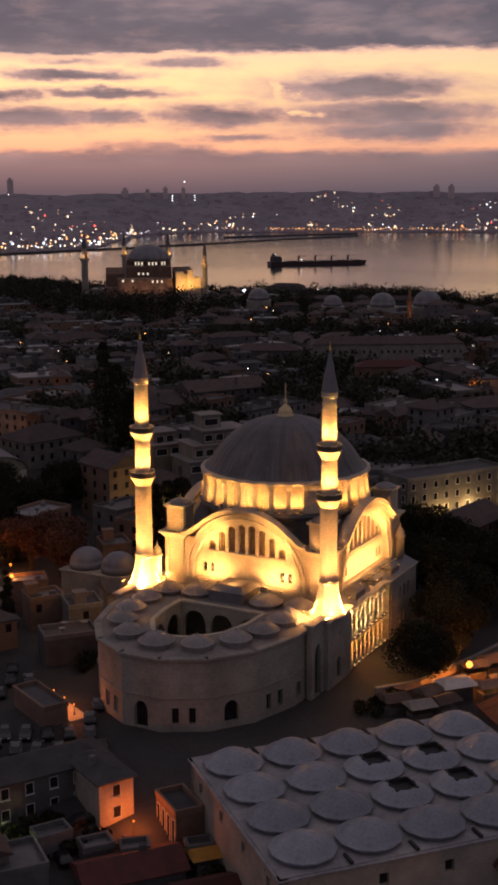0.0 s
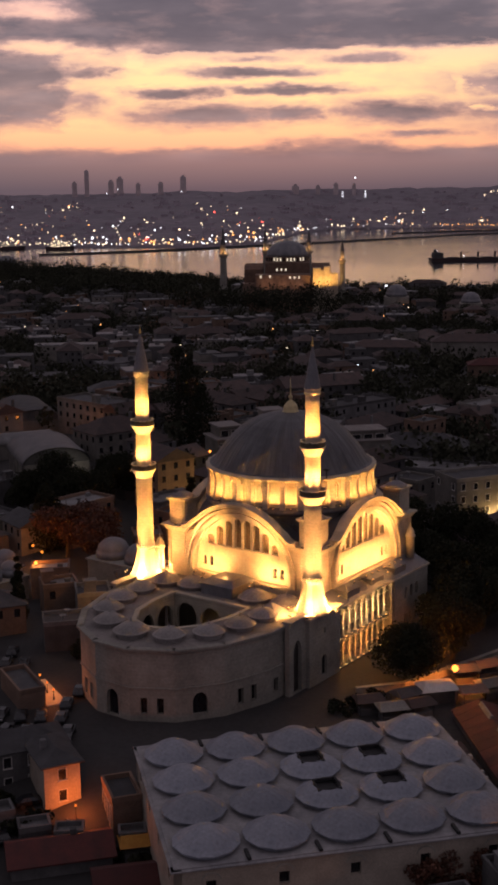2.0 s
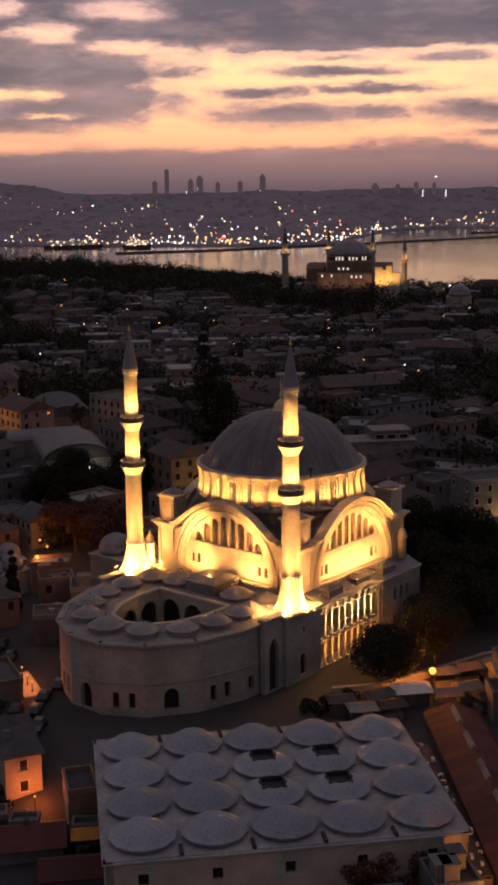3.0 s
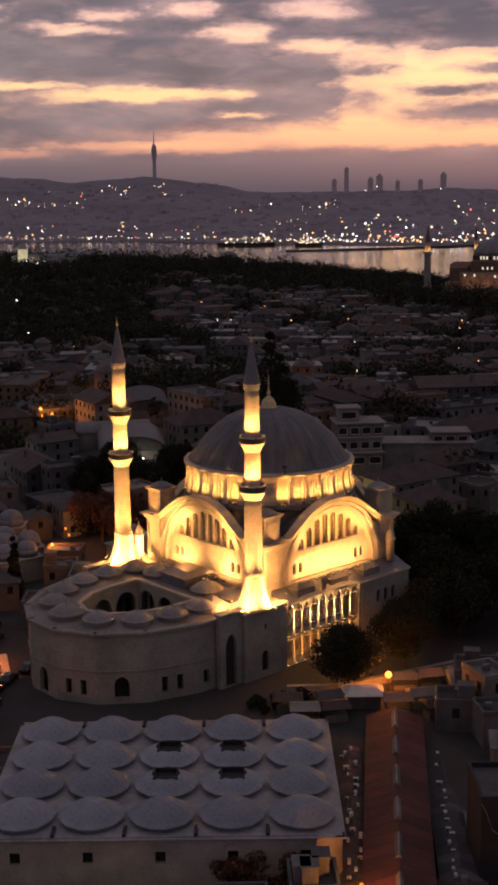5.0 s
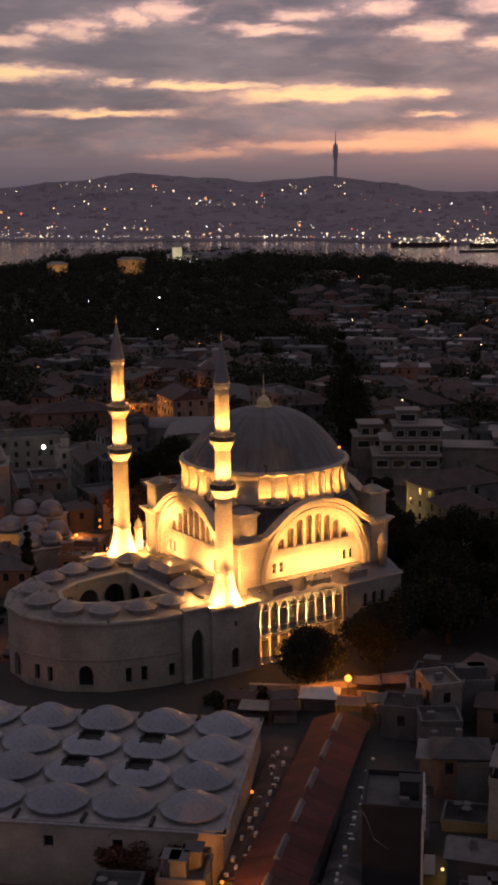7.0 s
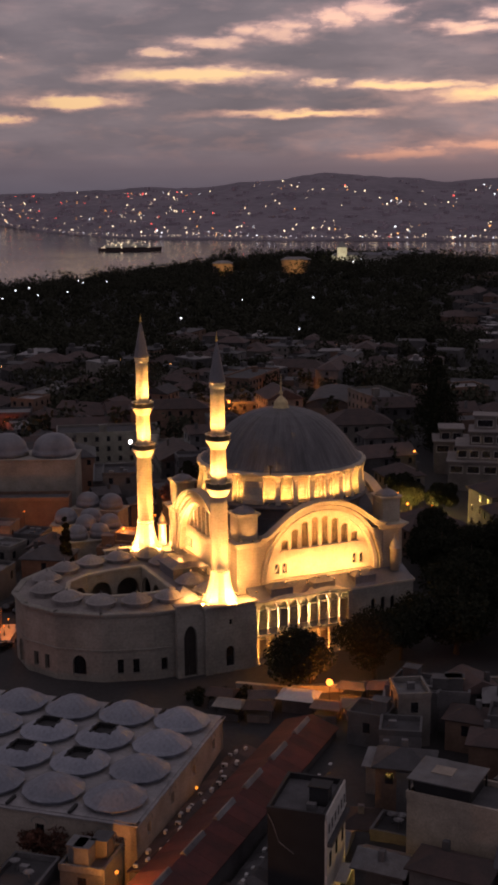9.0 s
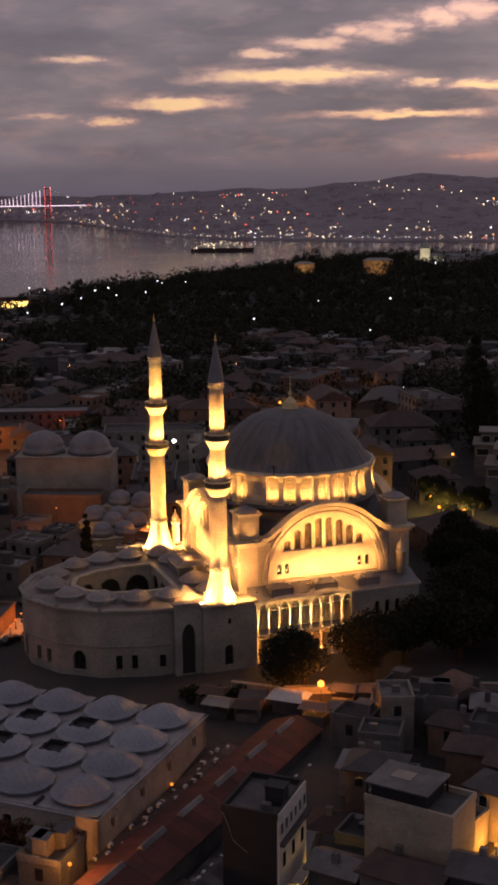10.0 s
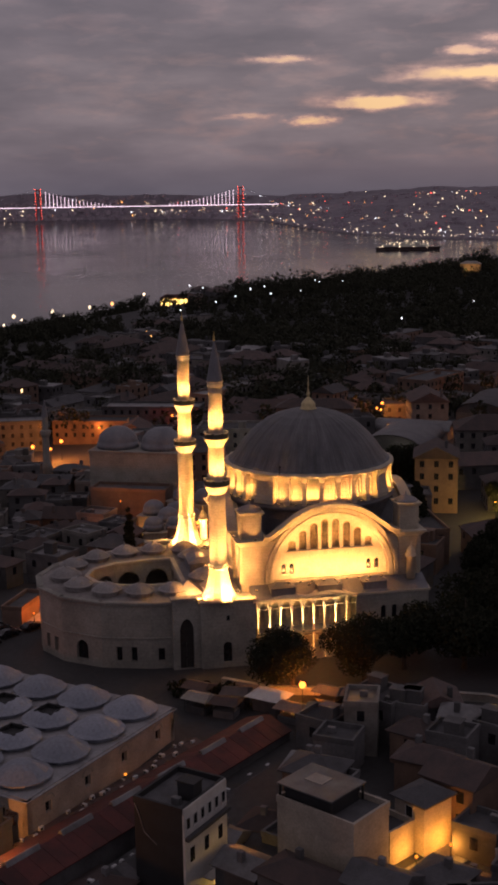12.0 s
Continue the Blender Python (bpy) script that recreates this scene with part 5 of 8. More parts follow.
def window_mesh(w, h, glow):
    """A framed pane, standing slightly proud of the wall, made once for each size."""
    key = (w, h, glow)
    if key not in WINS:
        bm = bmesh.new()
        panel(bm, rect(-w / 2 - 0.1, -0.1, w / 2 + 0.1, h + 0.1), [rect(-w / 2, 0, w / 2, h)], 0.14)
        box(bm, -w / 2 - 0.16, -0.1, -0.18, w / 2 + 0.16, 0.1, -0.1)
        me = bpy.data.meshes.new("window_frame")
        bmesh.ops.recalc_face_normals(bm, faces=bm.faces[:])
        bmesh.ops.translate(bm, vec=(0, -0.08, 0), verts=bm.verts[:])
        bm.to_mesh(me)
        bm.free()
        me.materials.append(PLASTER_WHITE if not glow else PLASTER)
        bm = bmesh.new()
        box(bm, -w / 2, -0.02, 0, w / 2, 0.04, h)
        box(bm, -0.03, -0.06, 0, 0.03, 0.0, h)
        pe = bpy.data.meshes.new("pane")
        bmesh.ops.recalc_face_normals(bm, faces=bm.faces[:])
        bm.to_mesh(pe)
        bm.free()
        pe.materials.append(GLOW_ROOM if glow else DARKGLASS)
        WINS[key] = (me, pe)
    return WINS[key]


def add_window(parent, m, w=1.0, h=1.5, glow=False, frame_too=True):
    me, pe = window_mesh(w, h, glow)
    ob = new("window", pe)
    ob.parent, ob.matrix_basis = parent, m
    if frame_too:
        fr = new("frame", me)
        fr.parent = ob
    return ob


def house(x, y, ang, w, d, h, roof="flat", wall=None, cover=None, label="", windows=True, lit=0.0, ground=None, rng=None, storey=3.0, frames=False, faces=None, group="town houses", clutter=True):
    """A town house: walls, roof with parapet or hips, windows in rows, and things on its roof."""
    rng = rng or rng_city
    z = gz(x, y) if ground is None else ground
    hs = thing("house", pose(x, y, z, 0, 0, ang), label or "weathered town house under a dim dawn sky", "house", group)
    wall = wall or rng.choice((PLASTER, PLASTER_GREY, PLASTER_GREY, PLASTER_PINK))
    bm = bmesh.new()
    box(bm, -w / 2, -d / 2, -4.0, w / 2, d / 2, h)
    part("wall", bm, wall, hs)
    bm = bmesh.new()
    if roof == "flat":
        cover = cover or rng.choice((BITUMEN, BITUMEN, METALROOF))
        for a, b, c, e in ((-w / 2 - 0.1, -d / 2 - 0.1, w / 2 + 0.1, -d / 2 + 0.25), (-w / 2 - 0.1, d / 2 - 0.25, w / 2 + 0.1, d / 2 + 0.1), (-w / 2 - 0.1, -d / 2 + 0.25, -w / 2 + 0.25, d / 2 - 0.25), (w / 2 - 0.25, -d / 2 + 0.25, w / 2 + 0.1, d / 2 - 0.25)):
            box(bm, a, b, h, c, e, h + 0.8)
        part("parapet", bm, wall, hs)
        bm = bmesh.new()
        box(bm, -w / 2 + 0.25, -d / 2 + 0.25, h - 0.05, w / 2 - 0.25, d / 2 - 0.25, h + 0.12)
        part("roof", bm, cover, hs)
    else:
        cover = cover or rng.choice((TILE_OLD, TILE_OLD, BITUMEN))
        e, rise = 0.5, min(w, d) * 0.26
        a = [(-w / 2 - e, -d / 2 - e), (w / 2 + e, -d / 2 - e), (w / 2 + e, d / 2 + e), (-w / 2 - e, d / 2 + e)]
        if roof == "hip":
            k = max(0.0, (w - d) / 2) + 0.05, max(0.0, (d - w) / 2) + 0.05
            b = [(-k[0], -k[1]), (k[0], -k[1]), (k[0], k[1]), (-k[0], k[1])]
        else:
            b = [(-w / 2 - e, -0.06), (w / 2 + e, -0.06), (w / 2 + e, 0.06), (-w / 2 - e, 0.06)] if w >= d else [(-0.06, -d / 2 - e), (0.06, -d / 2 - e), (0.06, d / 2 + e), (-0.06, d / 2 + e)]
        prism(bm, a, h, h + 0.18)
        prism(bm, a, h + 0.18, h + 0.18 + rise, b)
        part("roof", bm, cover, hs)
    cx, cy = 85 - x, 30 - y
    if windows:
        for k, (L, D) in enumerate(((w, d), (d, w), (w, d), (d, w))):
            if faces is not None and k not in faces:
                continue
            na = radians(ang + 90 * k - 90)
            if math.cos(na) * cx + math.sin(na) * cy < 0.12 * math.hypot(cx, cy):
                continue
            n = max(1, int(L / 3.1))
            m = pose(0, 0, 0, 0, 0, 90 * k) @ Matrix.Translation((0, -D / 2, 0))
            zz = h - storey + 0.9
            while zz > 0.8:
                for i in range(n):
                    if rng.random() < 0.88:
                        add_window(hs, m @ Matrix.Translation((-L / 2 + L * (i + 0.5) / n, 0, zz)), 1.05, 1.5, rng.random() < lit, frames)
                zz -= storey
    if clutter:
        for _ in range(rng.randint(1, 3) if roof == "flat" else 1):
            bm = bmesh.new()
            px, py = rng.uniform(-w / 2 + 1.2, w / 2 - 1.2), rng.uniform(-d / 2 + 1.2, d / 2 - 1.2)
            kind = rng.random()
            zr = h + 0.1
            if roof != "flat":
                box(bm, px - 0.4, py - 0.35, h, px + 0.4, py + 0.35, h + min(w, d) * 0.26 + 0.9, None, 0.05)
                part("chimney", bm, PLASTER_GREY, hs)
            elif kind < 0.35:
                box(bm, px - 1.1, py - 0.9, zr, px + 1.1, py + 0.9, zr + 2.2)
                box(bm, px - 1.25, py - 1.05, zr + 2.2, px + 1.25, py + 1.05, zr + 2.35)
                part("stair_head", bm, wall, hs)
            elif kind < 0.7:
                box(bm, px - 0.55, py - 0.35, zr, px + 0.55, py + 0.35, zr + 0.9, None, 0.06)
                part("air_unit", bm, METALROOF, hs)
            else:
                lathe(bm, [(0.08, 0.0), (0.08, 0.9), (0.15, 1.0), (0.62, 1.25), (0.66, 1.28), (0.5, 1.2), (0.05, 1.05)], 10, (px, py, zr))
                part("satellite_dish", bm, METALROOF, hs)
    return hs


# named neighbours of the mosque
black_house = house(58.5, 150.8, 20, 6.6, 9.0, 11.6, "flat", BLACKWALL, BITUMEN, "tall narrow house with a black gable and pale front", False, ground=-3.4)
bm = bmesh.new()
line = [(-3.25, 11.5), (-2.7, 10.4), (-2.3, 9.2), (-2.0, 8.3), (-1.2, 7.7), (-0.3, 7.1)]
for (xa, za), (xb, zb) in zip(line, line[1:]):
    box(bm, 0, -0.05, -0.06, math.hypot(xb - xa, zb - za) + 0.05, 0.0, 0.06, pose(xa, -4.52, za) @ pose(0, 0, 0, 0, -math.degrees(math.atan2(zb - za, xb - xa)), 0))
part("cable", bm, METALROOF, black_house, "loose pale cable down the gable")
shop = thing("shop_front", pose(58.5, 150.8, -4.6, 0, 0, 20), "pale plastered house front lit from the lane", "facade")
bm = bmesh.new()
box(bm, 3.32, -4.5, 0.2, 3.6, 4.5, 13.5)
part("front_wall", bm, PLASTER_WHITE, shop)
bm = bmesh.new()
box(bm, 3.6, -4.5, 9.6, 4.2, 4.5, 10.1, None, 0.05)
part("balcony_band", bm, BITUMEN, shop)
for i in range(6):
    add_window(shop, pose(3.62, -3.8 + 1.5 * i, 10.9, 0, 0, 90), 0.7, 1.3, False, True)
for i in range(3):
    add_window(shop, pose(3.62, -3.0 + 3.0 * i, 6.6, 0, 0, 90), 0.9, 1.7, False, False)
bm = bmesh.new()
box(bm, 3.6, -1.0, 3.4, 5.0, 3.4, 3.55, None, 0.03)
part("shop_awning", bm, PLASTER_WHITE, shop, "pale shop awning")
house(72.4, 162.2, 10, 10.8, 6.8, 12.8, "flat", PLASTER_CREAM, BITUMEN, "big plain cream-plastered house with a roof pavilion", True, ground=-4.6, faces=(1,), frames=True)
house(70.9, 161.9, 10, 6.6, 5.2, 14.0, "flat", BLACKWALL, METALROOF, "low dark pavilion under the roof slab of the cream house", False, ground=-4.6, clutter=False, group="roof pavilions")
house(50.4, 188.4, 42, 4.6, 6.2, 7.0 - gz(50.4, 188.4), "flat", PLASTER, METALROOF, "narrow pale house with a metal roof", True)
house(74.2, 175.3, 3, 4.6, 5.0, 6.6, "hip", PLASTER_CREAM, BITUMEN, "narrow house with a bay lit orange from the lane", True, ground=-0.8, frames=True, clutter=False)
house(73.6, 170.2, 4, 3.8, 4.4, 4.0, "flat", PLASTER_CREAM, BITUMEN, "low shop house lit orange from the lane", True, ground=-0.8, frames=True, clutter=False)
house(74.0, 182.6, 10, 7.0, 7.0, 7.0, "gable", PLASTER_PINK, TILE_OLD, "tall house with a reddish wall over the lamplit lane", True, ground=-0.8)
house(75.6, 154.6, 10, 8.5, 5.0, 6.2, "hip", PLASTER_GREY, TILE_OLD, "low dark-roofed lane house", False, ground=-2.5)
house(82.2, 160.2, 16, 6.4, 5.2, 6.4, "gable", PLASTER_GREY, BITUMEN, "low dark-roofed lane house", False, ground=-2.5)
house(67.6, 153.4, 12, 5.6, 4.6, 5.0, "gable", PLASTER_GREY, METALROOF, "low lane house under a pale metal roof", False, ground=-3.0)
house(84.6, 167.0, 10, 5.4, 6.0, 4.4, "hip", PLASTER_GREY, BITUMEN, "low dark-roofed lane house", False, ground=-1.5)
house(86.0, 171.5, 20, 7.0, 7.0, 4.4, "hip", PLASTER_GREY, TILE_OLD, "dark tile-roofed house in the lane", False, ground=-4.6)
house(-31.0, 157.6, 31, 24.0, 7.0, 7.2, "hip", PLASTER_GREY, BITUMEN, "long two-storey stone range along a lane", True, ground=-5.0, frames=True)
house(-20.2, 157.2, 33, 5.0, 9.6, 7.6, "hip", PLASTER_CREAM, BITUMEN, "tall end house lit orange by a lane lamp", True, ground=-5.0, frames=True)
low_shop = house(-9.3, 152.3, 26, 3.9, 6.8, 4.9, "flat", PLASTER_PINK, BITUMEN, "low shop house with tall windows lit orange", False, ground=-5.0, clutter=False)
for i in range(4):
    add_window(low_shop, pose(-1.95, -2.5 + 1.65 * i, 0.9, 0, 0, -90), 0.8, 3.2, False, True)
house(-31.0, 204.5, 20, 9.0, 6.0, 4.6, "flat", PLASTER_GREY, BITUMEN, "low grey plastered outbuilding beside the courtyard", False)
house(-15.0, 142.4, 22, 12.5, 6.5, 3.4, "gable", PLASTER_GREY, TILE, "low red-tiled market roof", False, ground=-7.0)
house(-30.0, 141.0, 24, 9.0, 7.0, 5.0, "flat", PLASTER_GREY, METALROOF, "low flat-roofed market shed", False, ground=-7.0)
house(48.0, 302.8, 30, 30.0, 10.0, 11.0, "flat", PLASTER, BITUMEN, "long pale four-storey building floodlit at its foot", True, frames=True)


def terrace_block(x, y, ang, tiers, label, group="stepped blocks", zg=None):
    """A building of stacked, shrinking storeys: (offset x, offset y, width, depth, bottom, top, windows) each, with overhanging roof slabs."""
    t = thing("house", pose(x, y, gz(x, y) if zg is None else zg, 0, 0, ang), label, "building", group)
    for ox, oy, w, d, z0, z1, n in tiers:
        bm = bmesh.new()
        box(bm, ox - w / 2, oy - d / 2, z0, ox + w / 2, oy + d / 2, z1)
        st = part("storey", bm, PLASTER, t)
        bm = bmesh.new()
        box(bm, ox - w / 2 - 0.5, oy - d / 2 - 0.5, z1, ox + w / 2 + 0.5, oy + d / 2 + 0.5, z1 + 0.4, None, 0.05)
        part("roof_slab", bm, ROOF_CREAM, st)
        for i in range(n):
            px = ox - w / 2 + w * (i + 0.5) / n
            add_window(st, pose(px, oy - d / 2, z1 - 2.6), w / n * 0.7, 1.7)
        for i in range(max(1, n - 2)):
            py = oy - d / 2 + d * (i + 0.5) / max(1, n - 2)
            add_window(st, pose(ox + w / 2, py, z1 - 2.6, 0, 0, 90), d / max(1, n - 2) * 0.6, 1.7)
    return t


terrace_block(-10.5, 330.0, 26, ((0, 0, 17, 12, -3, 8.6, 4), (1.0, 0.6, 15, 10.5, 9.0, 12.4, 5), (3.0, 1.2, 12.5, 9.0, 12.8, 16.0, 4), (0.5, 2.4, 5.5, 5.0, 16.4, 19.6, 1)), "pale hotel with stepped roof terraces and ribbon windows", zg=0.0)
terrace_block(8.0, 344.0, 20, ((0, 0, 24, 9, -3, 11.5, 0), (6, 1, 10, 7, 11.9, 14.0, 3)), "long low block with a pale flat roof", zg=-2.0)
terrace_block(-24.0, 338.0, 30, ((0, 0, 9, 10, -3, 12.0, 2), (0, 1, 6, 7, 12.4, 15.0, 2)), "narrow grey-white block beside the hotel", zg=-1.0)


def vault_hall(x, y, ang, width, length, zb, ze, rise, label, mat):
    """A market hall under one broad barrel vault; local x along the axis."""
    t = thing("vaulted_hall", pose(x, y, 0, 0, 0, ang), label, "market hall", "vaulted market halls")
    bm = bmesh.new()
    box(bm, -length / 2, -width / 2, zb, length / 2, width / 2, ze)
    wall = part("wall", bm, PLASTER, t)
    bm = bmesh.new()
    prev = None
    for i in range(25):
        q = math.pi * i / 24
        py, pz = -(width / 2 + 0.5) * math.cos(q), ze + rise * math.sin(q)
        ring = [bm.verts.new((px, py, pz)) for px in (-length / 2 - 0.6, length / 2 + 0.6)]
        if prev:
            bm.faces.new((prev[0], prev[1], ring[1], ring[0]))
        prev = ring
    part("vault_roof", bm, mat, t, "", True)
    for sx in (-1, 1):
        bm = bmesh.new()
        vs = [bm.verts.new((sx * (length / 2 - 0.1), -(width / 2) * math.cos(math.pi * i / 16), ze + (rise - 0.3) * math.sin(math.pi * i / 16))) for i in range(17)]
        bm.faces.new(vs)
        part("gable", bm, PLASTER_GREY, wall)
    for i in range(int(length / 4)):
        bm = bmesh.new()
        c = -length / 2 + 2 + 4 * i
        for sy in (-1, 1):
            box(bm, c - 0.25, sy * width * 0.5 - 0.3, zb, c + 0.25, sy * width * 0.5 + 0.3, ze + 0.3)
        part("pilaster", bm, PLASTER, wall)


terrace_block(87, 330, 8, ((0, 0, 26, 17, -6, 4.5, 0), (-6, 3, 8, 6, 4.9, 7.0, 2)), "broad flat-roofed hall under pale roofing", zg=-2.0)
vault_hall(-70, 322, 118, 17.0, 24.0, -12, 8.5, 4.2, "broad barrel-vaulted market hall under dull lead", LEAD_DARK)
vault_hall(-98, 392, 118, 15.0, 30.0, -12, 7.0, 3.6, "barrel-vaulted market hall under grey metal", BITUMEN)
vault_hall(-88, 346, 30, 9.0, 22.0, -12, 7.0, 2.4, "narrow barrel-vaulted market street roof", METALROOF)
house(72.0, 655.0, 1.5, 78.0, 13.0, 13.0, "hip", PLASTER, TILE_OLD, "long two-storey stone range with rows of windows", True, storey=5.5, group="long stone ranges")
house(10.0, 640.0, -2, 34.0, 12.0, 11.0, "hip", PLASTER_GREY, TILE_OLD, "long dim stone range under sooty tiles", True, storey=5.0, group="long stone ranges")
house(64.0, 575.0, 3, 30.0, 10.0, 9.0, "hip", PLASTER_PINK, TILE, "tile-roofed range with a row of windows", True, storey=4.5, group="long stone ranges")


def shed(x0, y0, x1, y1, width, zb, ze, rise, label, skylights=0, mat=None):
    """A long market roof with a tiled double pitch from (x0, y0) to (x1, y1), and a ridge strip of skylights."""
    L, ang = math.hypot(x1 - x0, y1 - y0), math.degrees(math.atan2(y1 - y0, x1 - x0))
    t = thing("market_street_roof", pose(x0, y0, 0, 0, 0, ang), label, "roof", "market street roofs")
    bm = bmesh.new()
    box(bm, 0.2, -width / 2 + 0.3, zb, L - 0.2, width / 2 - 0.3, ze)
    part("wall", bm, PLASTER_GREY, t)
    for s in (-1, 1):
        bm = bmesh.new()
        n = 22
        for i in range(n):
            xa, xb = L * i / n, L * (i + 1) / n - 0.05
            vs = [bm.verts.new(p) for p in ((xa, s * width / 2, ze), (xb, s * width / 2, ze), (xb, 0, ze + rise), (xa, 0, ze + rise), (xa, s * width / 2, ze - 0.15), (xb, s * width / 2, ze - 0.15), (xb, 0, ze + rise - 0.2), (xa, 0, ze + rise - 0.2))]
            for f in ((0, 1, 2, 3), (4, 5, 6, 7), (0, 1, 5, 4), (0, 3, 7, 4), (1, 2, 6, 5), (2, 3, 7, 6)):
                bm.faces.new([vs[q] for q in f])
        part("roof_pitch", bm, mat or TILE, t, "red clay tiles")
    for i in range(skylights):
        c = L * (i + 0.5) / skylights
        bm = bmesh.new()
        prism(bm, [(c - L * 0.3 / skylights, -0.55), (c + L * 0.3 / skylights, -0.55), (c + L * 0.3 / skylights, 0.55), (c - L * 0.3 / skylights, 0.55)], ze + rise - 0.3, ze + rise + 0.35,
              [(c - L * 0.3 / skylights, -0.1), (c + L * 0.3 / skylights, -0.1), (c + L * 0.3 / skylights, 0.1), (c - L * 0.3 / skylights, 0.1)])
        part("skylight", bm, METALROOF, t, "dull ridge skylight")
    return t


shed(38.2, 181.5, 51.3, 130.0, 8.2, -6.0, 1.2, 1.5, "long red-tiled roof of a market street with ridge skylights", 6)
shed(33.9, 171.5, 44.6, 137.5, 3.6, -6.0, 0.0, 0.6, "low cluttered market roof beside the domed hall", 0, TILE_OLD)
shed(46.2, 176.0, 58.0, 134.0, 5.0, -6.0, -1.2, 1.0, "dark low roof along the market street", 0, BITUMEN)
shed(-3.0, 116.2, 47.0, 134.6, 7.0, -9.0, -2.0, 1.1, "dark red-tiled market roof beside the domed hall", 0, TILE_OLD)
shed(2.0, 109.5, 54.0, 128.6, 6.0, -9.0, -3.4, 1.2, "red-tiled market roof", 0)

# kiosk and street lamp at the corner of the mosque precinct
kiosk = thing("kiosk", pose(32.2, 187.0, gz(32, 187), 0, 0, 20), "small market kiosk with a pale awning under a street lamp", "kiosk")
bm = bmesh.new()
box(bm, -2.4, -1.5, -0.6, 2.4, 1.5, 2.4, None, 0.05)
part("body", bm, PLASTER_GREY, kiosk)
bm = bmesh.new()
prism(bm, [(-3.2, -2.6), (3.0, -2.6), (3.0, 2.0), (-3.2, 2.0)], 2.4, 3.1, [(-2.0, -0.4), (2.0, -0.4), (2.0, 0.8), (-2.0, 0.8)])
part("awning", bm, PLASTER_WHITE, kiosk, "pale canvas awning")


# low shops and sheds round the market street
LOW = [(46.5, 184.5, 4.2), (47.0, 193.5, 3.8), (53.0, 195.5, 5.5), (58.5, 191.0, 4.6), (64.5, 191.5, 6.0), (60.0, 199.0, 5.0), (66.0, 199.5, 5.5), (65.0, 185.0, 5.0),
       (53.0, 181.5, 4.6), (56.5, 173.5, 3.8), (62.0, 171.5, 4.8), (57.5, 165.0, 3.6), (62.8, 164.5, 4.2), (56.0, 158.5, 3.2), (70.0, 167.5, 5.4),
       (55.5, 141.5, 3.0), (70.5, 148.8, 3.4), (73.0, 197.5, 6.0), (80.5, 179.0, 3.6), (85.0, 182.5, 4.5), (82.0, 190.5, 6.0), (90.5, 163.0, 5.0), (92.0, 172.0, 6.0)]
for i, (x, y, h) in enumerate(LOW):
    house(x, y, 14 + 7 * (i % 3), 5.6, 5.2, h, ("flat", "gable", "flat", "hip")[i % 4], (PLASTER_GREY, PLASTER, PLASTER_GREY, PLASTER_PINK)[i % 4], (BITUMEN, METALROOF, BITUMEN, TILE_OLD)[i % 4],
          ("low flat-roofed market shop", "low metal-roofed market shop", "low flat-roofed market shop", "low tile-roofed market shop")[i % 4], i % 3 == 0, ground=gz(x, y) if y > 166 else -4.4, group="market shops")


def stall(x, y, ang, mat, label):
    st = thing("market_stall", pose(x, y, gz(x, y), 0, 0, ang), label, "stall", "market stalls")
    bm = bmesh.new()
    box(bm, -1.7, -1.2, -0.5, 1.7, 1.2, 1.1, None, 0.04)
    part("counter", bm, PLASTER_GREY, st)
    for px in (-1.75, 1.75):
        for py in (-1.4, 1.4):
            bm = bmesh.new()
            lathe(bm, [(0.05, -0.5), (0.05, 2.4)], 6, (px, py, 0))
            part("post", bm, IRON, st)
    bm = bmesh.new()
    prism(bm, [(-2.3, -1.9), (2.3, -1.9), (2.3, 1.9), (-2.3, 1.9)], 2.3, 3.0, [(-1.9, -0.15), (1.9, -0.15), (1.9, 0.15), (-1.9, 0.15)])
    part("canopy", bm, mat, st)


for i, (x, y) in enumerate(((25.5, 178.5), (29.5, 180.5), (27.5, 184.0), (37.5, 186.5), (40.5, 189.5), (43.5, 186.5), (36.5, 195.0), (40.0, 197.5), (44.0, 200.5), (22.0, 181.0))):
    stall(x, y, 20 + 9 * (i % 3), (PLASTER, TILE_OLD, BITUMEN, PLASTER_PINK)[i % 4], ("market stall under a pale canopy", "market stall under a rust-red canopy", "market stall under a dark canopy", "market stall under an ochre canopy")[i % 4])


def garden_wall(pts):
    for (ax, ay), (bx, by) in zip(pts, pts[1:]):
        L, ang = math.hypot(bx - ax, by - ay), math.degrees(math.atan2(by - ay, bx - ax))
        gw = thing("garden_wall", pose(ax, ay, gz((ax + bx) / 2, (ay + by) / 2), 0, 0, ang), "low grey stone wall round the mosque garden", "wall", "garden walls")
        bm = bmesh.new()
        box(bm, 0, -0.3, -1.5, L, 0.3, 1.1)
        part("wall", bm, STONE_GREY, gw)
        bm = bmesh.new()
        box(bm, -0.1, -0.42, 1.1, L + 0.1, 0.42, 1.3, None, 0.06)
        part("coping", bm, STONE_GREY, gw)


garden_wall([(19.8, 187.5), (27.0, 190.5), (34.0, 197.5), (43.0, 207.0), (52.0, 214.0), (62.0, 218.0)])



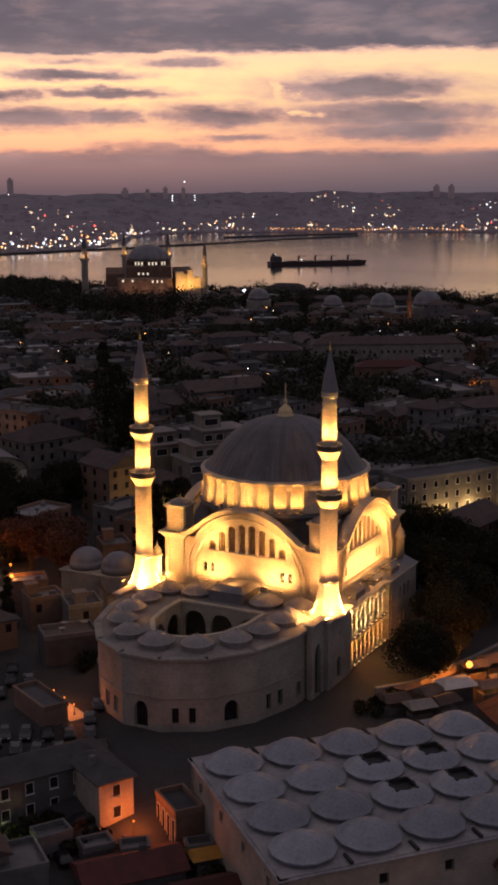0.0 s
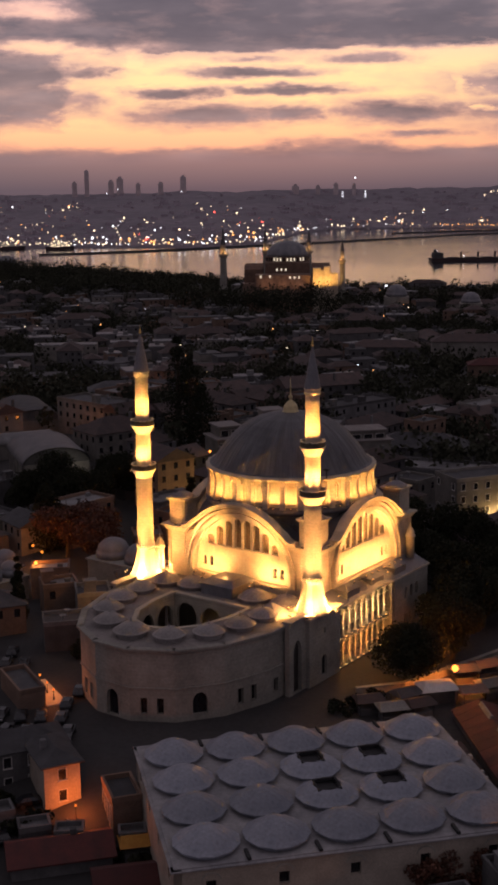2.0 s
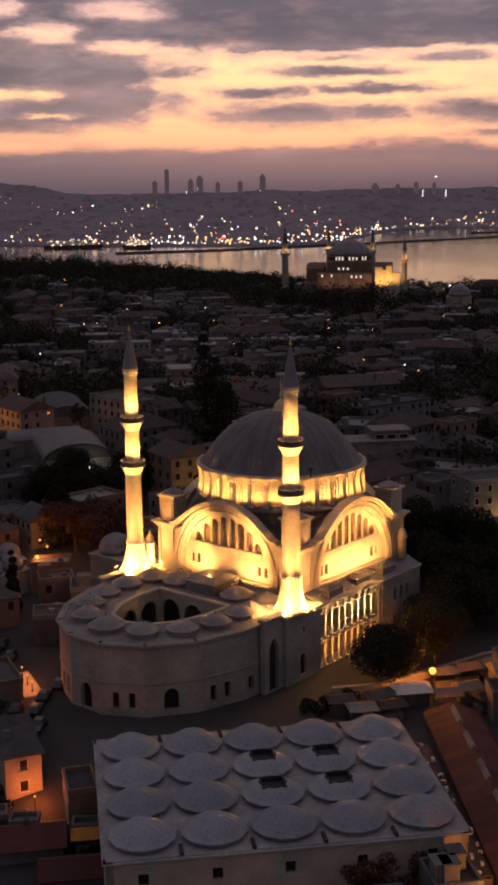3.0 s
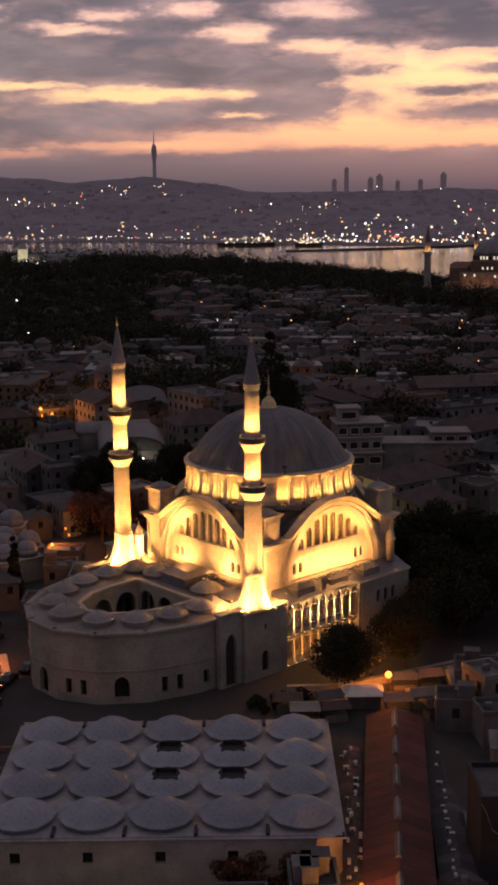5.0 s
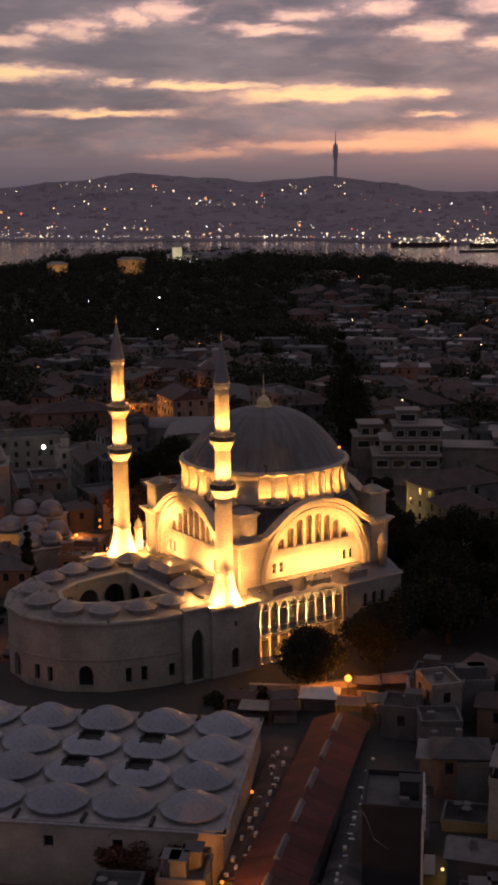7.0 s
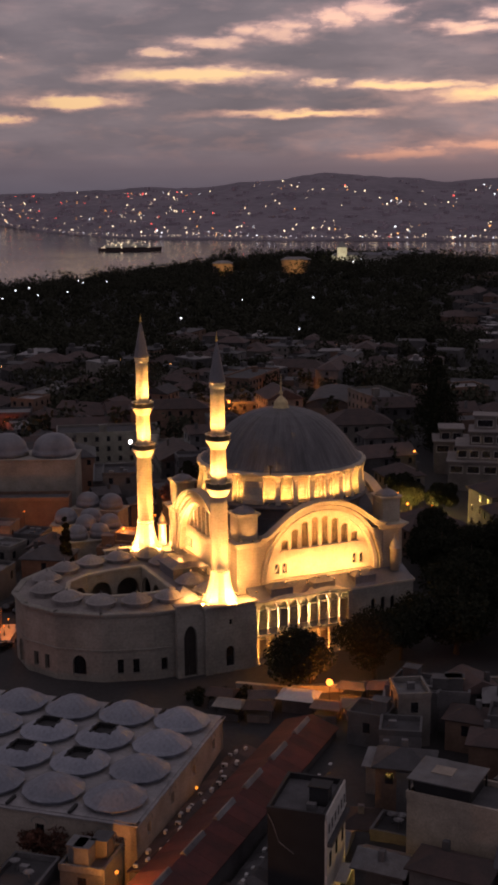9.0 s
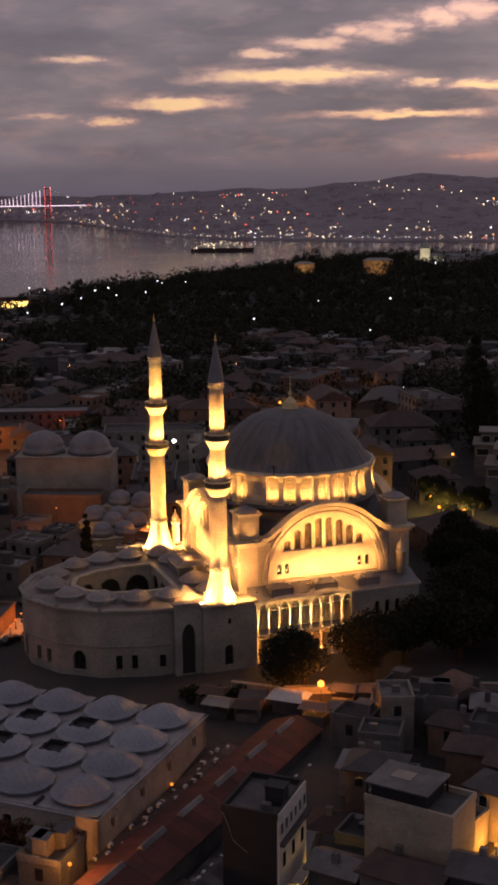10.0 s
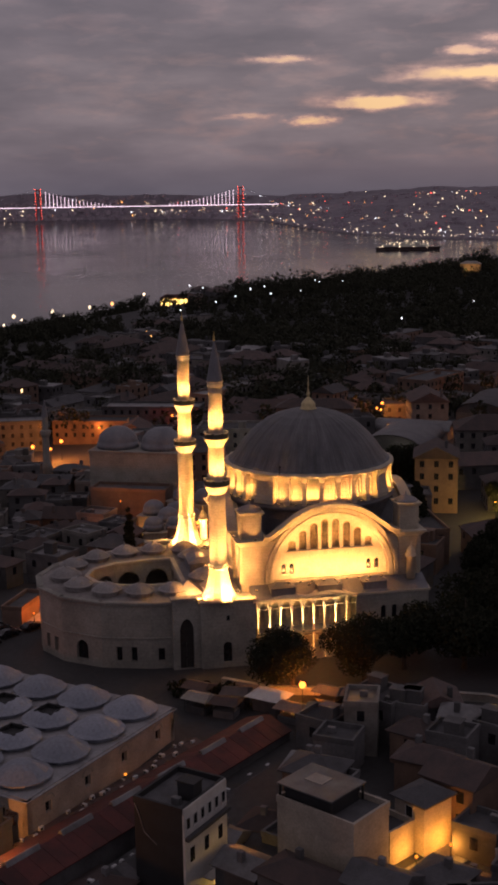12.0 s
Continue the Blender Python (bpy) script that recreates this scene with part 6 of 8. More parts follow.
def street_lamp(x, y, h=6.0, watts=600, col=SODIUM, mat=None, zg=None, size=0.28, label="street lamp with a glowing orange globe"):
    z = gz(x, y) if zg is None else zg
    sl = thing("street_lamp", pose(x, y, z), label, "street lamp", "street lamps")
    bm = bmesh.new()
    lathe(bm, [(0.16, -0.3), (0.14, 0.5), (0.07, 0.8), (0.05, h - 0.3), (0.09, h - 0.25)], 8)
    part("post", bm, IRON, sl)
    bm = bmesh.new()
    lathe(bm, [(size * math.sin(math.pi * i / 8) + 0.01, h - 0.25 + size - size * math.cos(math.pi * i / 8)) for i in range(9)], 12)
    g = part("globe", bm, mat or GLOW_SODIUM, sl, "", True)
    g.visible_shadow = False
    lamp_point("street_light", (x, y, z + h - 0.25 + size), watts, col, size)
    return sl


street_lamp(35.0, 190.9, 3.4, 3800, (1.0, 0.26, 0.035), mat=GLOW_BRIGHT, size=0.52, zg=0.0)
street_lamp(-15.2, 150.8, 3.2, 1100, (1.0, 0.2, 0.03), zg=-5.0, size=0.14)
street_lamp(-10.6, 147.4, 1.2, 700, (1.0, 0.2, 0.03), zg=-5.0, size=0.14)
street_lamp(-31.4, 148.6, 1.6, 330, (0.85, 1.0, 0.3), GLOW_WARM, -5.6, 0.14)
street_lamp(-51.5, 249.0, 5.0, 1500)
street_lamp(-30.0, 242.0, 5.0, 260)
street_lamp(63.0, 155.6, 2.0, 420, (1.0, 0.58, 0.14), GLOW_WARM, -4.6, 0.2)
street_lamp(78.6, 175.4, 1.9, 1300, (1.0, 0.37, 0.045), zg=-0.8, size=0.2)
street_lamp(77.6, 170.6, 1.7, 900, (1.0, 0.39, 0.05), zg=-0.8, size=0.2)
street_lamp(79.4, 180.6, 1.9, 500, (1.0, 0.36, 0.05), zg=-0.8, size=0.2)
street_lamp(47.5, 294.5, 2.2, 1800, (1.0, 0.62, 0.22), GLOW_WARM)
street_lamp(54.5, 298.6, 2.2, 2600, (1.0, 0.62, 0.22), GLOW_WARM)
street_lamp(-48, 244, 5.0, 500)
street_lamp(88, 262, 5.0, 400, (1.0, 0.72, 0.3), GLOW_WARM)
for x, y, zt, watts, col in ((-73, 358, 8.0, 1100, SODIUM), (-76, 396, 6.5, 900, SODIUM), (-112, 354, 9.0, 1500, SODIUM), (-109, 349, 6.0, 700, SODIUM), (-74.5, 377, 7.5, 700, SODIUM), (-206, 309, -4.0, 1200, SODIUM), (-203, 339, -3.0, 1200, (1.0, 0.12, 0.03)),
                             (-45.5, 232, 6.0, 900, SODIUM), (-135, 330, -4.0, 1500, SODIUM), (-165, 372, -4.0, 1800, SODIUM), (-118, 246, -6.0, 1200, SODIUM), (30, 420, 2.0, 1500, SODIUM), (96, 520, -4.0, 2500, SODIUM),
                             (-60, 470, -2.0, 1500, SODIUM), (-150, 455, -6.0, 2000, SODIUM), (-11, 293, 4.0, 5000, (1.0, 0.62, 0.14)), (-6, 296, 3.0, 3000, (1.0, 0.66, 0.2)), (-16, 297, 5.0, 1200, (1.0, 0.7, 0.16)), (-26, 322, 10.0, 90, (1.0, 0.62, 0.12)), (-92, 246, 2.0, 900, SODIUM), (-101, 254, 0.0, 700, SODIUM), (118, 470, -4.0, 2500, SODIUM)):
    g = gz(x, y)
    street_lamp(x, y, max(3.0, zt - g), watts, col, GLOW_BRIGHT, zg=g, size=0.3)
street_lamp(-60.5, 309.0, 7.0 - gz(-60.5, 309.0), 260, (1.0, 0.9, 0.62), GLOW_WHITE, size=0.4, label="white lamp at the end of a market roof")
street_lamp(-54.0, 262.0, 6.0, 700, (1.0, 0.85, 0.5), GLOW_WARM, size=0.3)
for x, y, h, watts, size in ((-188.6, 272.3, 6.0, 12000, 0.55), (-190.5, 284.2, 6.0, 12000, 0.55), (-186.0, 277.5, 5.0, 5000, 0.4), (-169.0, 285.1, 6.5, 2600, 0.4), (-124.6, 369.1, 8.5, 5500, 0.45), (-123.2, 367.0, 6.5, 3000, 0.35)):
    street_lamp(x, y, h, watts, SODIUM, GLOW_BRIGHT, size=size)
street_lamp(-61.3, 226.6, 2.4, 700, (1.0, 0.36, 0.05), GLOW_BRIGHT, size=0.32)
street_lamp(-72.0, 222.0, 5.0, 800, (1.0, 0.26, 0.07), size=0.2)
house(-32.0, 181.0, -55, 10.5, 4.0, 2.6, "flat", PLASTER_PINK, BITUMEN, "low row of shops with fronts glowing orange", False, group="lane sheds", clutter=False)
for k in (-3.2, 0.4, 3.6):
    x, y = -28.8 + 0.574 * k, 183.0 - 0.819 * k
    street_lamp(x, y, 2.0, 230, (1.0, 0.24, 0.035), size=0.16)
street_lamp(-107.4, 301.7, 6.4 - gz(-107.4, 301.7), 900, (1.0, 0.95, 0.85), GLOW_WHITE, size=0.55, label="tall mast with a white flood lamp")

# wide thin roof over the pavilion of the cream house
slab = thing("roof_canopy", pose(70.9, 161.9, 9.6, 0, 0, 10), "thin wide pale metal roof over a terrace", "canopy")
bm = bmesh.new()
box(bm, -4.0, -3.3, 0.75, 3.9, 3.3, 0.95, None, 0.04)
part("roof_sheet", bm, METALROOF, slab)
for px in (-3.7, 3.6):
    for py in (-3.0, 3.0):
        bm = bmesh.new()
        box(bm, px - 0.1, py - 0.1, -1.2, px + 0.1, py + 0.1, 0.75)
        part("post", bm, IRON, slab)


def thicket_patch(name, label, spots, mat, seed, leaf=0.34):
    """Low dark growth past counting: leaf clumps over the ground in the given (x, y, radius, height) patches."""
    rng = np.random.default_rng(seed)
    blobs = []
    for x, y, r, h in spots:
        for _ in range(int(3 + r * r * 0.5)):
            a, q = rng.uniform(0, 2 * math.pi), r * math.sqrt(rng.random())
            px, py = x + q * math.cos(a), y + q * math.sin(a)
            k = h * rng.uniform(0.6, 1.0)
            blobs.append((px, py, gz(px, py) + k * 0.55, k * 0.62))
    vs, fs = crown_verts(rng, blobs, 130, leaf)
    tagged(soup(name, vs, fs, mat, None, label), "", "shrubs", "", "stuff")


thicket_patch("shrubs", "dark shrubs and small trees round the courtyard wall", ((-27, 199, 3, 2.6), (18.5, 181.5, 2.5, 1.8), (21.5, 185, 2.2, 2.2)), LEAF, 71, 0.22)
rng_creeper = np.random.default_rng(73)
creeper = [(*(BED @ Vector((rng_creeper.uniform(6.5, 18.6), rng_creeper.uniform(-17.6, -16.4), rng_creeper.uniform(-3.0, 2.4)))), rng_creeper.uniform(0.7, 1.3)) for _ in range(46)]
tagged(soup("red_creeper", *crown_verts(rng_creeper, creeper, 130, 0.2), LEAF_RED, None, "reddish creeper over the market hall wall"), "", "shrubs", "", "stuff")

# pale slab added over the asphalt so the shop lamps draw a bright strip
kerb = thing("shop_pavement", pose(-28.6, 183.2, gz(-28.6, 183.2) + 0.02, 0, 0, -55), "pale paved strip before the lit shops", "pavement", "", "structure")
bm = bmesh.new()
box(bm, -5.4, -1.9, -0.8, 5.4, 1.3, 0.16, None, 0.05)
part("paving", bm, STONE_PALE, kerb)
house(-4.6, 137.2, 20, 8.5, 5.0, 3.4, "gable", PLASTER_GREY, TILE, "low red-tiled market roof", False, ground=-7.0, clutter=False)
stall(-5.6, 144.6, 20, YELLOW_CANVAS, "market stall under a yellow canopy")
paved = thing("lane_paving", pose(79.0, 175.0, gz(79.0, 175.0) + 0.03, 0, 0, 4), "pale paved lane glowing in lamp light", "pavement", "", "structure")
bm = bmesh.new()
box(bm, -2.4, -8.0, -0.6, 1.6, 8.0, 0.06, None, 0.03)
part("paving", bm, STONE_GREY, paved)
rng_bits = random.Random(31)


def parked_car(m, paint, label, made={}):
    """A saloon car: lower body, glazed cabin, four wheels, lamps."""
    if label in made:
        copy_thing(made[label], m)
        return
    car = thing("car", m, label, "car", "parked cars")
    bm = bmesh.new()
    side_line = [(-2.15, 0.32), (2.15, 0.32), (2.2, 0.62), (2.0, 0.82), (0.95, 0.92), (-1.5, 0.95), (-2.1, 0.9), (-2.2, 0.6)]
    for k, (x, z) in enumerate(side_line):
        for y in (-0.86, 0.86):
            bm.verts.new((x, y, z))
    bm.verts.ensure_lookup_table()
    n = len(side_line)
    for k in range(n):
        q = (k + 1) % n
        bm.faces.new((bm.verts[2 * k], bm.verts[2 * q], bm.verts[2 * q + 1], bm.verts[2 * k + 1]))
    bm.faces.new([bm.verts[2 * k] for k in range(n)])
    bm.faces.new([bm.verts[2 * k + 1] for k in range(n)][::-1])
    bmesh.ops.bevel(bm, geom=bm.edges[:], offset=0.05, segments=1, affect="EDGES")
    body = part("body", bm, paint, car)
    bm = bmesh.new()
    prism(bm, [(-1.75, -0.8), (1.0, -0.8), (1.0, 0.8), (-1.75, 0.8)], 0.9, 1.36, [(-1.2, -0.62), (0.3, -0.62), (0.3, 0.62), (-1.2, 0.62)])
    part("glazing", bm, DARKGLASS, car)
    bm = bmesh.new()
    box(bm, -1.22, -0.63, 1.355, 0.3, 0.63, 1.42, None, 0.03)
    part("roof", bm, paint, car)
    for px in (-1.35, 1.4):
        for py in (-0.84, 0.84):
            bm = bmesh.new()
            lathe(bm, [(0.05, -0.1), (0.33, -0.1), (0.33, 0.1), (0.05, 0.1)], 12)
            bmesh.ops.transform(bm, matrix=pose(px, py, 0.33, 90), verts=bm.verts[:])
            part("wheel", bm, BLACKWALL, car)
    for py in (-0.6, 0.6):
        bm = bmesh.new()
        box(bm, 2.12, py - 0.2, 0.58, 2.21, py + 0.2, 0.74)
        part("headlight", bm, SHIPWHITE, body)
    made[label] = car


CAR_PAINTS = ((CAR_BLACK, "dark parked saloon car with glinting windows"), (CAR_GREY, "grey parked saloon car with glinting windows"), (CAR_BLACK, "dark parked saloon car with glinting windows"), (CAR_WHITE, "white parked saloon car with glinting windows"))
for j in range(8):        # rows of the car park beside the courtyard
    for i in range(7):
        u, v = -20.4 - 3.1 * i - 0.6 * (j % 2), 162.5 + 5.2 * j
        if rng_bits.random() < 0.2 or math.hypot(u + 31, v - 204.5) < 9 or math.hypot(u + 32, v - 183) < 7.5 or (u > -23 and v > 184):
            continue
        paint, label = CAR_PAINTS[rng_bits.choice((0, 0, 0, 1, 1, 1, 2, 3))]
        parked_car(pose(u, v, gz(u, v) + 0.01, 0, 0, 98 + rng_bits.uniform(-6, 6) + 180 * (rng_bits.random() < 0.4)), paint, label)
for x, y, ang in ((-27, 150.5, 32), (-22, 153.0, 30), (-16.5, 148.5, 70), (-24, 146.5, 120), (-18.5, 143.8, 30), (-13.5, 144.5, 10), (-31.5, 147, 30)):
    paint, label = CAR_PAINTS[rng_bits.randrange(3)]
    parked_car(pose(x, y, gz(x, y) + 0.01, 0, 0, ang), paint, label)
thicket_patch("lane_shrubs", "dark shrubs in a lane between houses", ((-21.5, 149.5, 2.5, 2.2), (-26, 152.5, 1.8, 2.0), (-30, 150.5, 1.6, 2.4), (-10, 143.6, 2.0, 1.8), (-3.5, 142.5, 2.0, 2.0), (-28, 145, 2.0, 1.8)), LEAF, 74)
for x, y, w, d, h, ang in ((-25.5, 148.6, 4.5, 3.2, 2.3, 30), (-19.6, 146.6, 4.0, 3.0, 2.1, 24), (-14.6, 145.6, 3.6, 2.6, 2.4, 12), (-32.5, 144.5, 5.0, 4.0, 2.6, 28), (-6.5, 146.2, 3.4, 2.4, 2.2, 16)):
    house(x, y, ang, w, d, h, "flat", PLASTER_GREY, METALROOF, "low lean-to shed in the lane", False, group="lane sheds", clutter=False)


def roof_unit(x, y, z, ang, k, mm0=[]):
    """A boxed air-conditioning unit with its fan grille."""
    m = pose(x, y, z, 0, 0, ang) @ Matrix.Diagonal((k, k, k, 1))
    if mm0:
        copy_thing(mm0[0], m)
        return
    ob = thing("air_unit", m, "grey boxed air-conditioning unit on a market roof", "air conditioner", "roof air units")
    bm = bmesh.new()
    box(bm, -0.6, -0.35, 0.1, 0.6, 0.35, 0.95, None, 0.05)
    part("casing", bm, SHIPWHITE, ob)
    bm = bmesh.new()
    lathe(bm, [(0.3, 0), (0.3, 0.05), (0.05, 0.06)], 12)
    bmesh.ops.transform(bm, matrix=pose(-0.15, -0.36, 0.52, 90), verts=bm.verts[:])
    part("fan_grille", bm, IRON, ob)
    for px in (-0.5, 0.5):
        bm = bmesh.new()
        box(bm, px - 0.06, -0.3, 0, px + 0.06, 0.3, 0.1)
        part("foot", bm, IRON, ob)
    mm0.append(ob)


for i in range(44):     # along the low roofs beside the market street
    q = (i + 0.5) / 44 + rng_bits.uniform(-0.01, 0.01)
    if i % 2:
        x, y, z = 33.9 + 10.7 * q + rng_bits.uniform(-1.0, 1.0), 171.5 - 34.0 * q, 0.35
    else:
        x, y, z = 45.6 + 11.5 * q + rng_bits.uniform(-0.5, 0.5), 175.4 - 40.5 * q, -0.75
    roof_unit(x, y, z, rng_bits.choice((-72, 18, 108)) + rng_bits.uniform(-6, 6), rng_bits.uniform(0.6, 1.1))

for x, y, zt, watts in ((41.0, 137.0, 1.6, 260), (36.0, 158.0, 0.0, 60), (46.6, 131.6, 3.8, 2200)):
    g = -4.6 if x > 60 else -6.0
    street_lamp(x, y, zt - g, watts, (1.0, 0.34, 0.05), zg=g, size=0.22)

# ---- neighbouring domed baths and mosques ----


def domed_block(x, y, ang, label, bays, size, height, cat="bath house", group="", zg=None, smallest=False):
    z = gz(x, y) if zg is None else zg
    t = thing("domed_hall", pose(x, y, z, 0, 0, ang), label, cat, group)
    w = size * bays
    bm = bmesh.new()
    box(bm, -w / 2, -size / 2, -9, w / 2, size / 2, height, None, 0.1)
    part("wall", bm, STONE_GREY, t)
    bm = bmesh.new()
    box(bm, -w / 2 - 0.3, -size / 2 - 0.3, height, w / 2 + 0.3, size / 2 + 0.3, height + 0.35, None, 0.05)
    part("cornice", bm, STONE_GREY, t)
    for i in range(bays):
        c = -w / 2 + size * (i + 0.5)
        bm = bmesh.new()
        lathe(bm, [(size * 0.46, height + 0.3), (size * 0.46, height + 1.6)] + dome_profile(size * 0.44, size * 0.36, 8, height + 1.6)[0:], 24, (c, 0, 0))
        part("dome", bm, LEAD, t, "lead dome", True)
    return t


domed_block(-91.5, 248.6, 38, "old stone hall with twin lead domes", 2, 11.6, 13.6, zg=0.0, group="domed halls")
house(-83.0, 240.0, 38, 19.0, 6.5, 11.0, "flat", PLASTER_PINK, BITUMEN, "low rust-red annex of the domed hall in lamp light", False, ground=-5.0, clutter=False)
street_lamp(-77.5, 233.0, 5.0, 260, zg=0.0, size=0.2)
street_lamp(-66.3, 231.2, 4.0, 700, zg=-3.0, size=0.24)
for i, (x, y, r) in enumerate(((-68, 248, 2.6), (-62, 235, 2.4), (-55, 234, 2.2), (-51, 227, 2.0))):
    domed_block(x, y, 20 + 12 * i, "small domed stone chamber beside the old hall", 2, 2 * r + 0.8, 4.0, zg=0.0, group="small domed chambers")
mt = thing("minaret", pose(-155, 258, gz(-155, 258)), "slim grey stone minaret of an old mosque", "minaret", "far minarets")
bm = bmesh.new()
lathe(bm, [(1.7, -2), (1.6, 6), (1.1, 8), (1.0, 15), (1.6, 16), (1.6, 17), (0.9, 17.2), (0.85, 21)], 12)
part("shaft", bm, STONE_GREY, mt)
bm = bmesh.new()
lathe(bm, [(1.05, 21), (0.5, 24), (0.03, 27)], 12)
part("spire", bm, LEAD, mt)
domed_block(-29, 240, -28, "small domed library beside the mosque", 2, 7.5, 4.5, group="domed halls")

# ---- the town between the mosque and the headland ----
KEEP_OUT = [(-2, 203, 27), (14, 215, 28), (-8, 184, 17), (8, 188, 17), (38, 228, 30), (62, 150, 9), (77, 160, 11), (59, 181, 6), (-31, 158, 11), (-18, 158, 7), (-9, 157, 8), (48, 303, 20), (-10, 330, 17), (8, 344, 13), (-24, 338, 8), (-70, 322, 17), (-98, 392, 19), (-88, 346, 12), (40, 655, 17), (72, 655, 20), (104, 655, 17), (0, 640, 14), (22, 640, 14), (64, 575, 17), (-60, 240, 14), (-155, 258, 4), (-107, 302, 3), (-790, 768, 42), (-770, 752, 26), (-750, 736, 26), (-200, 284, 10), (-188, 272, 8), (-196, 300, 6), (-512, 1030, 16), (-530, 982, 18), (-495, 1050, 30), (-584, 945, 16), (-31, 192, 14), (-26, 178, 12), (-36, 172, 10), (-12, 172, 9), (2, 172, 8), (14, 182, 8), (22, 188, 8),
            (-91.5, 248.6, 15), (-124.6, 367, 7), (-188, 277, 12), (-169, 285, 6), (-83.5, 240.5, 9), (-104, 250, 8), (-10, 297, 11), (21.5, 177, 6.5), (87, 330, 15), (-42, 253, 10), (-53, 290, 14), (-63, 286, 6), (-5, 137, 9), (22, 258, 15), (-40, 356, 13), (71, 179, 10), (-78, 985, 75), (32, 187, 9), (72, 188, 8), (82, 169, 8), (68, 162, 6), (-31, 204, 7), (-17, 140, 12), (76, 172, 5), (28, 200, 8), (-29, 240, 9)]


def free(x, y, r=0.0):
    """Clear of the named buildings, of the domed hall and of the market street."""
    bx, by = (BED.inverted() @ Vector((x, y, 0)))[:2]
    if abs(bx) < 22 + r and abs(by) < 17.5 + r:
        return False
    k = min(1.0, max(0.0, ((x - 39.6) * 14.9 + (y - 179.5) * -47.5) / (14.9 ** 2 + 47.5 ** 2)))
    if math.hypot(x - 39.6 - 14.9 * k, y - 179.5 + 47.5 * k) < 9.5 + r:
        return False
    return all(math.hypot(x - a, y - b) > c + r for a, b, c in KEEP_OUT)


def in_view(x, y):
    """The stretch of the plan between the two ends of the flight's outlook."""
    return x < max(96, 0.235 * y + 25) and (y > 45 + 0.5 * (170 - x) or x > -0.24 * y - 18)


def woods(x, y):
    """Parkland on the headland instead of houses."""
    a, r = math.degrees(math.atan2(-(x - 80), y - 30)), math.hypot(x - 80, y - 30)
    a, r = a + 3.0 * noise.noise(Vector((x * 0.012, y * 0.012, 5.0))), r + 90 * noise.noise(Vector((x * 0.01, y * 0.01, 8.0)))
    return (25 < a < 47 and 700 < r < 1420) or (r > 1110 and a < 47) or (8 < a < 25 and r > 1060)


def thicket(x, y):
    """Pockets of trees among the roofs."""
    return noise.noise(Vector((x * 0.013, y * 0.013, 3.0))) + 0.5 * noise.noise(Vector((x * 0.04, y * 0.04, 6.0))) > (0.4 if y < 262 else 0.12)


def town():
    rng = random.Random(21)
    lots, grid = [], {}

    def fits(x, y, r):
        i, j = int(x // 30), int(y // 30)
        return all(math.hypot(x - a, y - b) > r + c for p in (-1, 0, 1) for q in (-1, 0, 1) for a, b, c in grid.get((i + p, j + q), ()))

    for big, tries in ((True, 2600), (False, 34000)):
        for _ in range(tries):
            y = 128 + 1130 * rng.random() ** 1.25
            x = rng.uniform(-0.85 * y - 60, 0.25 * y + 110)
            near = y < 262
            if big and (near or rng.random() < 0.35):
                continue
            w, d = (rng.uniform(18, 38), rng.uniform(9, 14)) if big else ((rng.uniform(5.5, 9.5), rng.uniform(5, 8)) if near else (rng.uniform(8, 17), rng.uniform(7, 12)))
            r = 0.36 * (w + d) / 2 + 0.16 * math.hypot(w, d)
            if in_view(x, y) and free(x, y, r * 0.8) and not woods(x, y) and not thicket(x, y) and float(inland(x, y)) > (25 if y > 1050 else 80) and fits(x, y, r):
                grid.setdefault((int(x // 30), int(y // 30)), []).append((x, y, r))
                lots.append((math.hypot(x - 60, y - 60), x, y, w, d, near))
    lots.sort()
    rest = []
    for n, (r, x, y, w, d, near) in enumerate(lots):
        district = noise.noise(Vector((x * 0.004, y * 0.004, 0.3)))
        ang = 20 + 30 * round(district * 3) + rng.uniform(-9, 9) + 90 * (rng.random() < 0.3)
        tall = 1 + 0.35 * noise.noise(Vector((x * 0.02, y * 0.02, 9.0)))
        h = (rng.uniform(5.0, 10.0) + (rng.random() < 0.1) * 4) * tall if not near else rng.uniform(5.0, 8.0)
        if y < 205 and x < 0:
            h = rng.uniform(4.6, 6.6)
        if math.hypot(x + 2, y - 205) < 62:
            h = min(h, 5.5)
        roof = rng.choice(("flat", "flat", "flat", "hip", "gable", "hip"))
        if n < 300:
            house(x, y, ang, w, d, h, roof, rng=rng, lit=0.004,
                  wall=rng.choice((PLASTER_GREY, PLASTER_GREY, PLASTER, PLASTER_PINK)),
                  label=("flat-roofed town house with roof clutter" if roof == "flat" else "old town house under sooty clay tiles"))
        else:
            rest.append((x, y, ang, w, d, h, roof, rng.random()))
    return rest


FAR = town()


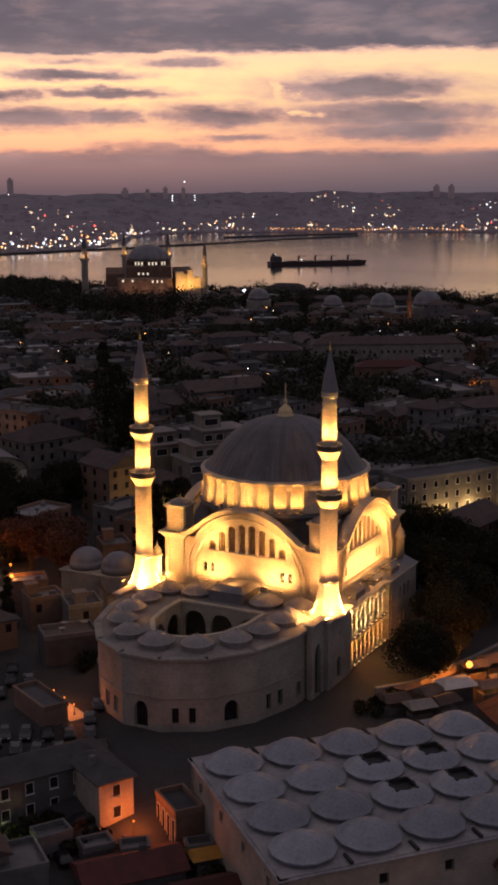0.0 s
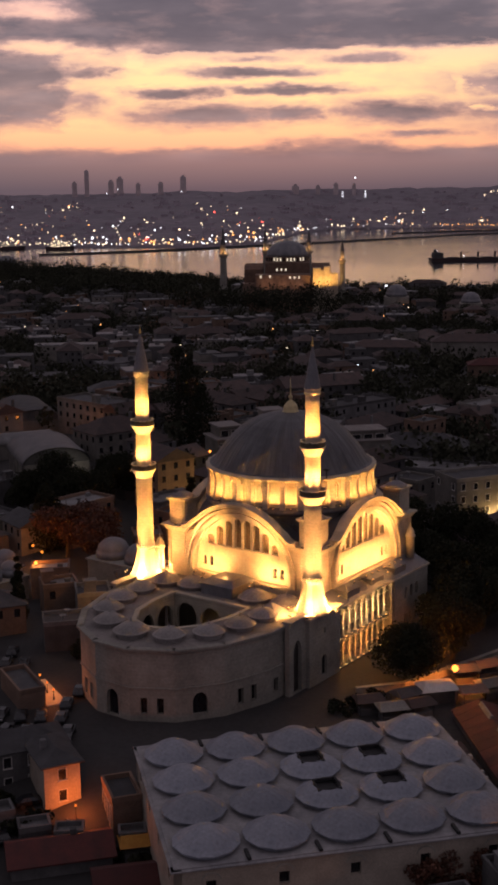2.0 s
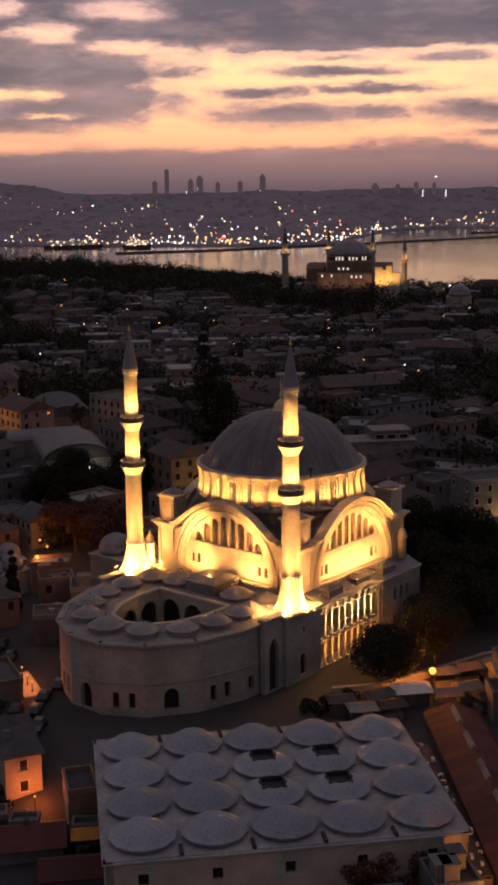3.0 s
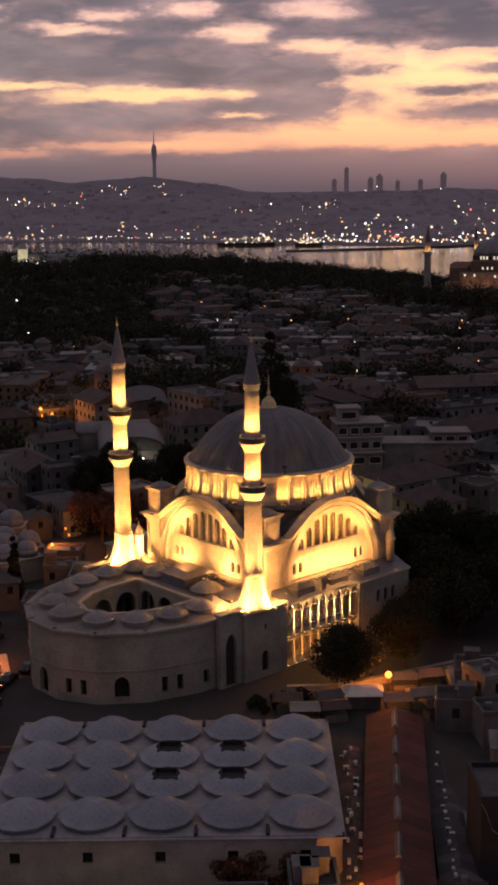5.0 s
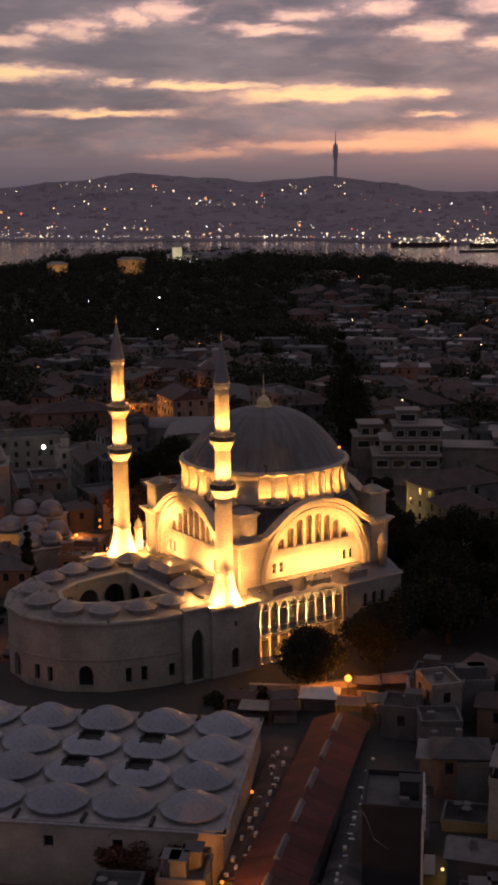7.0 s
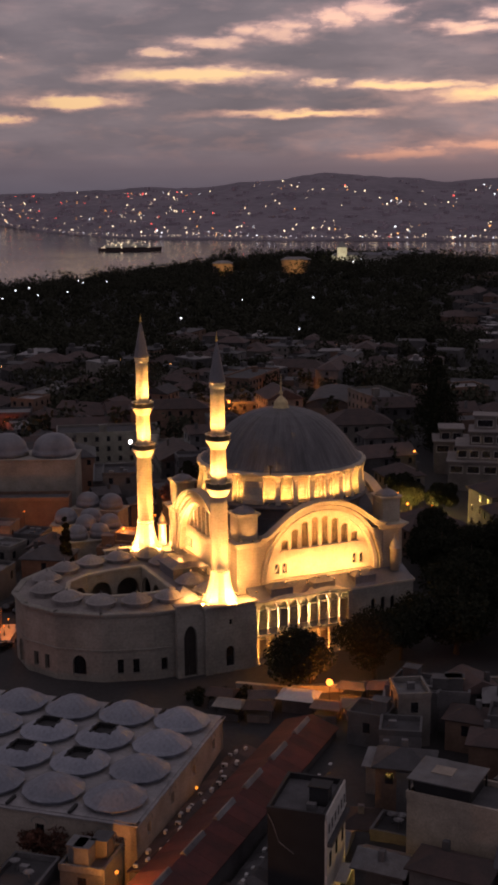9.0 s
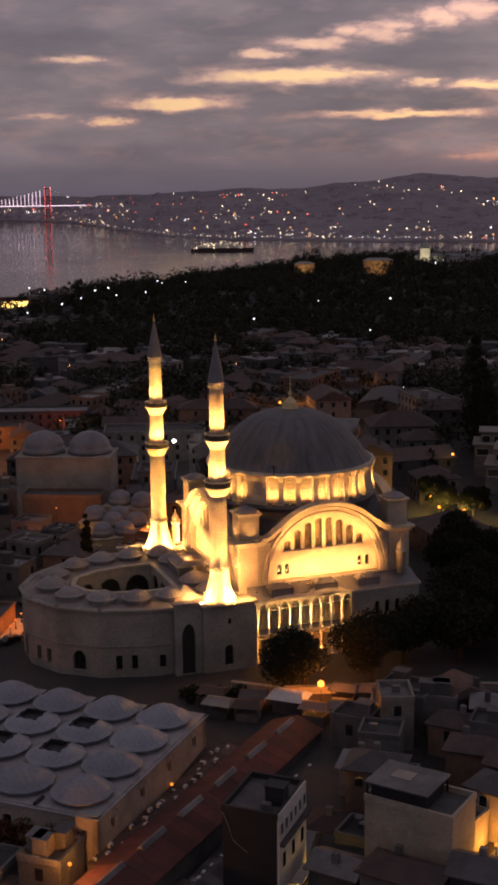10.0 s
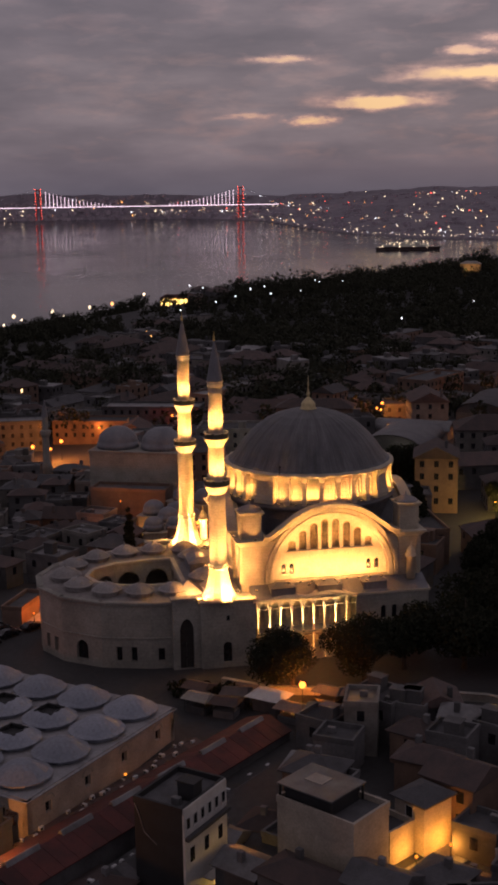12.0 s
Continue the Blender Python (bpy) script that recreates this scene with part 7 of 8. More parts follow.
def far_town():
    """The far roofs, past counting: walls, roofs and windows as joined geometry."""
    rng = random.Random(5)
    for key, mats in (("far_houses", (PLASTER, PLASTER_GREY, PLASTER_PINK)),):
        for mi, mat in enumerate(mats):
            vs, fs = [], []
            for n, (x, y, ang, w, d, h, roof, q) in enumerate(FAR):
                if (0, 1, 1, 2, 1)[n % 5] != mi:
                    continue
                z, c, s = gz(x, y), math.cos(radians(ang)), math.sin(radians(ang))
                k = len(vs)
                for zz in (-3, h):
                    for px, py in ((-w / 2, -d / 2), (w / 2, -d / 2), (w / 2, d / 2), (-w / 2, d / 2)):
                        vs.append((x + px * c - py * s, y + px * s + py * c, z + zz))
                fs += [(k, k + 1, k + 5, k + 4), (k + 1, k + 2, k + 6, k + 5), (k + 2, k + 3, k + 7, k + 6), (k + 3, k, k + 4, k + 7), (k + 4, k + 5, k + 6, k + 7)]
            tagged(soup("far_houses", vs, fs, mat, None, "dim weathered house walls across the old town"), "", "houses", "far town", "stuff")
    for rm, mat in ((0, TILE_OLD), (1, BITUMEN), (2, METALROOF)):
        vs, fs = [], []
        for n, (x, y, ang, w, d, h, roof, q) in enumerate(FAR):
            want = 0 if roof != "flat" else (1 if q < 0.55 else 2)
            if want != rm:
                continue
            z, c, s = gz(x, y) + h, math.cos(radians(ang)), math.sin(radians(ang))
            k = len(vs)
            e, rise = 0.5, (min(w, d) * 0.26 if roof != "flat" else 0.5)
            e = e if roof != "flat" else 0.05
            kx, ky = (max(0.1, (w - d) / 2), max(0.1, (d - w) / 2)) if roof != "flat" else (w / 2, d / 2)
            for zz, ax, ay in ((0.02, w / 2 + e, d / 2 + e), (rise, kx, ky)):
                for px, py in ((-ax, -ay), (ax, -ay), (ax, ay), (-ax, ay)):
                    vs.append((x + px * c - py * s, y + px * s + py * c, z + zz))
            fs += [(k, k + 1, k + 5, k + 4), (k + 1, k + 2, k + 6, k + 5), (k + 2, k + 3, k + 7, k + 6), (k + 3, k, k + 4, k + 7), (k + 4, k + 5, k + 6, k + 7)]
            if roof == "flat":
                bx, by = rng.uniform(-w / 4, w / 4), rng.uniform(-d / 4, d / 4)
                k = len(vs)
                for zz in (0.5, 2.6):
                    for px, py in ((-1.4, -1.2), (1.4, -1.2), (1.4, 1.2), (-1.4, 1.2)):
                        vs.append((x + (px + bx) * c - (py + by) * s, y + (px + bx) * s + (py + by) * c, z + zz))
                fs += [(k, k + 1, k + 5, k + 4), (k + 1, k + 2, k + 6, k + 5), (k + 2, k + 3, k + 7, k + 6), (k + 3, k, k + 4, k + 7), (k + 4, k + 5, k + 6, k + 7)]
        tagged(soup("far_roofs", vs, fs, mat, None, "dim roofs stepping down the old town"), "", "roofs", "far town", "stuff")
    # windows, dark and a few lit
    vs, fs, lv, lf = [], [], [], []
    for x, y, ang, w, d, h, roof, q in FAR:
        z = gz(x, y)
        for k in range(4):
            na = radians(ang + 90 * k - 90)
            if math.cos(na) * (85 - x) + math.sin(na) * (30 - y) < 0.2 * math.hypot(x - 85, y - 30):
                continue
            L, D = (w, d) if k % 2 == 0 else (d, w)
            tx, ty = math.cos(na + math.pi / 2), math.sin(na + math.pi / 2)
            n = int(L / 3)
            for zz in (h - 2.2, h - 5.2):
                if zz < 0.5:
                    continue
                for i in range(n):
                    if rng.random() < 0.55:
                        continue
                    o = -L / 2 + L * (i + 0.5) / n
                    V, F = (lv, lf) if rng.random() < 0.008 else (vs, fs)
                    b = len(V)
                    for a, bz in ((-0.55, 0), (0.55, 0), (0.55, 1.4), (-0.55, 1.4)):
                        V.append((x + math.cos(na) * (D / 2 + 0.04) + tx * (o + a), y + math.sin(na) * (D / 2 + 0.04) + ty * (o + a), z + zz + bz))
                    F.append((b, b + 1, b + 2, b + 3))
    tagged(soup("far_windows", vs, fs, DARKGLASS, None, "dark windows of the far houses"), "", "windows", "far town", "stuff")
    tagged(soup("far_lit_windows", lv, lf, GLOW_ROOM, None, "a few lit windows of the far houses"), "", "windows", "far town", "stuff")


far_town()


GROVES = ((-646, 1030, 14, 8, 12, 22, 27), (-611, 1035, 8, 6, 6, 20, 25), (-568, 1066, 10, 6, 7, 17, 22), (-533, 1087, 16, 6, 9, 19, 24), (-495, 1102, 18, 6, 10, 18, 22),
          (-629, 715, 8, 6, 8, 14, 18), (-618, 732, 9, 8, 8, 13, 17), (-606, 757, 8, 8, 6, 12, 15), (-602, 772, 6, 6, 5, 16, 19), (-602, 810, 12, 14, 12, 18, 24), (-660, 684, 4, 4, 4, 9, 12), (-652, 695, 4, 4, 4, 10, 13),
          (-78, 915, 48, 14, 70, 19, 25), (-30, 930, 18, 12, 16, 14, 20), (-135, 935, 22, 16, 22, 17, 23), (115, 800, 48, 24, 70, 11, 16), (35, 985, 60, 20, 60, 11, 17), (120, 1010, 70, 20, 70, 13, 20), (-200, 1010, 60, 30, 90, 14, 20),
          (-250, 1150, 90, 40, 160, 15, 21), (-300, 380, 20, 16, 16, 15, 21), (-120, 480, 30, 18, 30, 12, 17), (-40, 520, 30, 16, 26, 11, 16), (-60, 410, 12, 18, 12, 13, 17), (30, 470, 26, 14, 22, 10, 15), (95, 720, 40, 18, 40, 10, 14),
          (-330, 1080, 120, 30, 60, 19, 26), (-520, 1060, 100, 40, 60, 17, 24), (-690, 900, 70, 40, 30, 16, 23), (-600, 780, 60, 40, 30, 15, 22), (-800, 590, 70, 50, 150, 5, 8), (-730, 560, 60, 40, 90, 5, 9), (-240, 420, 40, 18, 36, 11, 17), (-330, 520, 60, 22, 60, 11, 17),
          (-605, 510, 45, 35, 60, 5, 9), (-625, 551, 45, 35, 60, 5, 9), (-484, 430, 45, 35, 60, 5, 9), (-716, 554, 45, 35, 60, 5, 9),
          (-240, 700, 40, 20, 40, 11, 16), (60, 345, 22, 18, 20, 10, 14), (-175, 330, 16, 14, 12, 10, 15))


def far_trees():
    rng = np.random.default_rng(11)
    px, py = rng.uniform(-1050, 420, 36000), rng.uniform(300, 1560, 36000)
    deep, pick = inland(px, py), rng.random(36000)
    spots, tall = [], []
    for x, y, d, q in zip(px, py, deep, pick):
        if d > 10 and in_view(x, y) and free(x, y, 2) and q < (0.8 if woods(x, y) else (0.5 if thicket(x, y) else 0.03)):
            spots.append((x, y))
            tall.append(rng.uniform(11, 20) if y > 940 else rng.uniform(7, 14))
    for cx, cy, rx, ry, count, h0, h1 in GROVES:
        for _ in range(count):
            a, q = rng.uniform(0, 2 * math.pi), math.sqrt(rng.random())
            spots.append((cx + rx * q * math.cos(a), cy + ry * q * math.sin(a)))
            tall.append(rng.uniform(h0, h1))
    spots = np.array(spots)
    base = ground_z(spots[:, 0], spots[:, 1])
    n, per = len(spots), 84
    h = np.array(tall)
    c = np.stack([spots[:, 0], spots[:, 1], base], 1)[:, None, None, :].repeat(3, 1)
    c = c + np.stack([rng.uniform(-0.25, 0.25, (n, 3)) * h[:, None], rng.uniform(-0.25, 0.25, (n, 3)) * h[:, None], rng.uniform(0.45, 0.82, (n, 3)) * h[:, None]], -1)[:, :, None, :]
    k = per // 3
    d = rng.normal(size=(n, 3, k, 3))
    d /= np.linalg.norm(d, axis=-1, keepdims=True)
    rad = (h[:, None] * rng.uniform(0.2, 0.34, (n, 3)))[:, :, None, None]
    p = (c + d * rad * rng.uniform(0.6, 0.98, (n, 3, k, 1))).reshape(-1, 3)
    a, b = rng.normal(size=p.shape), rng.normal(size=p.shape)
    a /= np.linalg.norm(a, axis=1, keepdims=True)
    b -= a * (a * b).sum(1, keepdims=True)
    b /= np.linalg.norm(b, axis=1, keepdims=True)
    s = rng.uniform(0.5, 1.15, (len(p), 1))
    quads = np.stack([p - a * s, p - b * s * 0.65, p + a * s, p + b * s * 0.65], 1).reshape(-1, 3)
    me = bpy.data.meshes.new("far_trees")
    me.from_pydata(quads, [], np.arange(len(quads)).reshape(-1, 4))
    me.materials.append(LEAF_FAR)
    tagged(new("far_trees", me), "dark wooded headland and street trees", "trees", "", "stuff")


far_trees()

# ---- the great old basilica on the headland ----
def basilica():
    x, y = -77.0, 985.0
    z = -15.0
    t = thing("basilica_mosque", pose(x, y, z, 0, 0, 6), "great domed basilica with buttresses, part floodlit yellow", "mosque")
    bm = bmesh.new()
    box(bm, -34, -30, -4, 34, 38, 22, None, 0.3)
    part("aisle", bm, PLASTER_PINK, t)
    bm = bmesh.new()
    box(bm, -24, -36, -4, 17, -20.2, 29, None, 0.3)
    part("narthex", bm, PLASTER_PINK, t)
    bm = bmesh.new()
    box(bm, -17, -20, 22, 17, 18, 37, None, 0.3)
    part("core", bm, PLASTER_PINK, t)
    for sx in (-1, 1):
        for sy in (-1, 1):
            bm = bmesh.new()
            box(bm, sx * 26 - 7, sy * 13 - 4, 0, sx * 26 + 7, sy * 13 + 4, 32, None, 0.3)
            prism(bm, [(sx * 26 - 7, sy * 13 - 4), (sx * 26 + 7, sy * 13 - 4), (sx * 26 + 7, sy * 13 + 4), (sx * 26 - 7, sy * 13 + 4)], 32.05, 35, [(sx * 26 - 7, sy * 13 - 0.2), (sx * 26 + 7, sy * 13 - 0.2), (sx * 26 + 7, sy * 13 + 0.2), (sx * 26 - 7, sy * 13 + 0.2)])
            part("buttress", bm, PLASTER_PINK, t)
    bm = bmesh.new()
    lathe(bm, [(17.0, 36.8), (17.0, 41), (16.2, 41.2)], 40)
    drum = part("drum", bm, PLASTER_PINK, t)
    for i in range(40):
        a = 360 * i / 40
        bm = bmesh.new()
        m = pose(0, 0, 0, 0, 0, a + 90) @ Matrix.Translation((0, -17.15, 0))
        box(bm, -0.55, -0.05, 38.0, 0.55, 0.2, 40.4, m)
        part("window", bm, GLOW_PANEL if 24 < i < 36 and i % 4 != 1 else DARKGLASS, drum, "drum window")
    bm = bmesh.new()
    lathe(bm, dome_profile(16.3, 12, 12, 41.1), 48)
    lathe(bm, [(0.6, 53), (0.3, 55), (0.05, 57)], 8)
    part("dome", bm, LEAD, t, "grey lead dome", True)
    # lit windows on the entrance side
    for wx, wz, n, yy, st in ((-8, 33.5, 3, -20.1, 3.4), (-20, 29.4, 2, -36.1, 7.0), (2, 28.6, 3, -36.1, 3.4)):
        for k in range(n):
            bm = bmesh.new()
            box(bm, wx + k * st - 0.6, yy - 0.12, wz - 2.6, wx + k * st + 0.6, yy + 0.1, wz - 0.8)
            part("window", bm, GLOW_PANEL, t, "lit window")
    bm = bmesh.new()
    box(bm, 19, -40, -4, 25, -30.2, 34, None, 0.2)
    box(bm, 27.5, -40, -4, 32, -30.2, 35, None, 0.2)
    box(bm, 25, -38, -4, 27.5, -30.2, 32, None, 0.2)
    box(bm, 32, -36, -4, 38, -30.2, 30, None, 0.2)
    part("flood_lit_wing", bm, STONE_PALE, t, "pale buttressed wing washed by yellow floodlight")
    mt0 = t.matrix_basis
    for dx in (21, 26, 31, 35):
        lamp_spot("flood_lamp", mt0 @ Vector((dx, -47, 19)), mt0 @ Vector((dx, -40, 28)), 9000, (1.0, 0.5, 0.11), 100, 0.5)
    for dx in (-16, -4, 8):
        lamp_spot("flood_lamp", mt0 @ Vector((dx, -44, 19)), mt0 @ Vector((dx, -36, 25)), 1500, (1.0, 0.55, 0.3), 110, 0.5)
    for i, (a, ztop, r) in enumerate(((7.31, 49, 3.0), (5.54, 47, 2.4), (3.58, 46, 2.6), (1.95, 42, 2.4))):
        R = (960, 1035, 1035, 955)[i]
        mx, my = -R * math.sin(radians(a)), R * math.cos(radians(a))
        zz = gz(mx, my)
        H = ztop - zz
        mt = thing("minaret", pose(mx, my, zz), "tall slender minaret of the basilica with a lit balcony", "minaret", "basilica minarets")
        bm = bmesh.new()
        lathe(bm, [(r * 1.3, -2), (r * 1.3, H * 0.25), (r * 0.9, H * 0.3), (r * 0.82, H * 0.66), (r * 0.7, H * 0.7), (r * 0.7, H * 0.8)], 12)
        part("shaft", bm, STONE_GREY, mt)
        bm = bmesh.new()
        lathe(bm, [(r * 0.82, H * 0.64), (r * 1.25, H * 0.67), (r * 1.25, H * 0.69), (r * 0.7, H * 0.69)], 12)
        part("balcony", bm, STONE_PALE, mt)
        bm = bmesh.new()
        lathe(bm, [(r * 0.72, H * 0.8), (r * 0.4, H * 0.9), (0.05, H)], 10)
        part("spire", bm, LEAD_DARK, mt)
        for da in (-130, -50, 250 - 180):
            lamp_point("balcony_lamp", (mx + r * 1.15 * math.cos(radians(da)), my + r * 1.15 * math.sin(radians(da)), zz + H * 0.70 + 0.6), 420, FLOOD, 0.3)
    return t


basilica()


def dome_at(x, y, r, label, h=None, mat=None):
    """A small far mosque: block, drum and dome."""
    z = gz(x, y)
    t = thing("small_mosque", pose(x, y, z), label, "mosque", "far small mosques")
    bm = bmesh.new()
    h = h or r * 1.3
    box(bm, -r * 1.15, -r * 1.15, -3, r * 1.15, r * 1.15, h)
    part("wall", bm, STONE_GREY, t)
    bm = bmesh.new()
    lathe(bm, [(r, h), (r, h + r * 0.3)] + dome_profile(r * 0.96, r * 0.8, 8, h + r * 0.3), 24)
    part("dome", bm, LEAD, t, "", True)


dome_at(128, 905, 10, "grey domed tomb among trees")
dome_at(96, 905, 9, "grey domed tomb among trees")
dome_at(62, 930, 7, "small grey domed bath")
dome_at(8, 960, 8, "small grey domed tomb")
dome_at(-372, 1190, 11, "old domed church on the headland")
# orange-lit minaret near the tombs
mt = thing("minaret", pose(112, 880, gz(112, 880)), "short minaret glowing orange in lamp light", "minaret", "far minarets")
bm = bmesh.new()
lathe(bm, [(2.2, -2), (2.0, 6), (1.5, 8), (1.4, 17), (2.0, 18), (2.0, 19), (1.2, 19.2), (1.1, 24), (0.05, 30)], 10)
part("shaft", bm, PLASTER_PINK, mt)
lamp_spot("flood_lamp", (112, 868, gz(112, 868) + 1), (112, 880, gz(112, 880) + 14), 9000, SODIUM, 60, 0.3)


# ---- palace on the wooded headland ----
def palace():
    for (a, R, w, d, h, mat, lab) in ((31.17, 1180, 9, 9, 15, PLASTER_WHITE, "square pale palace tower with a pointed roof, floodlit"), (33.2, 1150, 26, 10, 7, PLASTER_PINK, "low palace wing lit warm yellow"),
                                      (30.2, 1190, 60, 12, 7, PLASTER_WHITE, "long pale palace wing"), (28.6, 1200, 40, 12, 8, PLASTER, "long dim palace wing"), (36.5, 1150, 18, 9, 6, PLASTER_PINK, "palace kitchen wing lit orange")):
        x, y = 100 - R * math.sin(radians(a)), 20 + R * math.cos(radians(a))
        z = gz(x, y) + 8
        t = thing("palace_wing", pose(x, y, z, 0, 0, a), lab, "palace", "palace wings")
        bm = bmesh.new()
        box(bm, -w / 2, -d / 2, -12, w / 2, d / 2, h, None, 0.1)
        part("wall", bm, mat, t)
        bm = bmesh.new()
        rise = 6 if w < 10 else 2.5
        prism(bm, [(-w / 2 - 0.6, -d / 2 - 0.6), (w / 2 + 0.6, -d / 2 - 0.6), (w / 2 + 0.6, d / 2 + 0.6), (-w / 2 - 0.6, d / 2 + 0.6)], h, h + rise, [(-0.2 - max(0, w - d) / 2, -0.2), (0.2 + max(0, w - d) / 2, -0.2), (0.2 + max(0, w - d) / 2, 0.2), (-0.2 - max(0, w - d) / 2, 0.2)])
        part("roof", bm, LEAD, t)
        if "lit" in lab:
            col = (1.0, 0.62, 0.2) if "warm" in lab or "orange" in lab else (1.0, 0.9, 0.5)
            lamp_spot("flood_lamp", t.matrix_basis @ Vector((0, -22, h * 0.3)), t.matrix_basis @ Vector((0, 0, h * 0.7)), 15000, col, 90, 0.4)


palace()
quay = thing("quay_hall", pose(-803, 781, gz(-803, 781) + 3.5, 0, 0, 52), "long quayside hall floodlit bright yellow", "hall")
bm = bmesh.new()
box(bm, -17, -7, -4, 17, 7, 9, None, 0.2)
part("wall", bm, PLASTER_WHITE, quay)
bm = bmesh.new()
prism(bm, [(-18, -8), (18, -8), (18, 8), (-18, 8)], 9, 12.5, [(-12, -0.3), (12, -0.3), (12, 0.3), (-12, 0.3)])
part("roof", bm, TILE, quay)
for k in (-11, 0, 11):
    lamp_spot("flood_lamp", quay.matrix_basis @ Vector((k, -16, 3)), quay.matrix_basis @ Vector((k, -6, 6)), 24000, (1.0, 0.62, 0.16), 110, 0.4)


# ---- the far shores ----
PROFILE = ((-30, -0.1), (-11, -0.1), (0, -0.05), (8, -0.1), (12, -0.12), (17.5, -0.2), (20, -0.1), (22, 0.28), (24.5, 0.6), (27.5, 0.3), (30, 0.55), (33, 0.78), (36, 0.42), (38, 0.22), (43, 0.12), (48, -0.1), (54, 0.05), (62, 0.12), (75, 0.1))
SHORE_R = ((-30, 3950), (-9, 3950), (2, 4030), (5, 3950), (8, 2950), (11, 2800), (20, 2950), (25, 3215), (35, 3300), (41, 3500), (47, 4150), (49, 4480), (52, 4680), (75, 4700))


def lookup(table, a):
    return float(np.interp(a, [p[0] for p in table], [p[1] for p in table]))


def far_place(a, k):
    """A place on the far shore at azimuth a, k from 0 at the water to 1 on the skyline."""
    rs, rt = lookup(SHORE_R, a), 4790.0
    r = rs + (rt - rs) * k
    zs = -50 + 45 * max(0.0, (rs - 2900) / 1880) ** 1.1 * float(smooth((a - 43) / 6))
    zt = 78 + 4790 * math.tan(radians(lookup(PROFILE, a)))
    lump = 9 * noise.noise(Vector((a * 0.5, k * 3, 1.0))) + 5 * noise.noise(Vector((a * 2.0, k * 6, 2.0)))
    z = zs + 1.5 + (zt - zs - 1.5) * (k ** 1.25) + lump * min(1, k * 3)
    return (60 - r * math.sin(radians(a)), 20 + r * math.cos(radians(a)), z)


def far_shore():
    azs = np.arange(-30, 75, 0.35)
    ks = [-0.02, 0.0, 0.05, 0.12, 0.2, 0.3, 0.4, 0.5, 0.6, 0.7, 0.8, 0.9, 1.0]
    vs = [far_place(a, k) if k >= 0 else (lambda p: (p[0], p[1], p[2] - 25))(far_place(a, 0)) for a in azs for k in ks]
    n, fs = len(ks), []
    for i in range(len(azs) - 1):
        for j in range(n - 1):
            fs.append((i * n + j, i * n + j + 1, (i + 1) * n + j + 1, (i + 1) * n + j))
    tagged(soup("far_shore_hills", vs, fs, HILL, None, "built-up hills across the strait, haze put into their colour", True), "", "hills", "", "structure")
    rng = np.random.default_rng(3)
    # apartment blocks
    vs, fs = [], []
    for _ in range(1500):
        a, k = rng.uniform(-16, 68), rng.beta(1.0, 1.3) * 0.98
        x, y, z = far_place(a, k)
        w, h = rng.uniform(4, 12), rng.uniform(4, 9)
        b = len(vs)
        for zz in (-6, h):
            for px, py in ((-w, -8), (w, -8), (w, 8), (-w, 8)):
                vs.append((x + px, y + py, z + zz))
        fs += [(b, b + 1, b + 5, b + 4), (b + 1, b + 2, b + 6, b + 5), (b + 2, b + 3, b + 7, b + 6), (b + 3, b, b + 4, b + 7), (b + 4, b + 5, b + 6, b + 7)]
    tagged(soup("far_apartments", vs, fs, FARWALL, None, "apartment blocks across the strait, paled as by haze"), "", "apartments", "", "stuff")
    # lamps of the far town
    groups = {"w": [], "o": [], "c": [], "r": []}
    hubs = [(rng.uniform(-16, 68), rng.beta(0.8, 1.8) * 0.95) for _ in range(120)]
    for _ in range(760):
        a, k = hubs[int(rng.integers(len(hubs)))]
        a, k = a + rng.normal() * 0.7, min(0.97, max(0.01, k + rng.normal() * 0.05))
        groups[rng.choice(["w", "w", "w", "o", "c", "r"], p=[0.2, 0.2, 0.2, 0.16, 0.2, 0.04])].append((far_place(a, k), 1.0 + 2.8 * rng.random() ** 2.2, rng.uniform(5, 14)))
    a = -12.0
    while a < 50:     # row of quay lamps
        busy = 3.0 if -9 < a < -0 or 5 < a < 20 else 1.0
        if rng.random() < (0.85 if busy > 1 or a > 22 else 0.4):
            groups["o" if -9 < a < 0 else ("w" if rng.random() < 0.7 else "c")].append((far_place(a, 0.004), rng.uniform(0.9, 1.9) * (1.3 if busy > 1 else 1.0), rng.uniform(6, 12)))
        a += rng.uniform(0.08, 0.32) / (1.3 if busy > 1 else 1)
    for _ in range(70):
        a = rng.uniform(32, 49)
        groups[rng.choice(["w", "w", "o", "r"])].append((far_place(a, rng.uniform(0.05, 0.9)), rng.uniform(1.2, 3.0), rng.uniform(6, 14)))
    for _ in range(70):
        a = rng.uniform(6, 20)
        groups[rng.choice(["w", "o", "c"])].append((far_place(a, rng.uniform(0, 0.12)), rng.uniform(1.4, 3.4), rng.uniform(6, 14)))
    for key, mat, lab in (("w", GLOW_FAR, "warm"), ("o", GLOW_FAR_ORANGE, "orange"), ("c", GLOW_FAR_WHITE, "white"), ("r", GLOW_FAR_RED, "red")):
        lamp_cloud("far_lamps", groups[key], mat, f"{lab} lamps of the far shore")


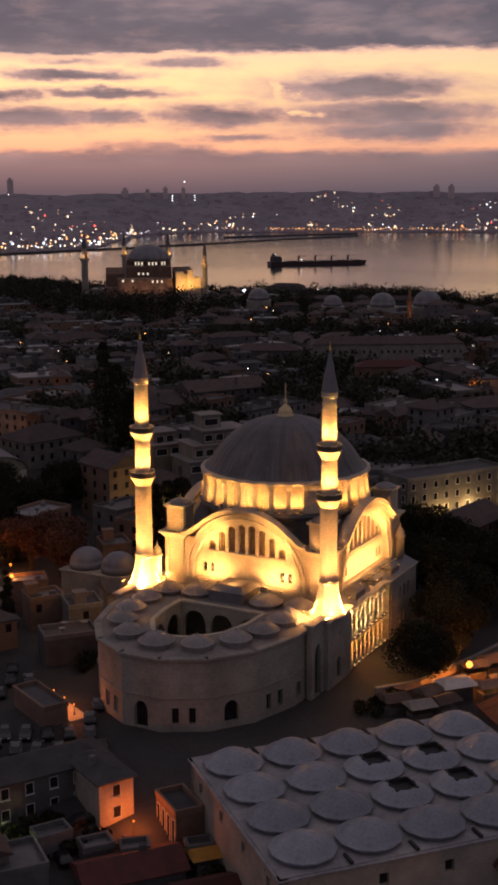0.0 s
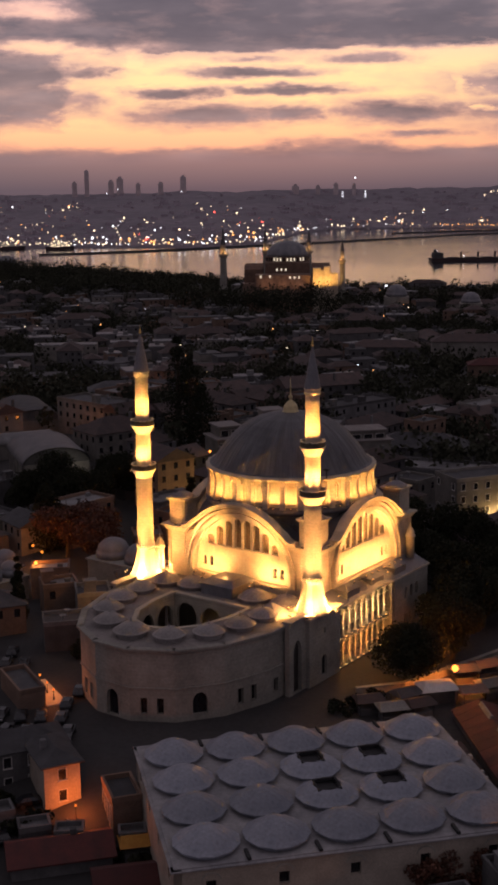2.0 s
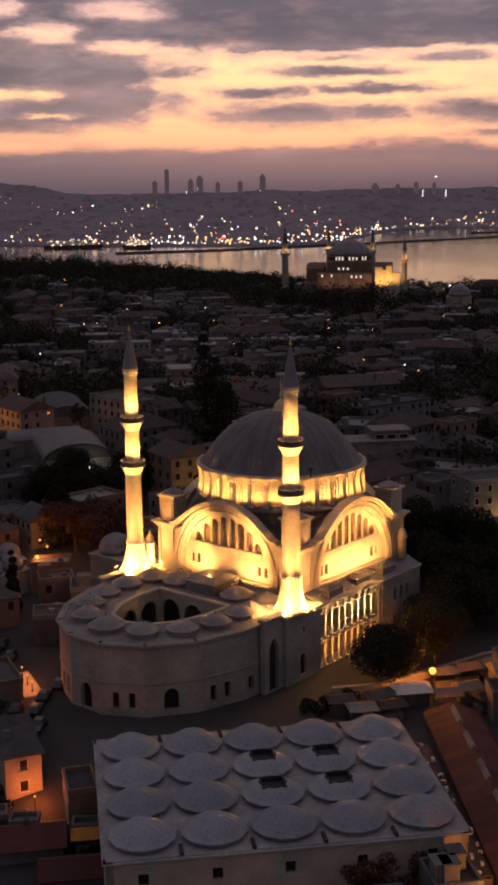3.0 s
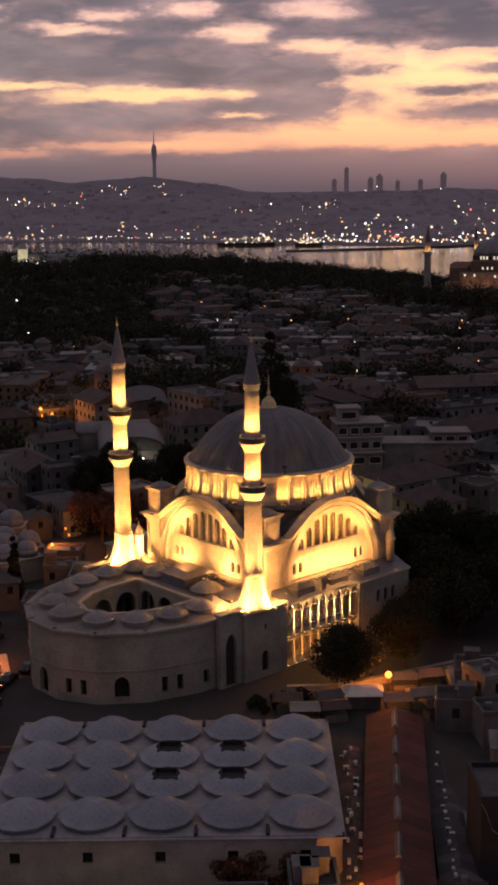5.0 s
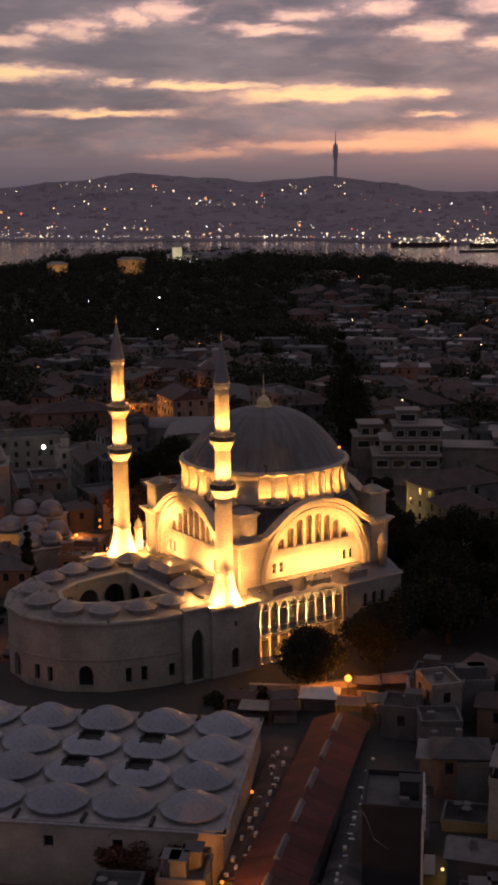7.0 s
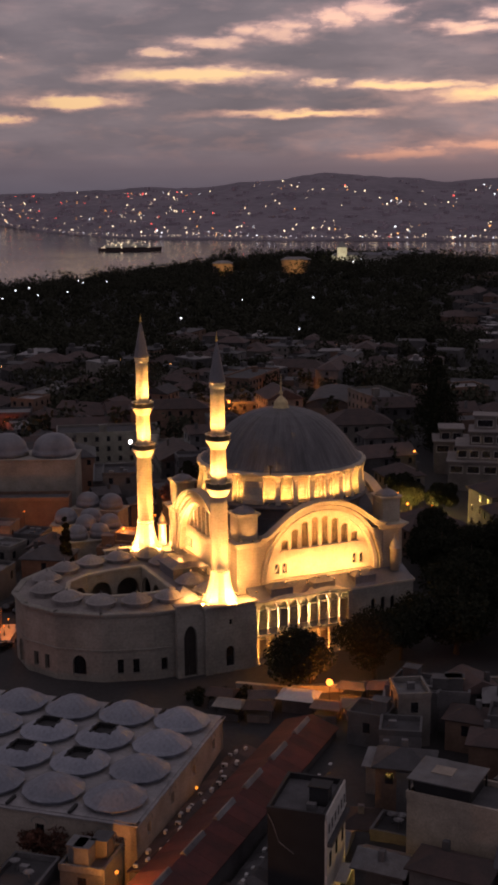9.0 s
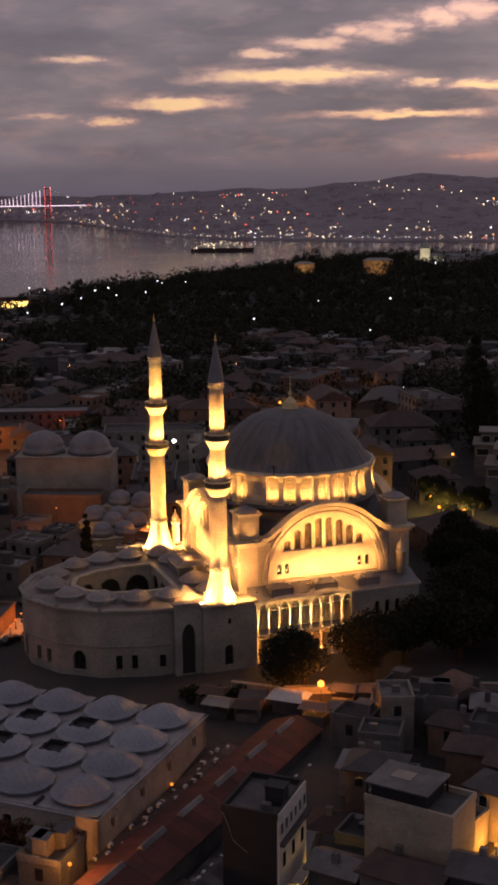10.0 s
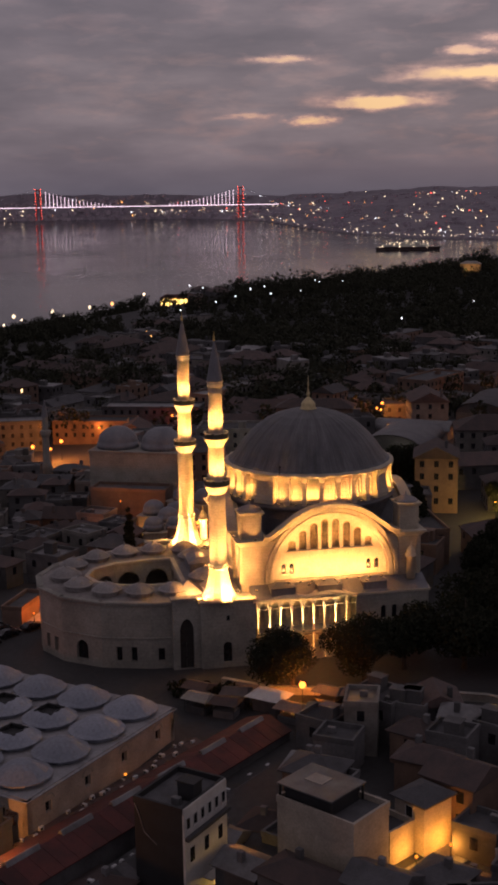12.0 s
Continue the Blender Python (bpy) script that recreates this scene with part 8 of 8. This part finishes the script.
def lamp_cloud(name, spots, mat, label):
    vs, fs = [], []
    for (x, y, z), s, up in spots:
        k = len(vs)
        vs += [(x, y, z + up + s), (x + s, y, z + up), (x, y + s, z + up), (x - s, y, z + up), (x, y - s, z + up), (x, y, z + up - s)]
        fs += [(k, k + 1, k + 2), (k, k + 2, k + 3), (k, k + 3, k + 4), (k, k + 4, k + 1), (k + 5, k + 2, k + 1), (k + 5, k + 3, k + 2), (k + 5, k + 4, k + 3), (k + 5, k + 1, k + 4)]
    tagged(soup(name, vs, fs, mat, None, label), "", "lamps", "", "stuff")


far_shore()


def town_lamps():
    rng = np.random.default_rng(9)
    w, o, c = [], [], []
    for x, y, ang, wd, d, h, roof, q in FAR:
        if rng.random() < 0.22:
            z = gz(x, y)
            (o if rng.random() < 0.45 else (w if rng.random() < 0.6 else c)).append(((x + 8, y - 7, z), rng.uniform(0.22, 0.6), rng.uniform(5, 10)))
    # lamps of the shore road below the headland
    for x, y in ((-833, 611), (-902, 659), (-864, 646), (-916, 710), (-864, 692), (-795, 657), (-932, 763), (-806, 698), (-950, 802), (-825, 746), (-1033, 900), (-856, 788), (-840, 786), (-816, 806), (-919, 912), (-894, 902), (-866, 897), (-915, 965), (-948, 1017), (-964, 1053), (-910, 1015), (-857, 976)):
        (o if rng.random() < 0.3 else w).append(((x, y, -44), rng.uniform(1.2, 2.6), 10.0))
    # white lamps along the ridge and the slopes of the headland
    for x, y, z in ((-630, 666, 7), (-592, 650, 8), (-529, 631, 6), (-545, 658, 9), (-546, 672, 10), (-520, 656, 7), (-522, 608, 4), (-517, 574, 1), (-547, 723, 12), (-541, 722, 11), (-532, 738, 11), (-513, 678, 8), (-513, 1031, 17), (-497, 1012, 16), (-474, 991, 15), (-479, 1012, 16), (-378, 789, 2), (-409, 746, 2), (-374, 638, 0), (-276, 626, 0)):
        c.append(((x, y, z), rng.uniform(0.5, 0.85), 0.0))
    c.append(((-3, 1062, gz(-3, 1062)), 1.9, 10))
    c.append(((58, 1062, gz(58, 1062)), 1.6, 10))
    lamp_cloud("town_lamps", w, GLOW_FAR, "warm lamps among the roofs")
    lamp_cloud("town_lamps", o, GLOW_FAR_ORANGE, "orange lamps among the roofs")
    lamp_cloud("town_lamps", c, GLOW_FAR_WHITE, "white lamps among the roofs")


town_lamps()


# ---- towers on the far skyline ----
tv = thing("broadcast_tower", pose(-1803, 4208, 118), "slender broadcast tower with a bulging head on the hill", "tower")
bm = bmesh.new()
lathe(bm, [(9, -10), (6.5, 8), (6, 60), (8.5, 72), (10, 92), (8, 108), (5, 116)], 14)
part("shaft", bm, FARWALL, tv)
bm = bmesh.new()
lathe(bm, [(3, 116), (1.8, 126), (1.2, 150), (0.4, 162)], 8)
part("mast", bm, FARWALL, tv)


def high_rise(a, w, ztop, label="office tower on the far skyline, haze put into its colour"):
    R = 4700
    x, y = 60 - R * math.sin(radians(a)), 20 + R * math.cos(radians(a))
    t = thing("office_tower", pose(x, y, 0, 0, 0, a), label, "tower", "far office towers")
    bm = bmesh.new()
    box(bm, -w / 2, -w / 2, -20, w / 2, w / 2, ztop, None, 1.0)
    box(bm, -w / 4, -w / 4, ztop, w / 4, w / 4, ztop + w * 0.3)
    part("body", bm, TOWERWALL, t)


for a, w, zt in ((15.46, 16, 146), (14.4, 20, 108), (14.0, 24, 118), (12.2, 18, 100), (11.2, 22, 122), (16.0, 18, 104), (13.2, 16, 98), (-7.65, 22, 92), (-8.3, 22, 92), (4.4, 18, 90), (3.6, 14, 88), (6.2, 26, 84), (5.2, 16, 84)):
    high_rise(a, w, zt)
lamp_cloud("tower_lamps", [((60 - 4640 * math.sin(radians(a)), 20 + 4640 * math.cos(radians(a)), z), s, 0) for a, z, s in ((3.55, 112, 3.2), (4.1, 62, 2.5), (4.1, 54, 2.5), (4.1, 46, 2.5), (3.1, 62, 2.5), (3.1, 54, 2.5), (3.1, 46, 2.5), (14.6, 66, 2.5), (14.1, 80, 2.0), (11.3, 70, 2.2))], GLOW_FAR_WHITE, "white lamps on the far towers")


# ---- suspension bridge over the strait ----
def bridge():
    R = 4560.0
    at = lambda a, z: Vector((120 - R * math.sin(radians(a)), 50 + R * math.cos(radians(a)), z))
    zel = lambda e: 77 + R * math.tan(radians(e))
    aL, aR = 59.4, 50.4
    t = thing("suspension_bridge", Matrix.Identity(4), "suspension bridge with red-lit towers and glowing pink hangers", "bridge")
    zdeck, ztop, zlow = zel(-0.45), zel(0.34), zel(-0.95)

    def bar(bm, p, q, r):
        m = look(p, q) @ pose(0, 0, 0, 180)
        rings = lathe(bm, [(r, 0), (r, (q - p).length)], 6)
        bmesh.ops.transform(bm, matrix=m, verts=[v for ring in rings for v in ring])

    for a in (aL, aR):
        bm = bmesh.new()
        for off in (-0.09, 0.09):
            bar(bm, at(a + off, zlow - 5), at(a + off * 0.8, ztop), 2.4)
        for z in (zdeck - 3, ztop - 3, (zdeck + ztop) / 2):
            bar(bm, at(a - 0.09, z), at(a + 0.09, z), 2.0)
        part("tower", bm, RED_LIT_STEEL, t, "steel tower tinted red as if floodlit")
        lamp_cloud("red_lamps", [((*at(a + o, z)[:2], z), 2.3, 0) for o in (-0.12, 0.12) for z in np.linspace(zlow, ztop, 11)], GLOW_FAR_RED, "red lamps on a bridge tower")
    bm = bmesh.new()
    n = 40
    for i in range(n):
        a0, a1 = 62.9 - 14.2 * i / n, 62.9 - 14.2 * (i + 1) / n
        bar(bm, at(a0, zdeck), at(a1, zdeck), 1.4)
    # the deck bars emit light themselves so that the road looks lit
    part("deck", bm, GLOW_PINK, t, "lit road deck")
    cable = lambda q: zdeck + 3 + (ztop - zdeck - 3) * (2 * q - 1) ** 2
    bm = bmesh.new()
    for i in range(40):
        q0, q1 = i / 40, (i + 1) / 40
        bar(bm, at(aL + (aR - aL) * q0, cable(q0)), at(aL + (aR - aL) * q1, cable(q1)), 0.7)
    for a, b in ((aL, 62.6), (aR, 48.7)):
        bar(bm, at(a, ztop), at(b, zdeck), 0.6)
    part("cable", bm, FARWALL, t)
    for i in range(1, 54):
        q = i / 54
        if abs(q - 0.5) < 0.13 or q < 0.035 or q > 0.965:
            continue
        a = aL + (aR - aL) * q
        bm = bmesh.new()
        bar(bm, at(a, zdeck), at(a, cable(q)), 0.85)
        part("hanger", bm, GLOW_PINK, t)
    dots = []
    for a, b in ((aL, 62.6), (aR, 48.7)):
        for i in range(1, 14):
            q = i / 14
            v = at(a + (b - a) * q, ztop + (zdeck - ztop) * q)
            dots.append((tuple(v), 1.2, 0))
    lamp_cloud("cable_lamps", dots, GLOW_FAR_WHITE, "white lamps along the bridge cables")


bridge()


# ---- ships and breakwaters ----
def cargo_ship(x, y, ang, L):
    t = thing("cargo_ship", pose(x, y, -50, 0, 0, ang) @ Matrix.Diagonal((1, 1, 0.66, 1)), "long dark bulk carrier with deck cranes at anchor", "ship")
    B = L * 0.075
    bm = bmesh.new()
    low = [(-L / 2, -B), (L * 0.42, -B), (L / 2 - 3, 0), (L * 0.42, B), (-L / 2, B)]
    topp = [(-L / 2 - 1, -B), (L * 0.43, -B), (L / 2 + 3, 0), (L * 0.43, B), (-L / 2 - 1, B)]
    prism(bm, low, -2, 9, topp)
    part("hull", bm, SHIPHULL, t)
    bm = bmesh.new()
    box(bm, -L / 2 + 4, -B * 0.8, 9, -L / 2 + 20, B * 0.8, 21, None, 0.3)
    box(bm, -L / 2 + 6, -B, 21, -L / 2 + 16, B, 24, None, 0.3)
    box(bm, -L / 2 + 5, -2.5, 24, -L / 2 + 10, 2.5, 31, None, 0.3)
    part("bridge_house", bm, PLASTER_GREY, t)
    for k in range(4):
        bm = bmesh.new()
        cx = -L * 0.2 + k * L * 0.17
        box(bm, cx - 1.4, -1.4, 9, cx + 1.4, 1.4, 24, None, 0.2)
        box(bm, cx - 1, -1, 22, cx + 14, 1, 23.2, None, 0.1)
        part("deck_crane", bm, SHIPHULL, t)
    for k in range(5):
        bm = bmesh.new()
        cx = -L * 0.28 + k * L * 0.17
        box(bm, cx - 9, -B * 0.6, 9, cx + 9, B * 0.6, 11, None, 0.2)
        part("hatch_cover", bm, SHIPHULL, t)
    lamp_cloud("ship_lamps", [((x - 76, y - 14, -50), 1.0, 18), ((x - 30, y - 15, -50), 1.4, 5), ((x - 30, y - 15, -50), 1.0, 9)], GLOW_FAR_WHITE, "white deck lamps of the bulk carrier")


cargo_ship(124, 2256, 14, 178)


def liner(a, R, L, label):
    x, y = 90 - R * math.sin(radians(a)), 20 + R * math.cos(radians(a))
    zz = -50
    t = thing("passenger_ship", pose(x, y, zz, 0, 0, a), label, "ship", "lit ships")
    bm = bmesh.new()
    prism(bm, [(-L / 2, -9), (L * 0.4, -9), (L / 2, 0), (L * 0.4, 9), (-L / 2, 9)], -2, 7, [(-L / 2 - 2, -9), (L * 0.42, -9), (L / 2 + 4, 0), (L * 0.42, 9), (-L / 2 - 2, 9)])
    part("hull", bm, SHIPHULL, t)
    bm = bmesh.new()
    box(bm, -L * 0.42, -7, 7, L * 0.34, 7, 13, None, 0.3)
    box(bm, -L * 0.3, -6, 13, L * 0.2, 6, 17, None, 0.3)
    box(bm, -L * 0.05, -3, 17, L * 0.05, 3, 24, None, 0.3)
    part("superstructure", bm, SHIPWHITE, t)
    rng = np.random.default_rng(int(a * 7))
    m = t.matrix_basis
    lamp_cloud("ship_lamps", [(tuple(m @ Vector((rng.uniform(-L * 0.45, L * 0.42), -10, 0))), rng.uniform(0.8, 1.9), rng.uniform(6, 20)) for _ in range(34)], GLOW_FAR, "warm deck lamps of a ship")


liner(20.4, 2900, 128, "lit passenger ferry moored across the water")
liner(41.7, 2850, 138, "lit passenger liner moored at the point")
liner(17.6, 2850, 60, "small lit ferry moored across the water")


def breakwater(pts, label):
    bm = bmesh.new()
    for (a0, r0), (a1, r1) in zip(pts, pts[1:]):
        p = Vector((60 - r0 * math.sin(radians(a0)), 20 + r0 * math.cos(radians(a0)), -50))
        q = Vector((60 - r1 * math.sin(radians(a1)), 20 + r1 * math.cos(radians(a1)), -50))
        n = (q - p).normalized().cross(Vector((0, 0, 1))) * 4
        vs = [bm.verts.new(v) for v in (p - n, p + n, q + n, q - n)]
        ws = [bm.verts.new(v + Vector((0, 0, 3.2))) for v in (p - n * 0.5, p + n * 0.5, q + n * 0.5, q - n * 0.5)]
        bm.faces.new(ws)
        for i in range(4):
            bm.faces.new((vs[i], vs[(i + 1) % 4], ws[(i + 1) % 4], ws[i]))
    ob = part("breakwater", bm, ASPHALT, None, label)
    tagged(ob, "", "breakwater", "breakwaters", "structure")


breakwater([(18.0, 2600), (14, 2660), (11.0, 2740), (6.5, 2930), (2.5, 3160), (-1.0, 3420), (-4.0, 3640)], "long low dark stone breakwater")
breakwater([(2.0, 3560), (-1.0, 3700), (-4.0, 3830)], "short dark stone breakwater before the harbour")
